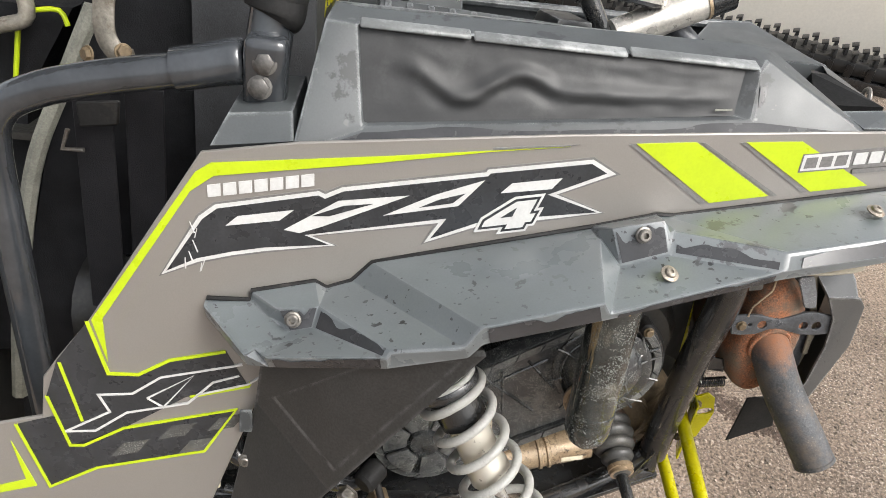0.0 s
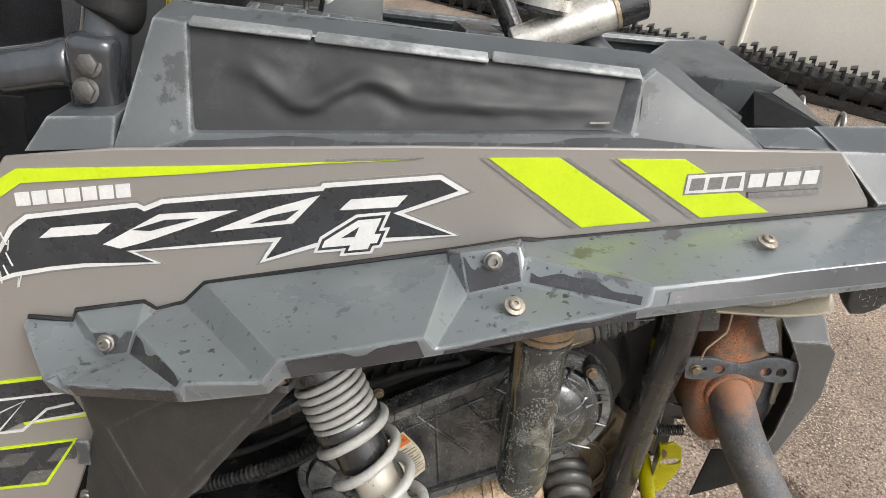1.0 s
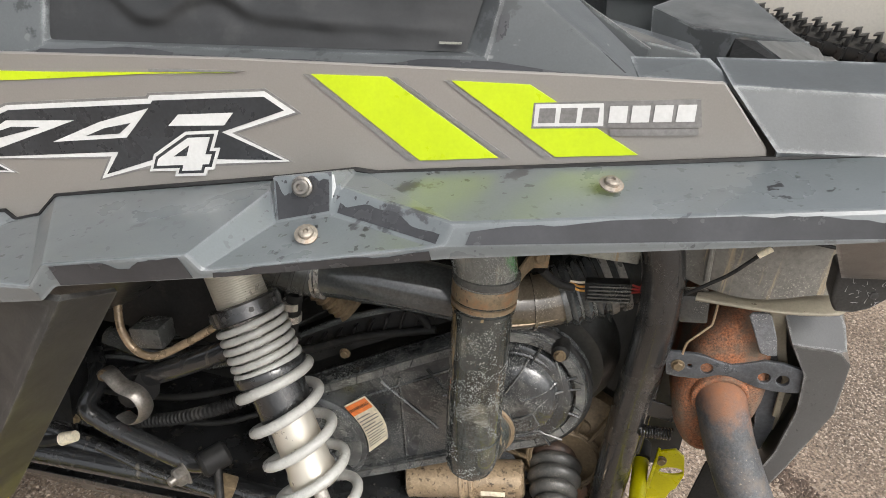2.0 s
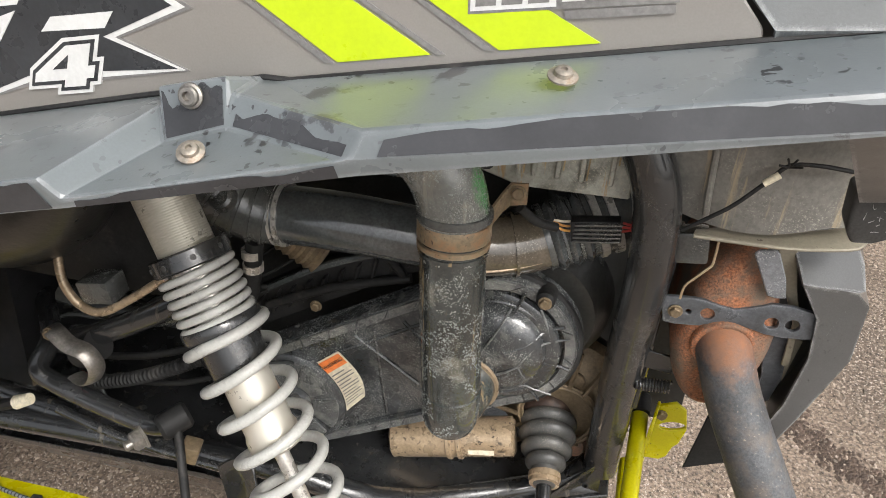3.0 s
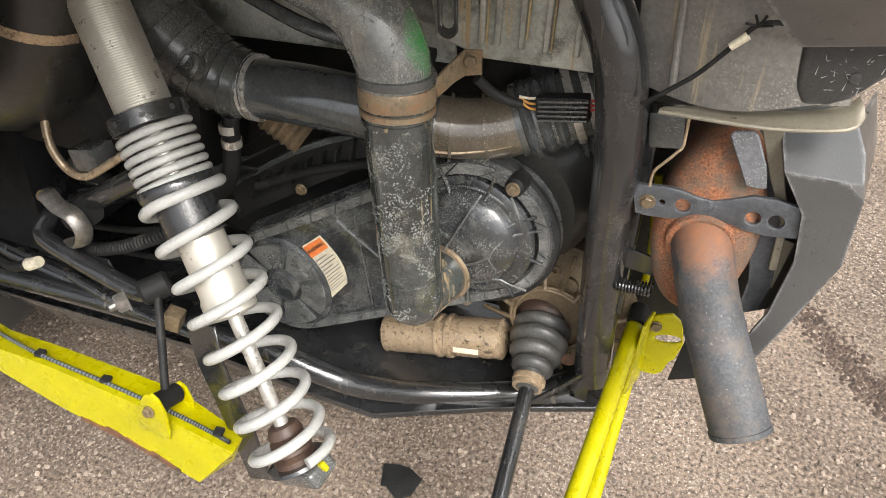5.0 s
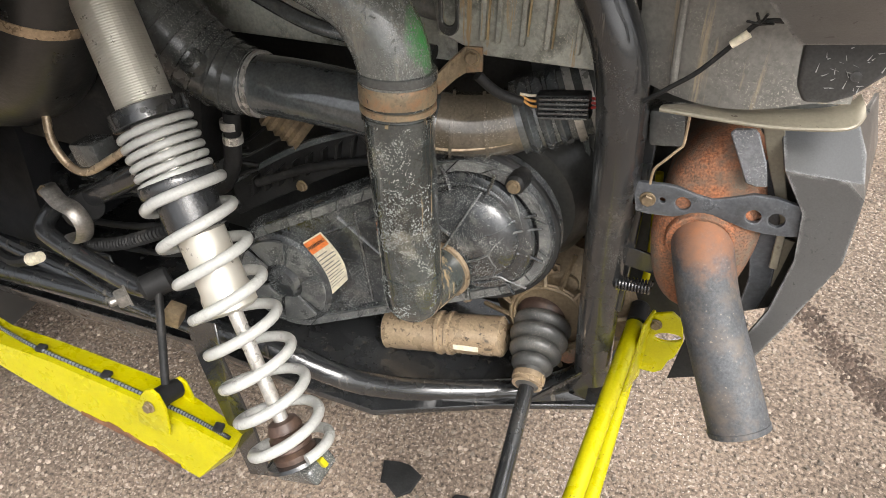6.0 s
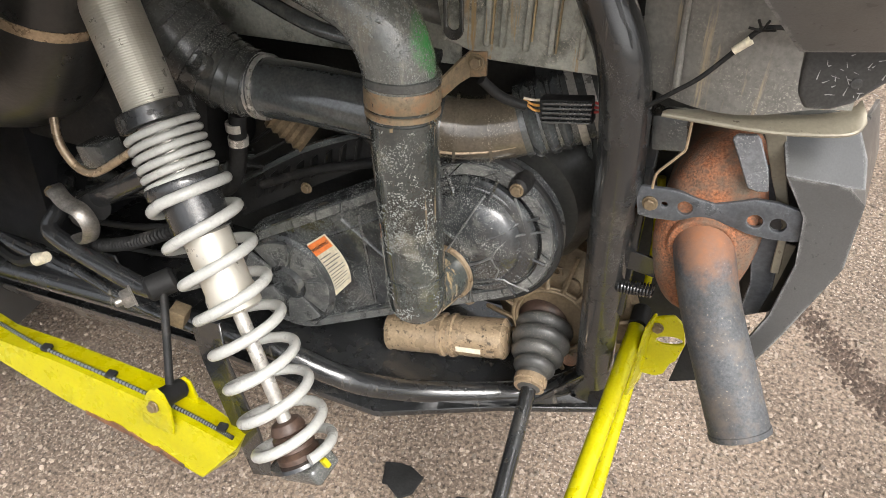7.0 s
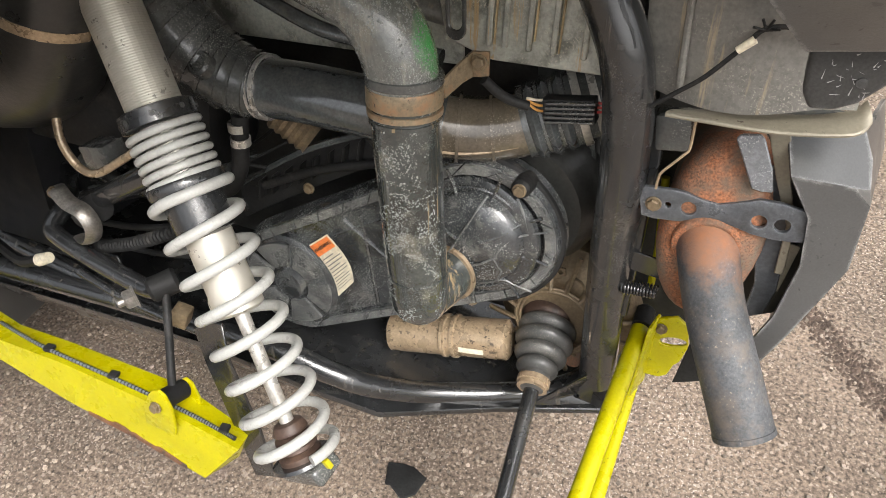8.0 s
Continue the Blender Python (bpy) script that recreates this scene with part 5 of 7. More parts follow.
strap_in = [(0.768, 0.668), (0.770, 0.722), (0.762, 0.76), (0.753, 0.80), (0.740, 0.85), (0.735, 0.87)]
part("exhaust_strap", slab([(x, 0.998, z) for x, z in strap_out + strap_in], (0, 0.004, 0), edge=0.001), M["grey_steel"], muffler, "dark curved steel strap")
part("strap_plate", slab([(0.706, 0.960, 0.922), (0.710, 0.960, 0.928), (0.729, 0.960, 0.931), (0.734, 0.960, 0.926), (0.749, 0.960, 0.894), (0.756, 0.960, 0.868), (0.745, 0.960, 0.866), (0.734, 0.960, 0.868)], (0, 0.004, 0), edge=0.0015), M["plate_steel"], muffler, "dusty grey-blue steel strap plate")
part("pale_liner", slab([(0.735, 0.988, 0.926), (0.757, 0.988, 0.928), (0.774, 0.988, 0.865), (0.791, 0.988, 0.818), (0.796, 0.988, 0.75), (0.786, 0.988, 0.75), (0.782, 0.988, 0.816), (0.758, 0.988, 0.868)], (0, 0.004, 0), edge=0.001), M["shield"], utv, "pale steel liner beside the muffler")
bm = facets(bmesh.new(), {"a": (0.755, 1.0, 0.925), "b": (0.828, 1.02, 0.930), "c": (0.848, 0.99, 0.878), "d": (0.767, 0.955, 0.894), "e": (0.828, 0.957, 0.893), "f": (0.849, 0.968, 0.870), "g": (0.853, 0.968, 0.790), "m": (0.819, 0.965, 0.682), "h": (0.801, 0.963, 0.634), "i": (0.781, 0.965, 0.651), "j": (0.798, 0.966, 0.705), "k": (0.806, 0.966, 0.781), "l": (0.797, 0.962, 0.845), "b2": (0.852, 1.12, 0.93), "c2": (0.868, 1.11, 0.876), "g2": (0.868, 1.11, 0.79), "h2": (0.815, 1.10, 0.636), "b3": (0.842, 1.005, 0.905)},
            ["a b b3 c e d", "e c f", "d e f g m h i j k l", "b b2 c2 c b3", "c c2 g2 g f", "g g2 h2 h m"])
bevel(bm, 0.005, 3, 12)
part("tail_guard", thicken(bm, 0.004), M["panel_low"], utv, "folded dark grey rear guard plate", 13)
bm = bmesh.new()
front = smooth_path([(0.632, 0.945, 0.942), (0.673, 0.945, 0.942), (0.717, 0.950, 0.940), (0.754, 0.955, 0.940), (0.809, 0.962, 0.947), (0.822, 0.980, 0.955)], 4)
back = smooth_path([(0.640, 0.978, 0.931), (0.668, 0.980, 0.937), (0.724, 0.982, 0.942), (0.772, 0.986, 0.948), (0.805, 0.992, 0.957), (0.817, 0.995, 0.970)], 4)
rows = [[bm.verts.new(V(p).lerp(V(q), k / 4) + V((0, 0, 0.002 * math.sin(math.pi * k / 4)))) for k in range(5)] for p, q in zip(front, back)]
for a, b in zip(rows, rows[1:]):
    for k in range(4):
        bm.faces.new((a[k], b[k], b[k + 1], a[k + 1]))
shield = part("heat_shield", thicken(bm, 0.003), M["shield"], utv, "beige curved heat shield")
part("shield_lip", tube(front, 0.0028, 8, 1), M["shield"], shield, "rolled shield edge")
part("black_flap", slab([(0.722, 1.000, 0.632), (0.778, 1.000, 0.640), (0.795, 1.000, 0.565), (0.709, 1.000, 0.522)], (0, 0.004, 0), edge=0.001), M["rubber"], utv, "small dark flap below the muffler")

# ---- yellow suspension ----
part("radius_rod", tube([(0.646, 1.095, 0.525), (0.636, 0.92, 0.47), (0.618, 0.60, 0.37), (0.61, 0.45, 0.32)], 0.0135, 14, 1), M["yellow"], utv, "yellow radius rod")
part("radius_rod", tube([(0.648, 1.13, 0.382), (0.645, 0.90, 0.316), (0.638, 0.55, 0.215)], 0.0135, 14, 1), M["yellow"], utv, "yellow radius rod")
rod_bracket = part("rod_bracket", slab([(0.668, 1.085, 0.560), (0.695, 1.085, 0.572), (0.712, 1.085, 0.560), (0.720, 1.085, 0.520), (0.713, 1.085, 0.487), (0.706, 1.085, 0.478), (0.700, 1.085, 0.455), (0.690, 1.085, 0.446), (0.662, 1.085, 0.444)], (0, 0.006, 0), [[V((0.697 + 0.020 * math.cos(a), 1.085, 0.523 + 0.0085 * math.sin(a) + 0.004 * math.cos(a))) for a in (k * math.pi / 8 for k in range(16))]], edge=0.0012), M["yellow"], utv, "yellow rod bracket with a slot")
part("flange", slab([(0.659, 1.052, 0.565), (0.667, 1.092, 0.565), (0.664, 1.092, 0.425), (0.650, 1.052, 0.418)], (0.005, 0, 0), edge=0.0012), M["yellow"], rod_bracket, "yellow bracket flange")
part("rod_joint", lathe([(0, 0.0145), (0.03, 0.0145), (0.034, 0.011)], (0.6465, 1.095, 0.530), (0.02, 0.93, 0.33), 16), M["rubber"], rod_bracket, "black rod end joint")
for z, x in ((0.545, 0.676), (0.455, 0.655)):
    shared("bolt", B_HEX_S, rod_bracket, facing((x, 1.083, z), (0, -1, 0)), "bracket bolt")
bm = bmesh.new()
ring_loft(bm, [[(-0.52, 0.73, 0.46), (-0.52, 0.79, 0.455), (-0.52, 0.79, 0.40), (-0.52, 0.73, 0.39)],
               [(-0.290, 0.702, 0.478), (-0.31, 0.752, 0.462), (-0.31, 0.752, 0.42), (-0.300, 0.697, 0.431)],
               [(-0.155, 0.700, 0.484), (-0.19, 0.750, 0.470), (-0.19, 0.750, 0.40), (-0.165, 0.695, 0.397)],
               [(0.030, 0.700, 0.471), (0.04, 0.750, 0.468), (0.04, 0.750, 0.37), (-0.018, 0.695, 0.372)],
               [(0.172, 0.700, 0.445), (0.155, 0.745, 0.425), (0.12, 0.745, 0.35), (0.093, 0.695, 0.343)]])
bevel(bm, 0.003, 2, 30)
arm = part("trailing_arm", bm, M["yellow"], utv, "bright yellow trailing arm with worn lower edge")

rnd = random.Random(4)
pts = [(-0.125 + i * 0.0093, 0.0) for i in range(21)]
low = [(x, 0.6935, 0.3885 - 0.27 * max(0, x + 0.03) - 0.13 * min(0, x + 0.03) - 0.0145) for x, _ in pts]
top = [(p[0], 0.694, p[2] + 0.004 + 0.004 + 0.010 * rnd.random() ** 1.5 * math.sin(math.pi * (i + 0.5) / 21)) for i, p in enumerate(low)]
part("worn_edge", slab(low + top[::-1], (0, 0.004, 0)), M["edge_rust"], arm, "ragged rusty lower edge")
part("brake_line", tube([(-0.33, 0.735, 0.474), (-0.2, 0.712, 0.4885), (-0.05, 0.71, 0.4815), (0.08, 0.71, 0.468), (0.16, 0.71, 0.451)], 0.0031, 8, 5), M["plate_steel"], arm, "pale braided brake line along the arm")
braid = bmesh.new()
line = smooth_path([(-0.33, 0.735, 0.474), (-0.2, 0.712, 0.4885), (-0.05, 0.71, 0.4815), (0.08, 0.71, 0.468), (0.16, 0.71, 0.451)], 22)
for p, q in zip(line, line[1:]):
    lathe([(-0.0012, 0.0029), (-0.0009, 0.0033), (0.0009, 0.0033), (0.0012, 0.0029)], V(p).lerp(V(q), 0.5), V(q) - V(p), 8, braid)
part("line_braid", braid, M["rubber"], arm, "dark dashes of the brake line sleeve")
for x in (-0.19, -0.06, 0.14):
    part("line_clip", block((x, 0.714, 0.4885 - max(0, x + 0.1) * 0.12), (0.014, 0.014, 0.007), (0, 6, 12), 0.002), M["rubber"], arm, "black line clip")
for y, ear in ((0.687, [(0.014, 0.440), (0.021, 0.478), (0.040, 0.512), (0.050, 0.524), (0.061, 0.528), (0.071, 0.520), (0.077, 0.495), (0.073, 0.455), (0.068, 0.436)]), (0.738, [(0.046, 0.42), (0.040, 0.475), (0.047, 0.494), (0.058, 0.503), (0.069, 0.497), (0.076, 0.468), (0.070, 0.42)])):
    part("link_ear", slab([(x, y, z) for x, z in ear], (0, 0.005, 0), edge=0.0015, seg=2), M["yellow"], arm, "yellow rounded link ear")
part("link_bush", lathe([(0, 0.015), (0.042, 0.015)], (0.055, 0.693, 0.500), (0.03, 1, -0.35), 18), M["rubber"], arm, "black rubber link bush")
shared("bolt", B_HEX_S, arm, facing((0.050, 0.685, 0.492), (0, -1, 0.2)), "link bolt")

# ---- sway bar and its link ----
sway = part("sway_bar", tube([(-0.30, 0.93, 0.69), (-0.222, 0.85, 0.675), (-0.212, 0.805, 0.655), (-0.188, 0.80, 0.638), (-0.12, 0.80, 0.613), (-0.045, 0.80, 0.594), (-0.01, 0.80, 0.603)], 0.0145, 12, 5), M["black_metal"], utv, "black bent sway bar")
part("cross_bar", tube([(-0.20, 0.86, 0.675), (-0.12, 0.83, 0.715), (0.0, 0.83, 0.785), (0.06, 0.85, 0.82)], 0.0165, 12, 4), M["black_metal"], sway, "black torsion bar")
part("bar_eye", lathe([(-0.022, 0.015), (-0.017, 0.0195), (0.017, 0.0195), (0.022, 0.015)], (0.002, 0.795, 0.618), (0.6, 0.75, 0.2), 18), M["rubber"], sway, "black bar end bush")
part("link_nut", lathe([(0, 0.019), (0.003, 0.019), (0.0032, 0.0155), (0.015, 0.0155), (0.018, 0.012), (0.018, 0.0085)], (-0.030, 0.770, 0.605), (-0.5, -0.8, -0.1), 6), M["steel"], sway, "plated link nut")
part("bolt_stub", lathe([(0, 0.007), (0.026, 0.007), (0.028, 0.005)], (-0.030, 0.770, 0.605), (-0.5, -0.8, -0.1), 10), M["steel"], sway, "bolt thread")
part("nut_block", block((0.015, 0.80, 0.56), (0.026, 0.026, 0.03), (0, 20, 15), 0.003), M["cast"], sway, "pale brown nut block")
part("sway_link", tube([(0.010, 0.79, 0.618), (0.032, 0.753, 0.558), (0.054, 0.716, 0.498)], 0.0062, 10, 3), M["rubber"], utv, "thin black sway bar link")
part("bar_strap", tube([(-0.165, 0.80, 0.738), (-0.148, 0.79, 0.742), (-0.128, 0.785, 0.73), (-0.104, 0.785, 0.722), (-0.093, 0.785, 0.70), (-0.102, 0.785, 0.676), (-0.122, 0.79, 0.662), (-0.146, 0.80, 0.66)], 0.0125, 8, 5, squash=0.3, up=(0, 1, 0)), M["steel"], utv, "grey steel strap round the bar bush")
part("strap_bush", lathe([(-0.02, 0.022), (0.02, 0.022)], (-0.125, 0.815, 0.70), (0.5, 0.0, 0.35), 16), M["rubber"], utv, "black strap bush")
shared("bolt", B_HEX_S, utv, facing((-0.158, 0.79, 0.737), (0, -1, 0.2)), "strap bolt")
part("red_cap", lathe([(0, 0.006), (0.014, 0.005)], (-0.146, 0.81, 0.652), (0.8, -0.4, 0.2), 10), M["wire_r"], utv, "small red plug")
part("white_plug", lathe([(0, 0.011), (0.026, 0.009)], (-0.262, 0.795, 0.583), (0.9, 0.1, 0.4), 10), M["paper"], utv, "pale plastic plug")
part("plug_lead", tube([(-0.262, 0.796, 0.583), (-0.32, 0.80, 0.56), (-0.42, 0.83, 0.55)], 0.009, 8, 4), M["rubber"], utv, "black taped lead")

# corrugated wiring loom and hoses
loom_path = smooth_path([(-0.24, 0.83, 0.60), (-0.18, 0.83, 0.612), (-0.08, 0.83, 0.645), (0.03, 0.84, 0.700), (0.09, 0.90, 0.72)], 8)
loom = part("wiring_loom", tube(loom_path, 0.0085, 10, 1), M["rubber"], utv, "black corrugated wiring loom")
bm = bmesh.new()
for a, b in zip(loom_path, loom_path[1:]):
    for k in (0.0, 0.5):
        p = V(a).lerp(V(b), k)
        lathe([(-0.0018, 0.0085), (0, 0.011), (0.0018, 0.0085)], p, V(b) - V(a), 10, bm, cap=False)
tagged(part("loom_rib", bm, M["rubber"], loom), kind="stuff")
part("coolant_hose", tube([(0.075, 0.935, 0.84), (0.07, 0.932, 0.80), (0.062, 0.93, 0.755), (0.035, 0.93, 0.715), (-0.02, 0.94, 0.70)], 0.0125, 12, 5), M["rubber"], utv, "black hose below the intake hose")
for z in (0.822, 0.800):
    part("worm_clamp", lathe([(-0.006, 0.012), (-0.006, 0.0145), (0.006, 0.0145), (0.006, 0.012)], (0.07, 0.933, z), (0.05, 0, 1), 18), M["alloy"], utv, "steel worm clamp")
part("brown_bellows", lathe(sum([[(i * 0.012, 0.030), (i * 0.012 + 0.006, 0.034)] for i in range(6)], []), (0.085, 1.01, 0.822), (0.62, 0.15, -0.5), 20), M["cast"], utv, "brownish ribbed bellows")
for pts, r, key, lab in (
    ([(-0.04, 0.86, 1.0), (-0.02, 0.85, 0.93), (0.02, 0.86, 0.90)], 0.005, "tan", "thin tan hose"),
    ([(-0.14, 0.82, 0.85), (-0.134, 0.81, 0.812), (-0.117, 0.81, 0.779), (-0.085, 0.81, 0.774), (-0.04, 0.82, 0.80), (0.01, 0.84, 0.835)], 0.006, "tan", "thin tan hose"),
    ([(-0.25, 0.92, 0.70), (-0.1, 0.91, 0.695), (0.05, 0.93, 0.745)], 0.018, "dusty", "black hose beside the linkage"),
    ([(-0.45, 0.90, 0.60), (-0.25, 0.90, 0.60), (-0.1, 0.91, 0.62), (0.02, 0.95, 0.66)], 0.006, "rubber", "black cable"),
    ([(-0.2, 0.90, 0.56), (-0.05, 0.90, 0.585), (0.06, 0.95, 0.62)], 0.005, "rubber", "black cable"),
    ([(0.06, 0.98, 0.70), (0.16, 0.99, 0.745), (0.28, 1.0, 0.78)], 0.007, "rubber", "black cable over the clutch cover"),
    ([(0.18, 0.98, 0.86), (0.24, 0.99, 0.82), (0.27, 1.0, 0.78)], 0.006, "rubber", "black breather hose"),
    ([(0.10, 0.97, 1.0), (0.2, 0.97, 0.965), (0.30, 0.98, 0.955), (0.36, 0.98, 0.95)], 0.010, "gloss", "black hose behind the duct"),
    ([(0.12, 0.99, 1.02), (0.22, 0.98, 1.0), (0.31, 0.98, 0.99)], 0.012, "well_dark", "grey dusty hose behind the duct"),
    ([(0.43, 0.94, 0.948), (0.45, 0.955, 0.925), (0.475, 0.97, 0.912)], 0.006, "rubber", "black sensor lead"),
):
    part("hose", tube(pts, r, 10, 5), M[key], utv, lab)

rnd = random.Random(8)
for i in range(16):
    x0, z0 = rnd.uniform(-0.42, -0.22), rnd.uniform(0.56, 0.74)
    pts = [(x0 + 0.085 * k + rnd.uniform(-0.02, 0.02), 0.97 + 0.035 * math.sin(i + k) + 0.01 * k, z0 + 0.028 * k + rnd.uniform(-0.025, 0.025)) for k in range(5)]
    part("cable", tube(pts, rnd.choice((0.0022, 0.003, 0.0045)), 7, 5), M[rnd.choice(("rubber", "rubber", "gloss"))], utv, "thin black cable in the engine bay")
for x, z, a in ((-0.36, 0.60, 20), (-0.30, 0.555, -15), (-0.20, 0.545, 10), (-0.43, 0.66, 40)):
    brace = part("frame_tab", slab([(x - 0.03, 0.872, z - 0.02), (x + 0.03, 0.868, z - 0.012), (x + 0.024, 0.868, z + 0.022), (x - 0.022, 0.872, z + 0.018)], (0, 0.004, 0), edge=0.001), M["black_metal"], utv, "black frame tab with a bolt")
    shared("bolt", B_HEX_S, brace, facing((x, 0.868, z), (0, -1, 0), a), "brownish hex bolt")

tray = part("finned_tray", slab([(-0.02, 1.012, 0.60), (0.06, 1.010, 0.652), (0.16, 1.006, 0.715), (0.33, 1.000, 0.815), (0.33, 1.000, 0.845), (0.24, 1.004, 0.812), (0.12, 1.008, 0.755), (-0.02, 1.014, 0.66)], (0, 0.05, 0.0), edge=0.004, seg=2), M["rubber"], utv, "black moulded tray above the clutch cover")
for i in range(11):
    x = 0.03 + i * 0.027
    z = 0.672 + (x - 0.03) * 0.575
    part("tray_fin", slab([(x, 0.994, z - 0.014), (x + 0.005, 0.994, z - 0.011), (x + 0.013, 0.992, z + 0.026), (x + 0.008, 0.992, z + 0.023)], (0, 0.02, 0), edge=0.001), M["rubber"], tray)
part("tray_edge", tube([(-0.02, 1.008, 0.665), (0.12, 1.002, 0.760), (0.24, 0.998, 0.817), (0.33, 0.994, 0.850)], 0.0055, 8, 4), M["gloss"], tray, "rounded tray edge")

# plug connector with wires
conn = part("plug_connector", block((0.523, 0.982, 0.912), (0.062, 0.02, 0.03), (0, -9, 0), 0.003), M["rubber"], utv, "black multi-pin plug connector")
for i in range(5):
    part("connector_rib", block((0.525, 0.970, 0.901 + i * 0.0058), (0.058, 0.006, 0.0026), (0, -9, 0), 0.0008), M["dusty"], conn)
for i, key in enumerate(("wire_o", "wire_o", "paper")):
    part("wire", tube([(0.492, 0.982, 0.904 + i * 0.007), (0.482, 0.98, 0.905 + i * 0.006), (0.470, 0.978, 0.914 + i * 0.002)], 0.0016, 6, 4), M[key], conn, "thin bright wire")
for i in range(3):
    part("wire", tube([(0.554, 0.982, 0.914 + i * 0.006), (0.563, 0.981, 0.917 + i * 0.004), (0.572, 0.985, 0.92 + i * 0.002)], 0.0016, 6, 3), M["wire_r"], conn, "thin red wire")

# ---- liners of the wheel well ----
bm = slab([(0.33, 0.995, 1.12), (0.36, 0.99, 0.970), (0.422, 0.985, 0.954), (0.556, 0.985, 0.956), (0.56, 0.99, 1.12)], (0, 0.006, 0), edge=0.002)
ribs = part("well_liner", bm, M["well"], utv, "dusty black ribbed liner panel")
for x in (0.365, 0.418, 0.437, 0.466, 0.495, 0.53):
    part("liner_rib", slab([(x, 0.984, 1.11), (x + 0.007, 0.984, 1.11), (x + 0.004, 0.98, 0.972), (x - 0.003, 0.98, 0.972)], (0, 0.006, 0), edge=0.0015), M["well"], ribs)
for x, z0 in ((0.426, 0.975), (0.474, 0.985), (0.503, 0.975), (0.538, 1.0)):
    part("dust_line", slab([(x + 0.002, 0.9835, 1.10), (x + 0.0045, 0.9835, 1.10), (x, 0.981, z0), (x - 0.0018, 0.981, z0)], (0, 0.003, 0)), M["edge_dust"], ribs, "tan dust line along a rib")
slot = [V((0.378 + 0.013 * math.cos(a), 0.977, 1.005 + (0.018 if math.sin(a) > 0 else -0.018) + 0.013 * math.sin(a))) for a in (k * math.pi / 8 for k in range(16))]
inner = [V((0.378, 0.977, 1.005)) + (p - V((0.378, 0.977, 1.005))) * 0.62 for p in slot]
part("slotted_tab", slab(slot, (0, 0.004, 0), [inner], edge=0.001), M["dusty"], ribs, "slotted mounting tab")
bm = bmesh.new()
cols = []
for i in range(15):
    u = i / 14
    x = 0.600 + 0.205 * u
    bulge = 0.018 * math.sin(math.pi * u)
    zb = 0.962 - 0.014 * math.sin(math.pi * min(1, u * 1.2)) + 0.006 * u
    cols.append([bm.verts.new((x - 0.012 * k / 6, 0.975 - bulge - 0.01 * k / 6, zb + (1.14 - zb) * k / 6)) for k in range(7)])
for a, b in zip(cols, cols[1:]):
    for k in range(6):
        bm.faces.new((a[k], b[k], b[k + 1], a[k + 1]))
well_r = part("well_liner", thicken(bm, 0.004), M["well_dark"], utv, "dusty curved liner panel beside the frame tube")
part("liner_seam", tube([(0.634, 0.955, 1.10), (0.636, 0.953, 1.03), (0.640, 0.951, 0.967)], 0.004, 8, 4), M["well_dark"], well_r)
part("cable", tube([(0.616, 0.932, 0.953), (0.64, 0.932, 0.973), (0.663, 0.932, 0.993), (0.69, 0.932, 1.026), (0.706, 0.932, 1.046), (0.735, 0.932, 1.05), (0.77, 0.94, 1.045)], 0.0025, 8, 5), M["rubber"], utv, "thin black cable")
part("cable_cap", lathe([(0, 0.0038), (0.018, 0.0042)], (0.686, 0.930, 1.023), (0.62, 0, 0.6), 12), M["paper"], utv, "cream cable end cap")
for a in (0.3, 1.2, 2.0, 2.9):
    part("zip_tie", tube([(0.706, 0.93, 1.045), (0.706 + 0.012 * math.cos(a), 0.925, 1.045 + 0.012 * math.sin(a))], 0.0013, 6, 1), M["rubber"], utv, "black cable tie end")
bm = facets(bmesh.new(), {"a": (0.655, 0.65, 1.195), "b": (0.98, 0.68, 1.235), "c": (0.98, 0.81, 1.11), "d": (0.736, 0.800, 1.077), "e": (0.740, 0.835, 1.082), "f": (0.98, 0.85, 1.115), "g": (0.69, 0.80, 1.19)}, ["a b c d", "d c f e", "a d g"])
bevel(bm, 0.003, 1, 10)
part("rear_valance", thicken(bm, 0.004), M["panel_low"], utv, "plain dark grey valance under the tail", 13)
bracket_edge = [(0.739, 1.068), (0.84, 1.082), (0.815, 1.060), (0.799, 1.045), (0.783, 1.027), (0.768, 1.019), (0.750, 1.017), (0.742, 1.030)]
scuffed = part("scratched_bracket", slab([(x, 0.828, z) for x, z in bracket_edge], (0, 0.03, 0.006), edge=0.005, seg=3), M["liner"], utv, "scratched black tail bracket")
rnd = random.Random(19)
for i in range(26):
    x, z, a, h = rnd.uniform(0.752, 0.80), rnd.uniform(1.03, 1.066), rnd.uniform(-0.4, 2.4), rnd.uniform(0.002, 0.008)
    part("scratch", slab([(x, 0.8275, z), (x + 0.0009, 0.8275, z - 0.0005), (x + h * math.cos(a), 0.8275, z + h * math.sin(a))], (0, 0.0012, 0)), M["spring"], scuffed, "pale scratch")
part("bracket_bolt", lathe([(0, 0.0042), (0.0015, 0.0042), (0.002, 0.003)], (0.781, 0.828, 1.045), (0, -1, 0), 14), M["liner"], scuffed, "dark bolt head")
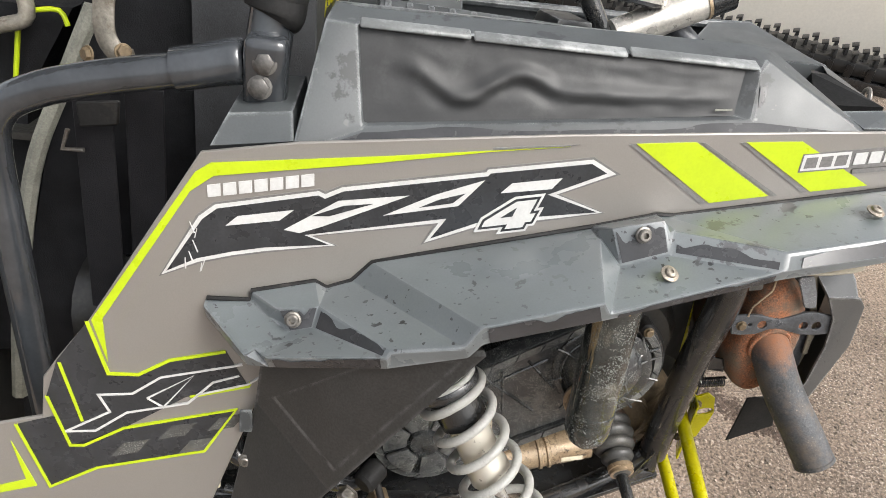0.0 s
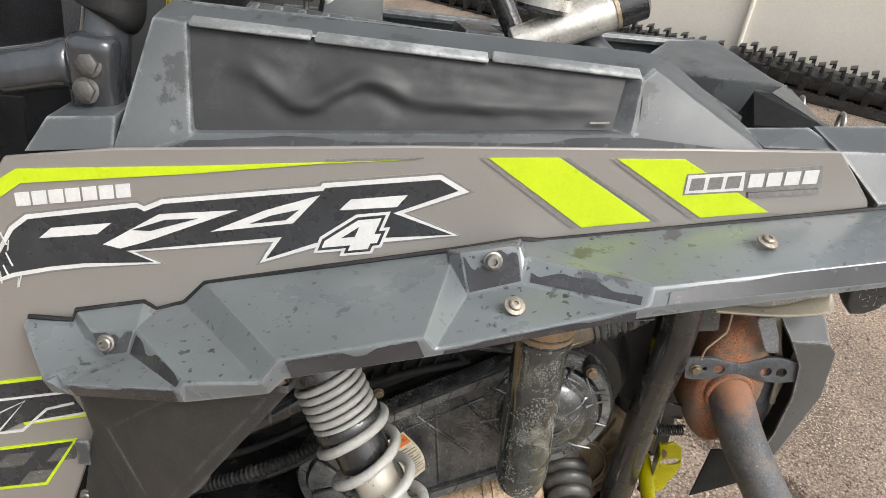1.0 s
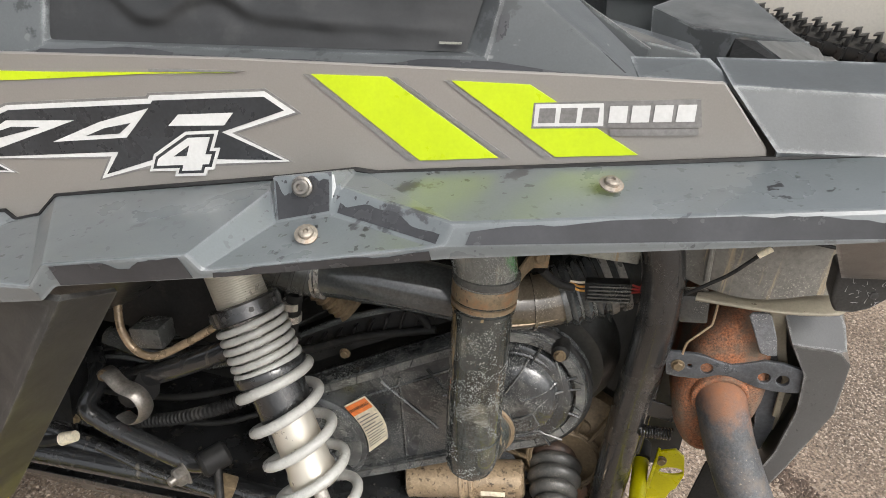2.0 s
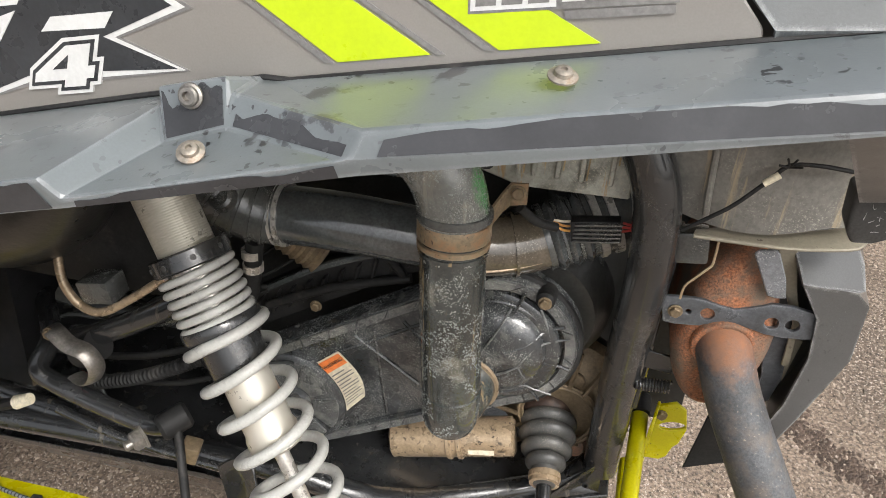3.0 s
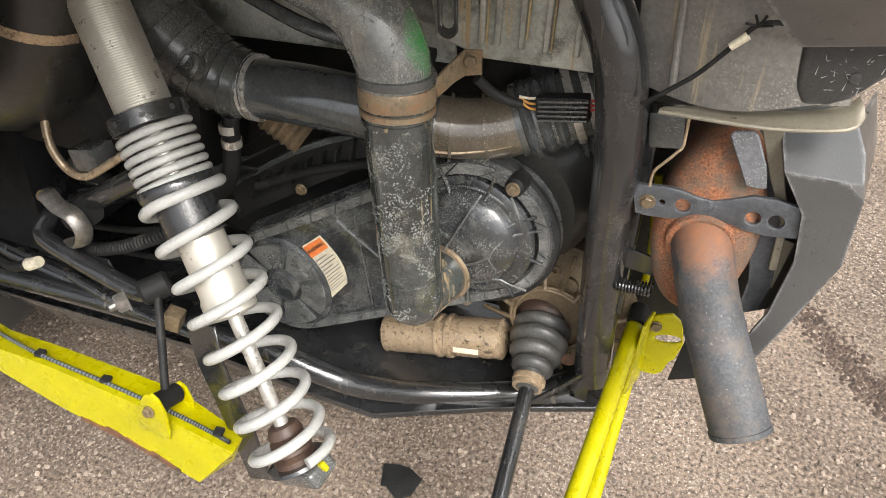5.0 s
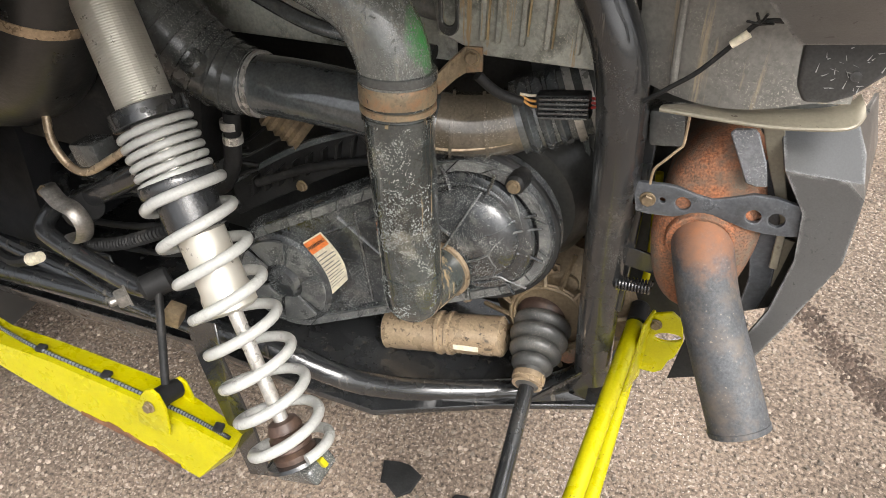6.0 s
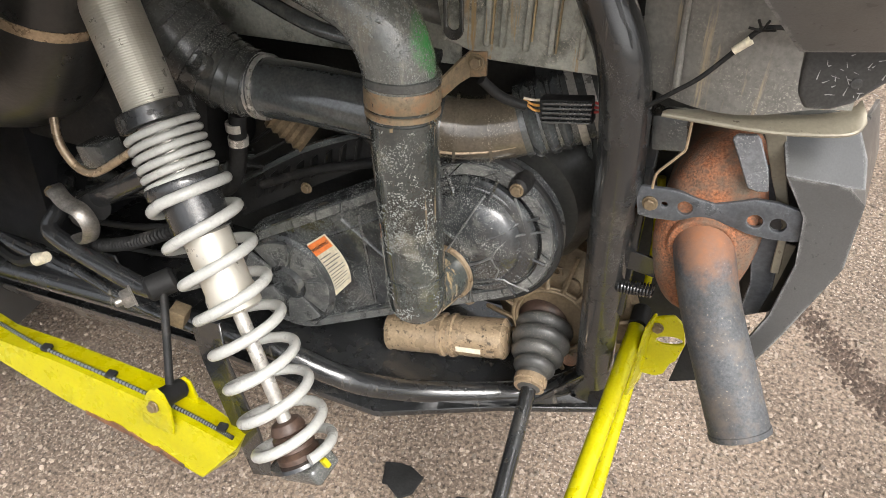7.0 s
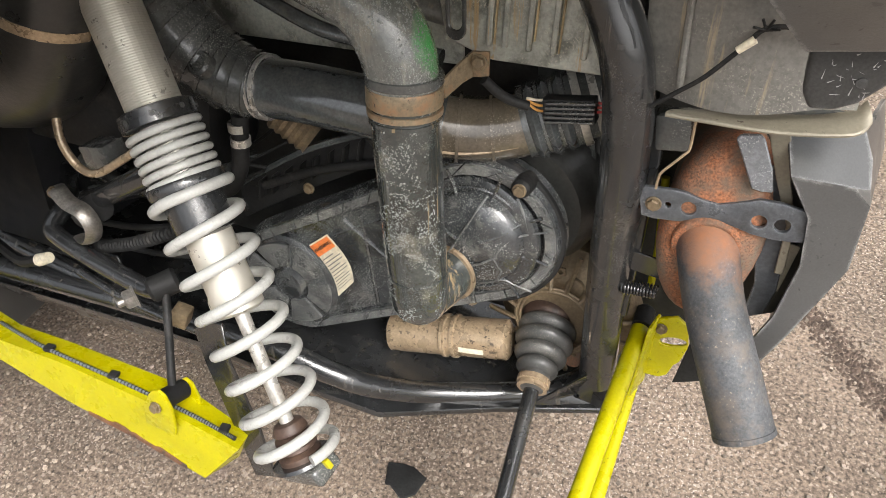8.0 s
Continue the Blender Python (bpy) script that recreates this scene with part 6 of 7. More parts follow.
# engine bay backing and underside of the bed
part("engine_bay", slab([(-0.75, 1.16, 0.44), (0.62, 1.20, 0.40), (0.62, 1.20, 1.10), (-0.75, 1.16, 1.10)], (0, 0.02, 0)), M["bay"], utv, "dark back of the engine bay")
part("bed_underside", slab([(-0.12, 0.63, 1.105), (0.60, 0.66, 1.16), (0.72, 0.86, 1.13), (0.86, 0.96, 1.12), (0.86, 1.60, 1.12), (-0.12, 1.60, 1.105)], (0, 0, 0.012)), M["well"], utv, "dusty underside of the cargo bed")
part("bay_front", slab([(-0.20, 0.66, 1.10), (-0.10, 0.64, 1.10), (-0.10, 1.16, 1.10), (-0.75, 1.16, 1.10), (-0.75, 0.95, 1.10), (-0.24, 0.90, 1.10)], (0, 0, 0.01)), M["bay"], utv, "dark shelf behind the seat")
# black air duct and frame bars at the front of the well
airbox = part("air_duct", tube([(-0.06, 0.84, 1.10, 0.075), (-0.09, 0.83, 1.02, 0.078), (-0.12, 0.83, 0.965, 0.076), (-0.17, 0.845, 0.915, 0.084), (-0.26, 0.86, 0.885, 0.09), (-0.40, 0.88, 0.87, 0.09)], 0.07, 22, 5), M["duct_black"], utv, "large black air duct")
part("duct_strap", lathe([(-0.007, 0.074), (-0.007, 0.0785), (0.007, 0.0785), (0.007, 0.074)], (-0.098, 0.828, 1.005), (-0.4, 0, -0.8), 28), M["tan"], airbox, "pale strap round the air duct")
part("air_box", block((-0.16, 0.97, 0.83), (0.36, 0.16, 0.17), (0, 8, 10), 0.02), M["rubber"], utv, "black air box behind the shock")
for pts, r in (([(-0.34, 0.90, 0.80), (-0.39, 0.90, 0.60), (-0.41, 0.89, 0.50)], 0.021), ([(-0.46, 0.90, 0.70), (-0.38, 0.90, 0.58), (-0.34, 0.89, 0.48)], 0.018), ([(-0.55, 0.87, 0.545), (-0.3, 0.86, 0.51), (-0.1, 0.85, 0.50)], 0.018), ([(-0.24, 0.84, 0.535), (-0.12, 0.83, 0.515), (0.05, 0.83, 0.50)], 0.008)):
    part("frame_bar", tube(pts, r, 12, 3), M["black_metal"], utv, "black frame bar")
part("small_reservoir", block((-0.12, 0.86, 0.775), (0.05, 0.04, 0.035), (0, -10, 0), 0.004), M["dusty"], utv, "small black plastic box")

# shock guard plate and the lower mount
part("shock_guard", slab([(0.089, 0.75, 0.602), (0.112, 0.755, 0.62), (0.142, 0.75, 0.629), (0.152, 0.74, 0.57), (0.185, 0.735, 0.45), (0.20, 0.73, 0.36), (0.155, 0.735, 0.335), (0.128, 0.74, 0.44), (0.100, 0.745, 0.55)], (0, 0.005, 0), edge=0.0015), M["black_metal"], utv, "black guard plate beside the spring")
part("lower_mount", block((0.292, 0.700, 0.474), (0.085, 0.045, 0.028), (10, -30, -10), 0.008, seg=3), M["dusty"], utv, "black lower shock mount")
part("yellow_tab", block((0.331, 0.69, 0.510), (0.009, 0.007, 0.014), (10, -30, -10), 0.0015), M["yellow"], utv, "small yellow tab")
part("bay_plate", slab([(0.44, 1.085, 0.98), (0.60, 1.085, 1.0), (0.60, 1.075, 0.66), (0.52, 1.075, 0.70), (0.47, 1.08, 0.80)], (0, 0.006, 0), edge=0.001), M["dark"], utv, "dark green-black plate behind the frame tube")
part("plate_rib", tube([(0.50, 1.074, 0.95), (0.535, 1.072, 0.84), (0.555, 1.07, 0.72)], 0.005, 6, 2), M["dusty"], utv, "raised rib on the dark plate")
part("intake_boot", tube([(0.455, 1.026, 0.863), (0.485, 1.037, 0.874), (0.53, 1.052, 0.892), (0.58, 1.07, 0.915)], 0.047, 22, 4), M["dusty"], utv, "black ribbed intake boot")
for i in range(3):
    part("boot_rib", lathe([(-0.008, 0.046), (-0.005, 0.050), (0.0, 0.0525), (0.005, 0.050), (0.008, 0.046)], (0.470 + i * 0.0165, 1.031 + i * 0.006, 0.868 + i * 0.0066), (0.9, 0.32, 0.36), 30), M["gloss"], utv, "rib of the intake boot")
for i in range(2):
    part("boot_clamp", lathe([(-0.005, 0.047), (-0.005, 0.0515), (0.005, 0.0515), (0.005, 0.047)], (0.520 + i * 0.018, 1.049 + i * 0.006, 0.889 + i * 0.007), (0.9, 0.32, 0.36), 28), M["alloy"], utv, "steel worm clamp")
part("upper_shroud", slab([(-0.06, 1.06, 0.90), (0.36, 1.05, 0.915), (0.36, 1.04, 1.11), (-0.06, 1.05, 1.11)], (0, 0.006, 0), edge=0.002), M["well"], utv, "grey dusty shroud behind the duct")
part("hose", tube([(0.08, 1.03, 1.035), (0.2, 1.02, 1.015), (0.36, 1.03, 0.985)], 0.016, 12, 4), M["well_dark"], utv, "thick grey hose behind the duct")
# gussets, springs and small fittings by the exhaust
part("gusset", slab([(0.60, 1.035, 0.47), (0.60, 1.03, 0.40), (0.51, 0.99, 0.395)], (0, 0.006, 0.0), [circle((0.576, 1.024, 0.415), (0.1, 1, 0), 0.006, 10)]), M["black_metal"], utv, "black frame gusset")
SP0, SP1 = V((0.615, 1.003, 0.664)), V((0.662, 0.998, 0.673))
pts = []
for i in range(130):
    a = i * 0.55
    p = SP0.lerp(SP1, i / 129)
    pts.append(p + V((0, math.cos(a), math.sin(a))) * 0.0085)
part("exhaust_spring", tube(pts, 0.0017, 6, 1), M["black_metal"], utv, "small dark exhaust spring")
part("exhaust_tab", slab([(0.62, 1.01, 0.72), (0.66, 1.01, 0.715), (0.662, 1.01, 0.685), (0.62, 1.01, 0.69)], (0, 0.004, 0), edge=0.001), M["black_metal"], utv, "dark tab beside the muffler")
part("tail_lamp_box", block((0.641, 0.995, 0.905), (0.040, 0.03, 0.044), (0, -8, 0), 0.006), M["dusty"], utv, "small black box under the heat shield")
part("bronze_wire", tube([(0.664, 0.955, 0.942), (0.663, 0.955, 0.936), (0.6635, 0.955, 0.905), (0.660, 0.955, 0.897), (0.646, 0.955, 0.878), (0.638, 0.955, 0.866), (0.637, 0.956, 0.847)], 0.0017, 6, 2), M["tan"], utv, "thin bronze wire")
part("frame_post", slab([(0.617, 1.005, 0.92), (0.632, 1.005, 0.92), (0.628, 1.02, 0.60), (0.612, 1.02, 0.60)], (0, 0.02, 0), edge=0.002), M["black_metal"], utv, "black frame post behind the tube")
part("yellow_tube", tube([(0.632, 1.15, 0.76), (0.6385, 1.15, 0.69), (0.6425, 1.15, 0.645), (0.6440, 1.15, 0.60), (0.6440, 1.15, 0.562)], 0.006, 10, 3), M["yellow"], utv, "yellow tube behind the muffler")
part("inner_shroud", slab([(0.70, 1.05, 0.93), (0.84, 1.06, 0.93), (0.84, 1.06, 0.66), (0.76, 1.05, 0.62), (0.70, 1.05, 0.66)], (0, 0.006, 0)), M["dark"], utv, "dark shroud behind the muffler")
# dark sheet added to fill the gap between frame and muffler
part("gap_backing", slab([(0.60, 1.165, 0.95), (0.72, 1.165, 0.95), (0.72, 1.165, 0.47), (0.60, 1.165, 0.45)], (0, 0.006, 0), edge=0.001), M["bay"], utv, "added dark backing in the gap between frame and muffler")
part("pale_slat", slab([(0.794, 1.000, 0.787), (0.805, 1.000, 0.785), (0.798, 1.000, 0.717), (0.790, 1.000, 0.721)], (0, 0.003, 0)), M["shield"], utv, "small pale steel slat")

# ---- cargo bed, seen over the box side ----
part("bed_floor", slab([(-0.08, 0.74, 1.17), (0.84, 0.84, 1.17), (0.84, 1.55, 1.17), (-0.08, 1.55, 1.17)], (0, 0, -0.01)), M["plastic"], utv, "grey plastic bed floor")
part("box_inner_wall", slab([(-0.06, 0.722, 1.35), (0.40, 0.735, 1.337), (0.50, 0.735, 1.285), (0.50, 0.735, 1.17), (-0.06, 0.722, 1.17)], (0, 0.006, 0)), M["plastic"], utv, "inner wall of the cargo box")
bm = facets(bmesh.new(), {"a": (0.519, 1.184, 1.265), "b": (0.572, 1.264, 1.279), "c": (0.658, 1.28, 1.282), "d": (0.700, 1.132, 1.256), "e": (0.712, 1.10, 1.252), "m": (0.575, 1.119, 1.253), "a2": (0.53, 1.17, 1.165), "m2": (0.585, 1.09, 1.165), "e2": (0.715, 1.08, 1.165), "c2": (0.80, 1.30, 1.19), "d2": (0.80, 1.11, 1.185), "b2": (0.54, 1.3, 1.165)},
            ["a b c d m", "m d e", "d c c2 d2", "e d d2 e2", "b a a2 b2"])
bevel(bm, 0.006, 2, 12)
part("bed_wall", slab([(0.519, 1.183, 1.2645), (0.575, 1.1185, 1.2525), (0.712, 1.0995, 1.2515), (0.715, 1.08, 1.165), (0.585, 1.09, 1.165), (0.53, 1.165, 1.165)], (0.004, 0.008, 0)), M["plastic"], utv, "grey inner wall of the bed corner")
part("far_box_corner", bm, M["plastic"], utv, "grey plastic bed corner on the far side", 13)
bm = facets(bmesh.new(), {"a": (0.600, 0.950, 1.269), "b": (0.620, 0.945, 1.2695), "c": (0.660, 0.860, 1.250), "d": (0.590, 0.900, 1.237), "d2": (0.592, 0.890, 1.17), "c2": (0.665, 0.855, 1.17), "a2": (0.585, 1.0, 1.17), "e": (0.615, 0.98, 1.268)}, ["a b c d", "d c c2 d2", "a d d2 a2", "a e b"])
bevel(bm, 0.003, 2, 12)
part("latch_block", bm, M["rubber"], utv, "scuffed black tailgate latch block", 13)
bm = facets(bmesh.new(), {"b": (0.622, 0.947, 1.270), "e": (0.707, 1.100, 1.251), "f": (0.732, 1.120, 1.243), "g": (0.707, 0.980, 1.236), "h": (0.671, 0.900, 1.246), "g2": (0.76, 0.96, 1.17), "f2": (0.80, 1.13, 1.17), "h2": (0.68, 0.88, 1.17)}, ["b e f g h", "h g g2 h2", "g f f2 g2"])
bevel(bm, 0.003, 2, 12)
part("latch_cheek", bm, M["plastic"], utv, "grey plastic cheek beside the latch", 13)
bm = facets(bmesh.new(), {"a": (0.42, 1.10, 1.262), "b": (0.56, 0.99, 1.252), "c": (0.57, 0.965, 1.245), "d": (0.46, 0.94, 1.262), "b2": (0.565, 0.985, 1.165), "c2": (0.575, 0.95, 1.165), "d2": (0.46, 0.93, 1.165), "e": (0.40, 1.02, 1.30), "f": (0.455, 0.935, 1.30)}, ["a b c d", "b b2 c2 c", "c c2 d2 d", "a d f e"])
bevel(bm, 0.004, 2, 12)
part("bed_step", bm, M["plastic"], utv, "grey plastic step in the bed", 13)
part("far_rail", tube([(0.0, 1.26, 1.285), (0.443, 1.26, 1.277), (0.66, 1.285, 1.275)], 0.008, 8, 2), M["plastic"], utv, "grey far rail of the bed")
part("far_wall", slab([(-0.08, 1.27, 1.165), (0.66, 1.29, 1.165), (0.66, 1.29, 1.272), (0.44, 1.27, 1.275), (-0.08, 1.27, 1.28)], (0, 0.01, 0)), M["plastic"], utv, "grey far wall of the bed")
RA, RB = V((-0.021, 0.800, 1.336)), V((0.202, 0.800, 1.323))
rail = part("front_rail", slab([RA, RB, RB + V((0, 0.004, -0.05)), RA + V((0, 0.004, -0.05))], (0, 0.03, 0.006), edge=0.004), M["plastic"], utv, "dark ribbed rail inside the bed")
for i in range(9):
    p = RA.lerp(RB, (i + 0.5) / 9)
    part("rail_rib", slab([p + V((-0.004, -0.004, 0.002)), p + V((0.004, -0.004, 0.002)), p + V((0.004, 0.002, -0.05)), p + V((-0.004, 0.002, -0.05))], (0, 0.02, 0.004), edge=0.001), M["plastic"], rail)
part("bed_block", block((0.235, 0.98, 1.285), (0.07, 0.10, 0.06), (0, 4, 12), 0.006, taper=0.75), M["plastic"], utv, "grey moulded block in the bed")
part("bed_block", block((0.05, 1.12, 1.28), (0.10, 0.12, 0.10), (0, 4, 12), 0.006, taper=0.8), M["plastic"], utv, "grey moulded block in the bed")
eye_bm = bmesh.new()
ring = [(0.017 * math.cos(a), 0.0, 0.03 + 0.017 * math.sin(a)) for a in (2 * math.pi * k / 20 for k in range(20))]
tube(ring + ring[:1], 0.0042, 8, 1, bm=eye_bm)
lathe([(-0.01, 0.004), (0.012, 0.004), (0.013, 0.006)], (0, 0, 0), (0, 0, 1), 10, bm=eye_bm)
EYE_BOLT = to_mesh("eye_bolt", eye_bm, M["steel"])
shared("eye_bolt", EYE_BOLT, utv, Matrix.Translation((0.845, 1.300, 1.150)) @ pose(0, 0, 0, 0, 0, 75), "rusty steel eye bolt")
shared("eye_bolt", EYE_BOLT, utv, Matrix.Translation((0.852, 1.170, 1.155)) @ pose(0, 0, 0, 0, 0, 75), "rusty steel eye bolt")
shared("eye_bolt", EYE_BOLT, utv, Matrix.Translation((-0.01, 1.10, 1.30)) @ pose(0, 0, 0, 0, 0, 15), "steel eye bolt")
part("tail_shelf", slab([(0.74, 0.84, 1.165), (0.88, 0.86, 1.165), (0.88, 1.56, 1.165), (0.80, 1.56, 1.165)], (0, 0, -0.03), edge=0.004), M["plastic"], utv, "grey rear edge of the bed")
# piggyback reservoir
res = part("shock_reservoir", lathe([(0, 0.016), (0.003, 0.021), (0.14, 0.021), (0.145, 0.019)], (0.272, 0.862, 1.312), (0.80, 0.05, 0.36), 22), M["alloy"], utv, "alloy piggyback shock reservoir")
part("reservoir_cap", lathe([(0, 0.022), (0.03, 0.022), (0.034, 0.016)], (0.385, 0.869, 1.363), (0.80, 0.05, 0.36), 22), M["black_metal"], res, "black reservoir cap with a gold ring")
part("gold_ring", lathe([(0, 0.0225), (0.004, 0.0225)], (0.380, 0.869, 1.361), (0.80, 0.05, 0.36), 22), M["tan"], res, "gold ring")
part("reservoir_can", lathe([(-0.012, 0.026), (-0.01, 0.031), (0.0, 0.031), (0.002, 0.0285), (0.15, 0.0285)], (0.302, 0.870, 1.364), (0.12, 0.05, 1.0), 26), M["black_metal"], res, "fat black reservoir can")
part("can_band", lathe([(-0.006, 0.030), (-0.006, 0.0325), (0.006, 0.0325), (0.006, 0.030)], (0.302, 0.870, 1.364), (0.12, 0.05, 1.0), 26), M["alloy"], res, "alloy band of the can")
part("bed_strut", tube([(0.335, 0.90, 1.345), (0.36, 0.89, 1.325), (0.395, 0.87, 1.295)], 0.015, 14, 3), M["grey_steel"], utv, "grey strut in the bed")
part("dark_strut", tube([(0.20, 1.0, 1.45), (0.25, 0.99, 1.37), (0.29, 0.98, 1.30)], 0.014, 12, 3), M["black_metal"], utv, "dark strut in the bed")
tag = part("yellow_strap", slab([(-0.071, 0.730, 1.356), (-0.058, 0.730, 1.355), (-0.060, 0.730, 1.331), (-0.073, 0.730, 1.332)], (0, 0.003, 0)), M["yellow"], utv, "yellow strap tag over the box edge")
shared("tag_word", text_mesh("tag_word", "LEFT", 0.011, M["ink"]), tag, Matrix.Translation((-0.066, 0.728, 1.343)) @ pose(0, 0, 0, 90, 0, 0) @ pose(0, 0, 0, 0, 0, 86), "black word LEFT")
part("white_tie", tube([(0.04, 0.80, 1.39), (0.065, 0.80, 1.365), (0.075, 0.80, 1.352)], 0.007, 8, 4, squash=0.4), M["white"], utv, "white strap end")

# ---- cabin behind the quarter panel ----
bm = bmesh.new()
ring_loft(bm, [[(-0.565, 0.86, 0.55), (-0.30, 0.86, 0.55), (-0.30, 1.45, 0.55), (-0.565, 1.45, 0.55)],
               [(-0.515, 0.86, 0.85), (-0.27, 0.86, 0.85), (-0.27, 1.45, 0.85), (-0.515, 1.45, 0.85)],
               [(-0.43, 0.87, 1.15), (-0.22, 0.87, 1.15), (-0.22, 1.45, 1.15), (-0.43, 1.45, 1.15)],
               [(-0.26, 0.90, 1.60), (-0.10, 0.90, 1.60), (-0.10, 1.45, 1.60), (-0.26, 1.45, 1.60)]])
bevel(bm, 0.03, 3, 40)
seat = part("seat_back", bm, M["cloth"], utv, "black cloth rear seat back")
part("seat_piping", tube([(-0.535, 0.845, 0.72), (-0.50, 0.84, 0.90), (-0.45, 0.84, 1.09), (-0.40, 0.845, 1.20), (-0.35, 0.85, 1.30)], 0.011, 8, 5), M["edge"], seat, "pale grey seat edge binding")
for x0, x1, z1, lab in ((-0.345, -0.325, 1.215, "wide black seat belt webbing"), (-0.285, -0.272, 1.22, "black harness strap")):
    w = 0.024
    part("seat_belt", slab([(x0 - w, 0.80, z1), (x0 + w, 0.79, z1 + 0.004), (x1 + w - 0.05, 0.79, 0.68), (x1 - w - 0.05, 0.80, 0.68)], (0, 0.004, 0), edge=0.001), M["strap"], seat, lab)
part("belt_guide", slab([(-0.36, 0.785, 1.205), (-0.31, 0.785, 1.21), (-0.315, 0.785, 1.18), (-0.36, 0.785, 1.175)], (0, 0.006, 0), edge=0.002), M["rubber"], seat, "dark belt label")
part("belt_ring", tube([(-0.375, 0.79, 1.17), (-0.385, 0.79, 1.145), (-0.36, 0.79, 1.145)], 0.003, 8, 1), M["steel"], seat, "steel triangle ring")
part("harness_bracket", tube([(-0.285, 0.775, 1.42), (-0.305, 0.775, 1.34), (-0.312, 0.775, 1.29), (-0.30, 0.775, 1.265), (-0.285, 0.775, 1.262)], 0.0115, 10, 5, squash=0.5), M["worn_steel"], utv, "bare welded steel harness bracket")
shared("bolt", B_HEX_S, utv, facing((-0.328, 0.765, 1.267), (-0.6, -0.8, 0.1)), "bracket bolt")
shared("bolt", B_HEX_S, utv, facing((-0.292, 0.765, 1.272), (0.6, -0.8, 0.1)), "bracket nut")
bm = bmesh.new()
ring_loft(bm, [[(-0.75, 0.98, 0.7), (-0.56, 0.98, 0.7), (-0.56, 1.4, 0.7), (-0.75, 1.4, 0.7)], [(-0.70, 0.97, 1.15), (-0.50, 0.96, 1.15), (-0.50, 1.4, 1.15), (-0.70, 1.4, 1.15)], [(-0.62, 0.97, 1.275), (-0.42, 0.96, 1.275), (-0.42, 1.4, 1.275), (-0.62, 1.4, 1.275)]])
bevel(bm, 0.02, 3, 40)
front_seat = part("front_seat", bm, M["cloth"], utv, "black front seat with lime piping")
part("lime_piping", tube([(-0.512, 0.948, 1.14), (-0.497, 0.945, 1.20), (-0.482, 0.943, 1.262)], 0.0035, 8, 3), M["lime"], front_seat, "lime piping")
part("lime_piping", tube([(-0.46, 0.943, 1.272), (-0.43, 0.943, 1.274), (-0.422, 0.943, 1.255)], 0.0035, 8, 3), M["lime"], front_seat, "lime piping")
part("grab_bar", tube([(-0.60, 0.93, 1.225), (-0.50, 0.93, 1.252), (-0.465, 0.93, 1.268), (-0.47, 0.93, 1.32)], 0.010, 10, 4), M["worn_steel"], utv, "worn metal grab bar")
part("cabin_back", slab([(-0.60, 1.50, 0.5), (0.0, 1.50, 0.5), (0.05, 1.50, 1.75), (-0.6, 1.50, 1.75)], (0, 0.02, 0)), M["dark"], utv, "dark cabin back panel")
part("cabin_side", slab([(-0.25, 0.86, 1.10), (-0.10, 0.88, 1.10), (-0.09, 0.88, 1.75), (-0.22, 0.86, 1.75)], (0, 0.02, 0)), M["mesh_cloth"], utv, "dark mesh behind the cage post")

# ---- water drops on the wet parts ----
def water_drops(targets, x0, x1, z0, z1, n, small, large, seed, parent, level):
    """Small domes of water on the faces that look out of the wheel well, thick in some patches and thin in others."""
    vs, fs = [], []
    for ob in targets:
        k = len(vs)
        vs += [v.co.copy() for v in ob.data.vertices]
        fs += [[k + i for i in p.vertices] for p in ob.data.polygons]
    tree = BVHTree.FromPolygons(vs, fs)
    rnd = random.Random(seed)
    dv, df = [], []
    way = V((-0.12, 0.86, -0.5)).normalized()
    for _ in range(n):
        aim = V((rnd.uniform(x0, x1), 0.9, rnd.uniform(z0, z1)))
        at, normal, _, _ = tree.ray_cast(aim - way * 0.4, way)
        if at is None or noise.noise(at * 34) + 0.5 * noise.noise(at * 90) < level:
            continue
        if normal.dot(way) > 0:
            normal = -normal
        r = small * (large / small) ** (rnd.random() ** 2.0)
        u = normal.orthogonal().normalized()
        w = normal.cross(u)
        turn, k = rnd.uniform(0, 6.28), len(dv)
        for reach, high in ((1.0, -0.05), (0.62, 0.42)):
            dv += [at + (u * math.cos(turn + j * 1.0472) + w * math.sin(turn + j * 1.0472)) * r * reach + normal * r * high for j in range(6)]
        dv.append(at + normal * r * 0.55)
        df += [(k + j, k + (j + 1) % 6, k + 6 + (j + 1) % 6, k + 6 + j) for j in range(6)] + [(k + 6 + j, k + 6 + (j + 1) % 6, k + 12) for j in range(6)]
    me = bpy.data.meshes.new("water")
    me.from_pydata(dv, [], df)
    for p in me.polygons:
        p.use_smooth = True
    me.materials.append(M["water"])
    tagged(hang(new("water", me), parent), "small drops of water", kind="stuff")


water_drops([duct], 0.20, 0.45, 0.90, 1.12, 9000, 0.0004, 0.0015, 31, duct, -0.25)
water_drops([lower, foot], 0.32, 0.42, 0.58, 0.95, 9000, 0.0004, 0.0014, 32, duct, 0.06)
water_drops([cover, disc], 0.0, 0.55, 0.45, 0.83, 9000, 0.0004, 0.0011, 33, cover, 0.1)

# ---- scraps on the ground ----
rnd = random.Random(11)
for cx, cy, r in ((0.213, 1.063, 0.055), (0.385, 1.05, 0.045)):
    poly = [(cx + r * rnd.uniform(0.6, 1.25) * math.cos(a), cy + 0.7 * r * rnd.uniform(0.6, 1.25) * math.sin(a), 0.001) for a in (k * 0.6283 for k in range(10))]
    solo("rubber_scrap", slab(poly, (0, 0, 0.008), edge=0.002), M["rubber"], "torn scrap of black rubber lying on gravel", "scrap", "rubber scraps")

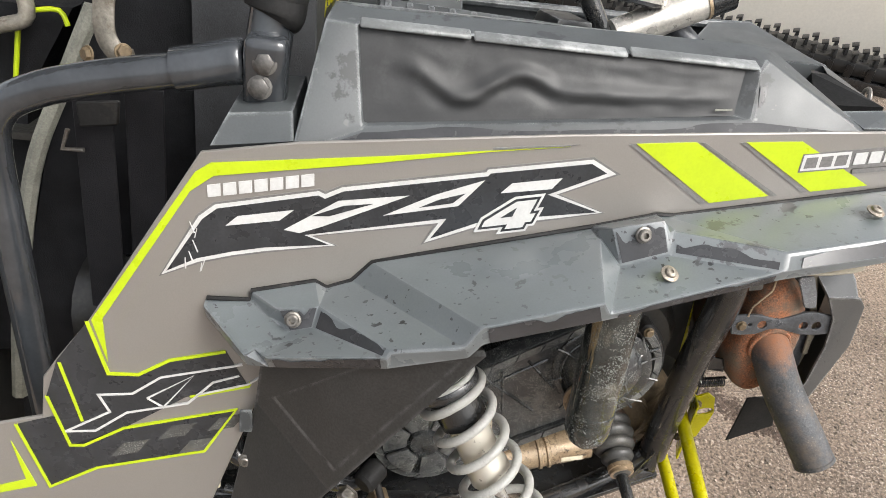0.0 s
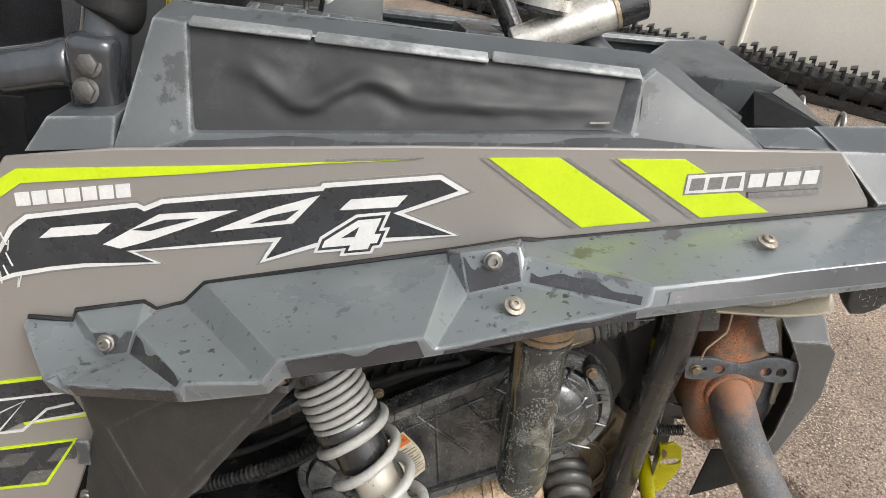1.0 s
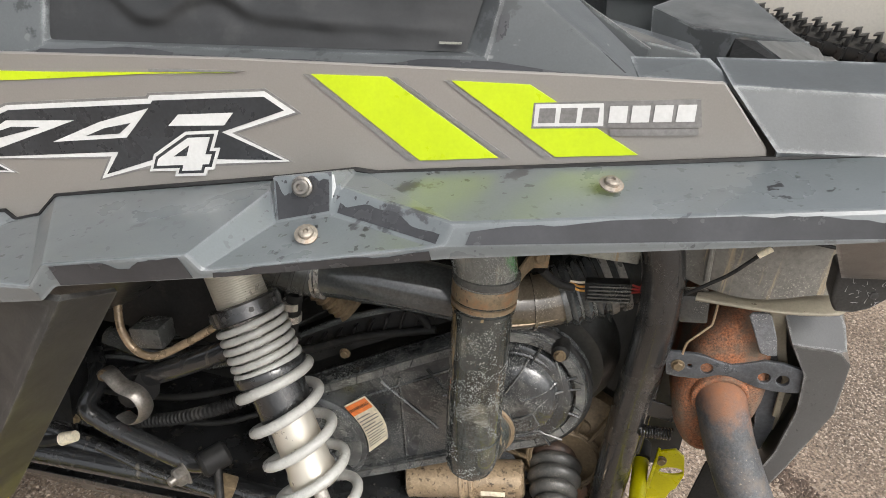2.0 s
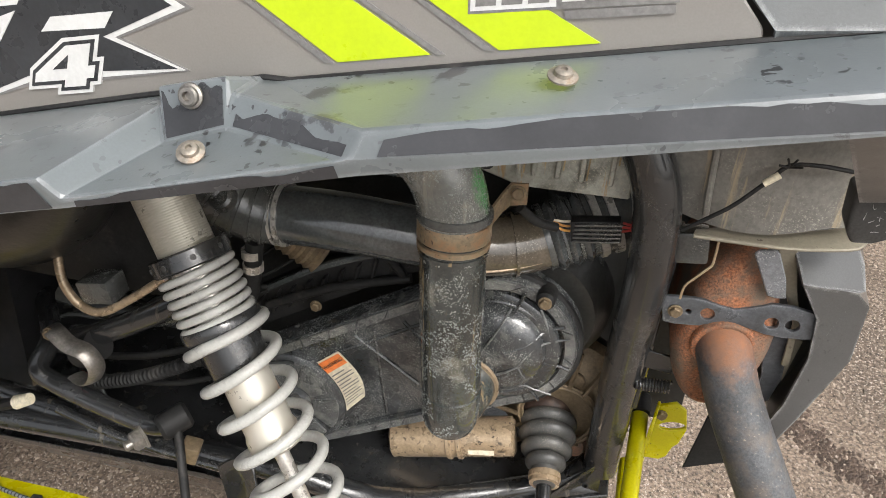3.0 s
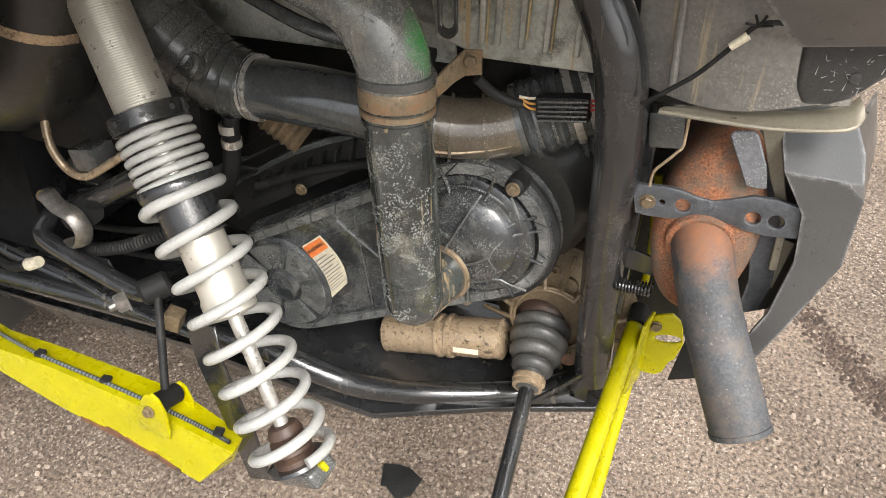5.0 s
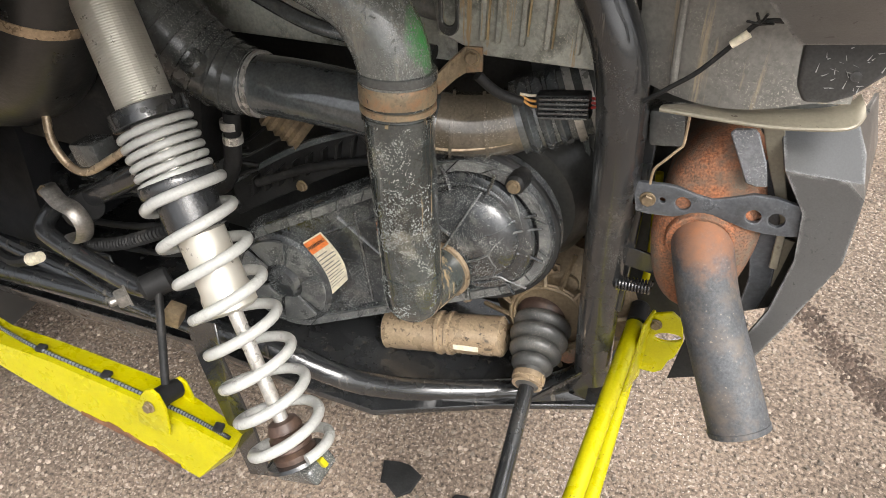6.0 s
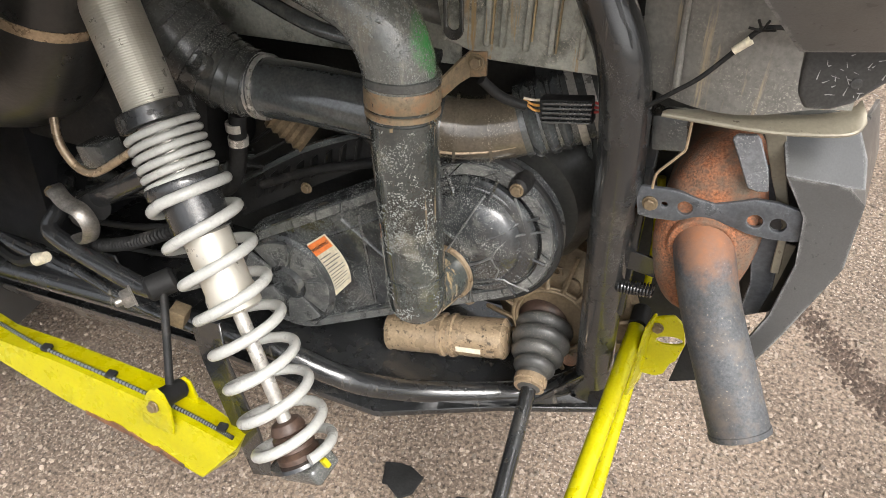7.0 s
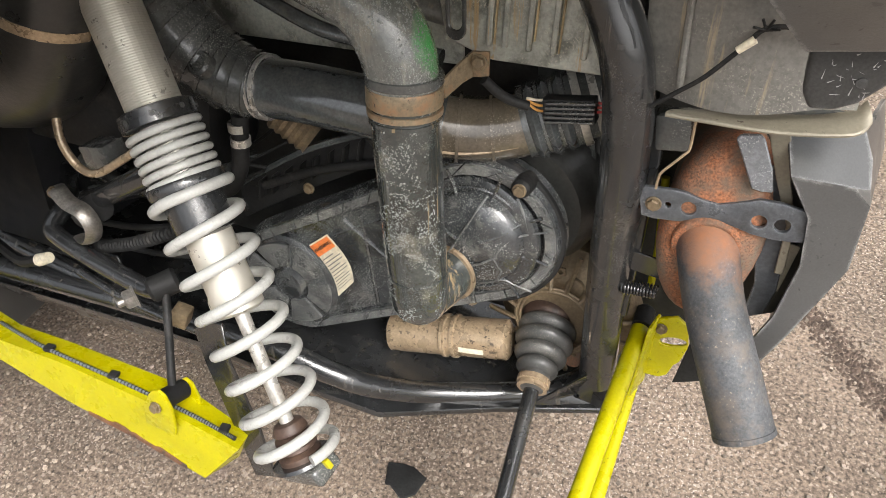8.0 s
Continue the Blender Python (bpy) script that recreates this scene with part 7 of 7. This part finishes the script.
# ---- rubber tracks on rails and the tent wall ----
TD = V((-0.876, 0.482, 0)).normalized()
TN = V((-TD.y, TD.x, 0))
LUG = block((0, 0, 0.022), (0.075, 0.028, 0.05), (0, 0, 0), 0.005, taper=0.75)
block((0, -0.012, 0.048), (0.08, 0.042, 0.009), (18, 0, 0), 0.003, bm=LUG)
LUG_MESH = to_mesh("lug", LUG, M["track"])


def rubber_track(start, length, high):
    m0 = V(start)
    tr = thing("rubber_track", start, "black lugged rubber track lying on a dark rail", "rubber track", "tracks along the tent")
    ang = math.degrees(math.atan2(TD.y, TD.x))
    part("belt", block(m0 + TD * length / 2 + V((0, 0, high + 0.05)), (length, 0.26, 0.10), (0, 0, ang), 0.04), M["track"], tr, "track belt")
    part("rail", block(m0 + TD * length / 2 + TN * 0.1 + V((0, 0, high / 2)), (length, 0.10, high), (0, 0, ang), 0.006), M["black_metal"], tr, "dark rail under the track")
    n = int(length / 0.125)
    for i in range(n):
        for k, off in enumerate((-0.09, 0.0, 0.09)):
            p = m0 + TD * (0.06 + i * 0.125 + (0.06 if k == 1 else 0)) + TN * off + V((0, 0, high + 0.095))
            shared("lug", LUG_MESH, tr, Matrix.Translation(p) @ pose(0, 0, 0, 0, 0, ang + 90))
        p = m0 + TD * (0.06 + i * 0.125) + TN * 0.125 + V((0, 0, high + 0.05))
        shared("lug", LUG_MESH, tr, Matrix.Translation(p) @ Matrix.Rotation(radians(ang), 4, "Z") @ pose(0, 0, 0, -90, 0, 0) @ pose(0, 0, 0, 0, 0, 90))
    return tr


rubber_track((4.05, 3.92, 0.0), 2.22, 0.07)
rubber_track((2.12, 5.02, 0.0), 2.6, 0.015)
bm = bmesh.new()
W0 = V((5.576, 3.43, 0))
rows = []
for i in range(70):
    p = W0 + TD * i * 0.15
    wob = 0.02 * math.sin(i * 0.7) + 0.015 * math.sin(i * 1.9)
    rows.append([bm.verts.new(p - TN * wob * k / 6 + V((0, 0, 0.5 * k))) for k in range(7)])
for a, b in zip(rows, rows[1:]):
    for k in range(6):
        bm.faces.new((a[k], b[k], b[k + 1], a[k + 1]))
tent = solo("tent_wall", thicken(bm, 0.01), M["tent"], "cream tent cloth wall with a sewn seam", "tent", kind="structure")
part("seam", tube([W0 + TD * 3.76 + TN * 0.03 + V((0, 0, z)) for z in (0.0, 1.5, 3.0)], 0.018, 8, 1), M["tent"], tent, "rolled seam")

# dark soil crumbs along a crack in the yard
rnd = random.Random(21)
vs, fs = [], []
for i in range(1500):
    t = rnd.random()
    x = 0.96 + 0.42 * t + rnd.gauss(0, 0.028)
    y = 1.90 - 0.42 * t + rnd.gauss(0, 0.022) + 0.02 * math.sin(t * 9)
    r = rnd.uniform(0.003, 0.010)
    k = len(vs)
    vs += [(x + r * math.cos(a), y + r * math.sin(a), -0.001) for a in (0.3, 1.7, 3.3, 4.9)] + [(x + 0.2 * r, y, r * 0.6)]
    fs += [(k + j, k + (j + 1) % 4, k + 4) for j in range(4)]
me = bpy.data.meshes.new("soil_crumbs")
me.from_pydata(vs, [], fs)
me.materials.append(M["soil"])
tagged(new("soil_crumbs", me), "dark soil crumbs along a crack in the yard", "soil", kind="stuff")

# ---- the plain front body of the vehicle, past the view, on its front wheels; added to shade the ground ----
BACK = TIP.inverted()


def in_world(bm):
    bmesh.ops.transform(bm, matrix=BACK, verts=bm.verts)
    return bm


bm = bmesh.new()
ring_loft(bm, [[(-0.66, 0.74, 0.30), (-0.66, 2.15, 0.30), (-0.66, 2.15, 1.10), (-0.66, 0.74, 1.10)],
               [(-1.9, 0.78, 0.38), (-1.9, 2.15, 0.38), (-1.9, 2.15, 0.95), (-1.9, 0.78, 0.95)],
               [(-2.8, 1.0, 0.55), (-2.8, 2.0, 0.55), (-2.8, 2.0, 0.95), (-2.8, 1.0, 0.95)]])
part("front_body", in_world(bevel(bm, 0.03, 2, 30)), M["liner"], utv, "plain dark unseen front body that shades the ground")
# unseen panel, added overhead to keep sky light off cabin and ground
shade_roof = block((-0.86, 1.36, 1.95), (1.65, 1.30, 0.03), (0, 0, 0), 0.012)
part("unseen_shade_panel", shade_roof, M["liner"], utv, "unseen black panel added over the cabin to shade it")
for y in (0.72, 2.06):
    wheel = part("front_wheel", in_world(lathe([(0, 0.20), (0.0, 0.34), (0.03, 0.37), (0.19, 0.37), (0.22, 0.34), (0.22, 0.20)], (-2.25, y, 0.37), (0, 1, 0), 28)), M["rubber"], utv, "black front wheel")
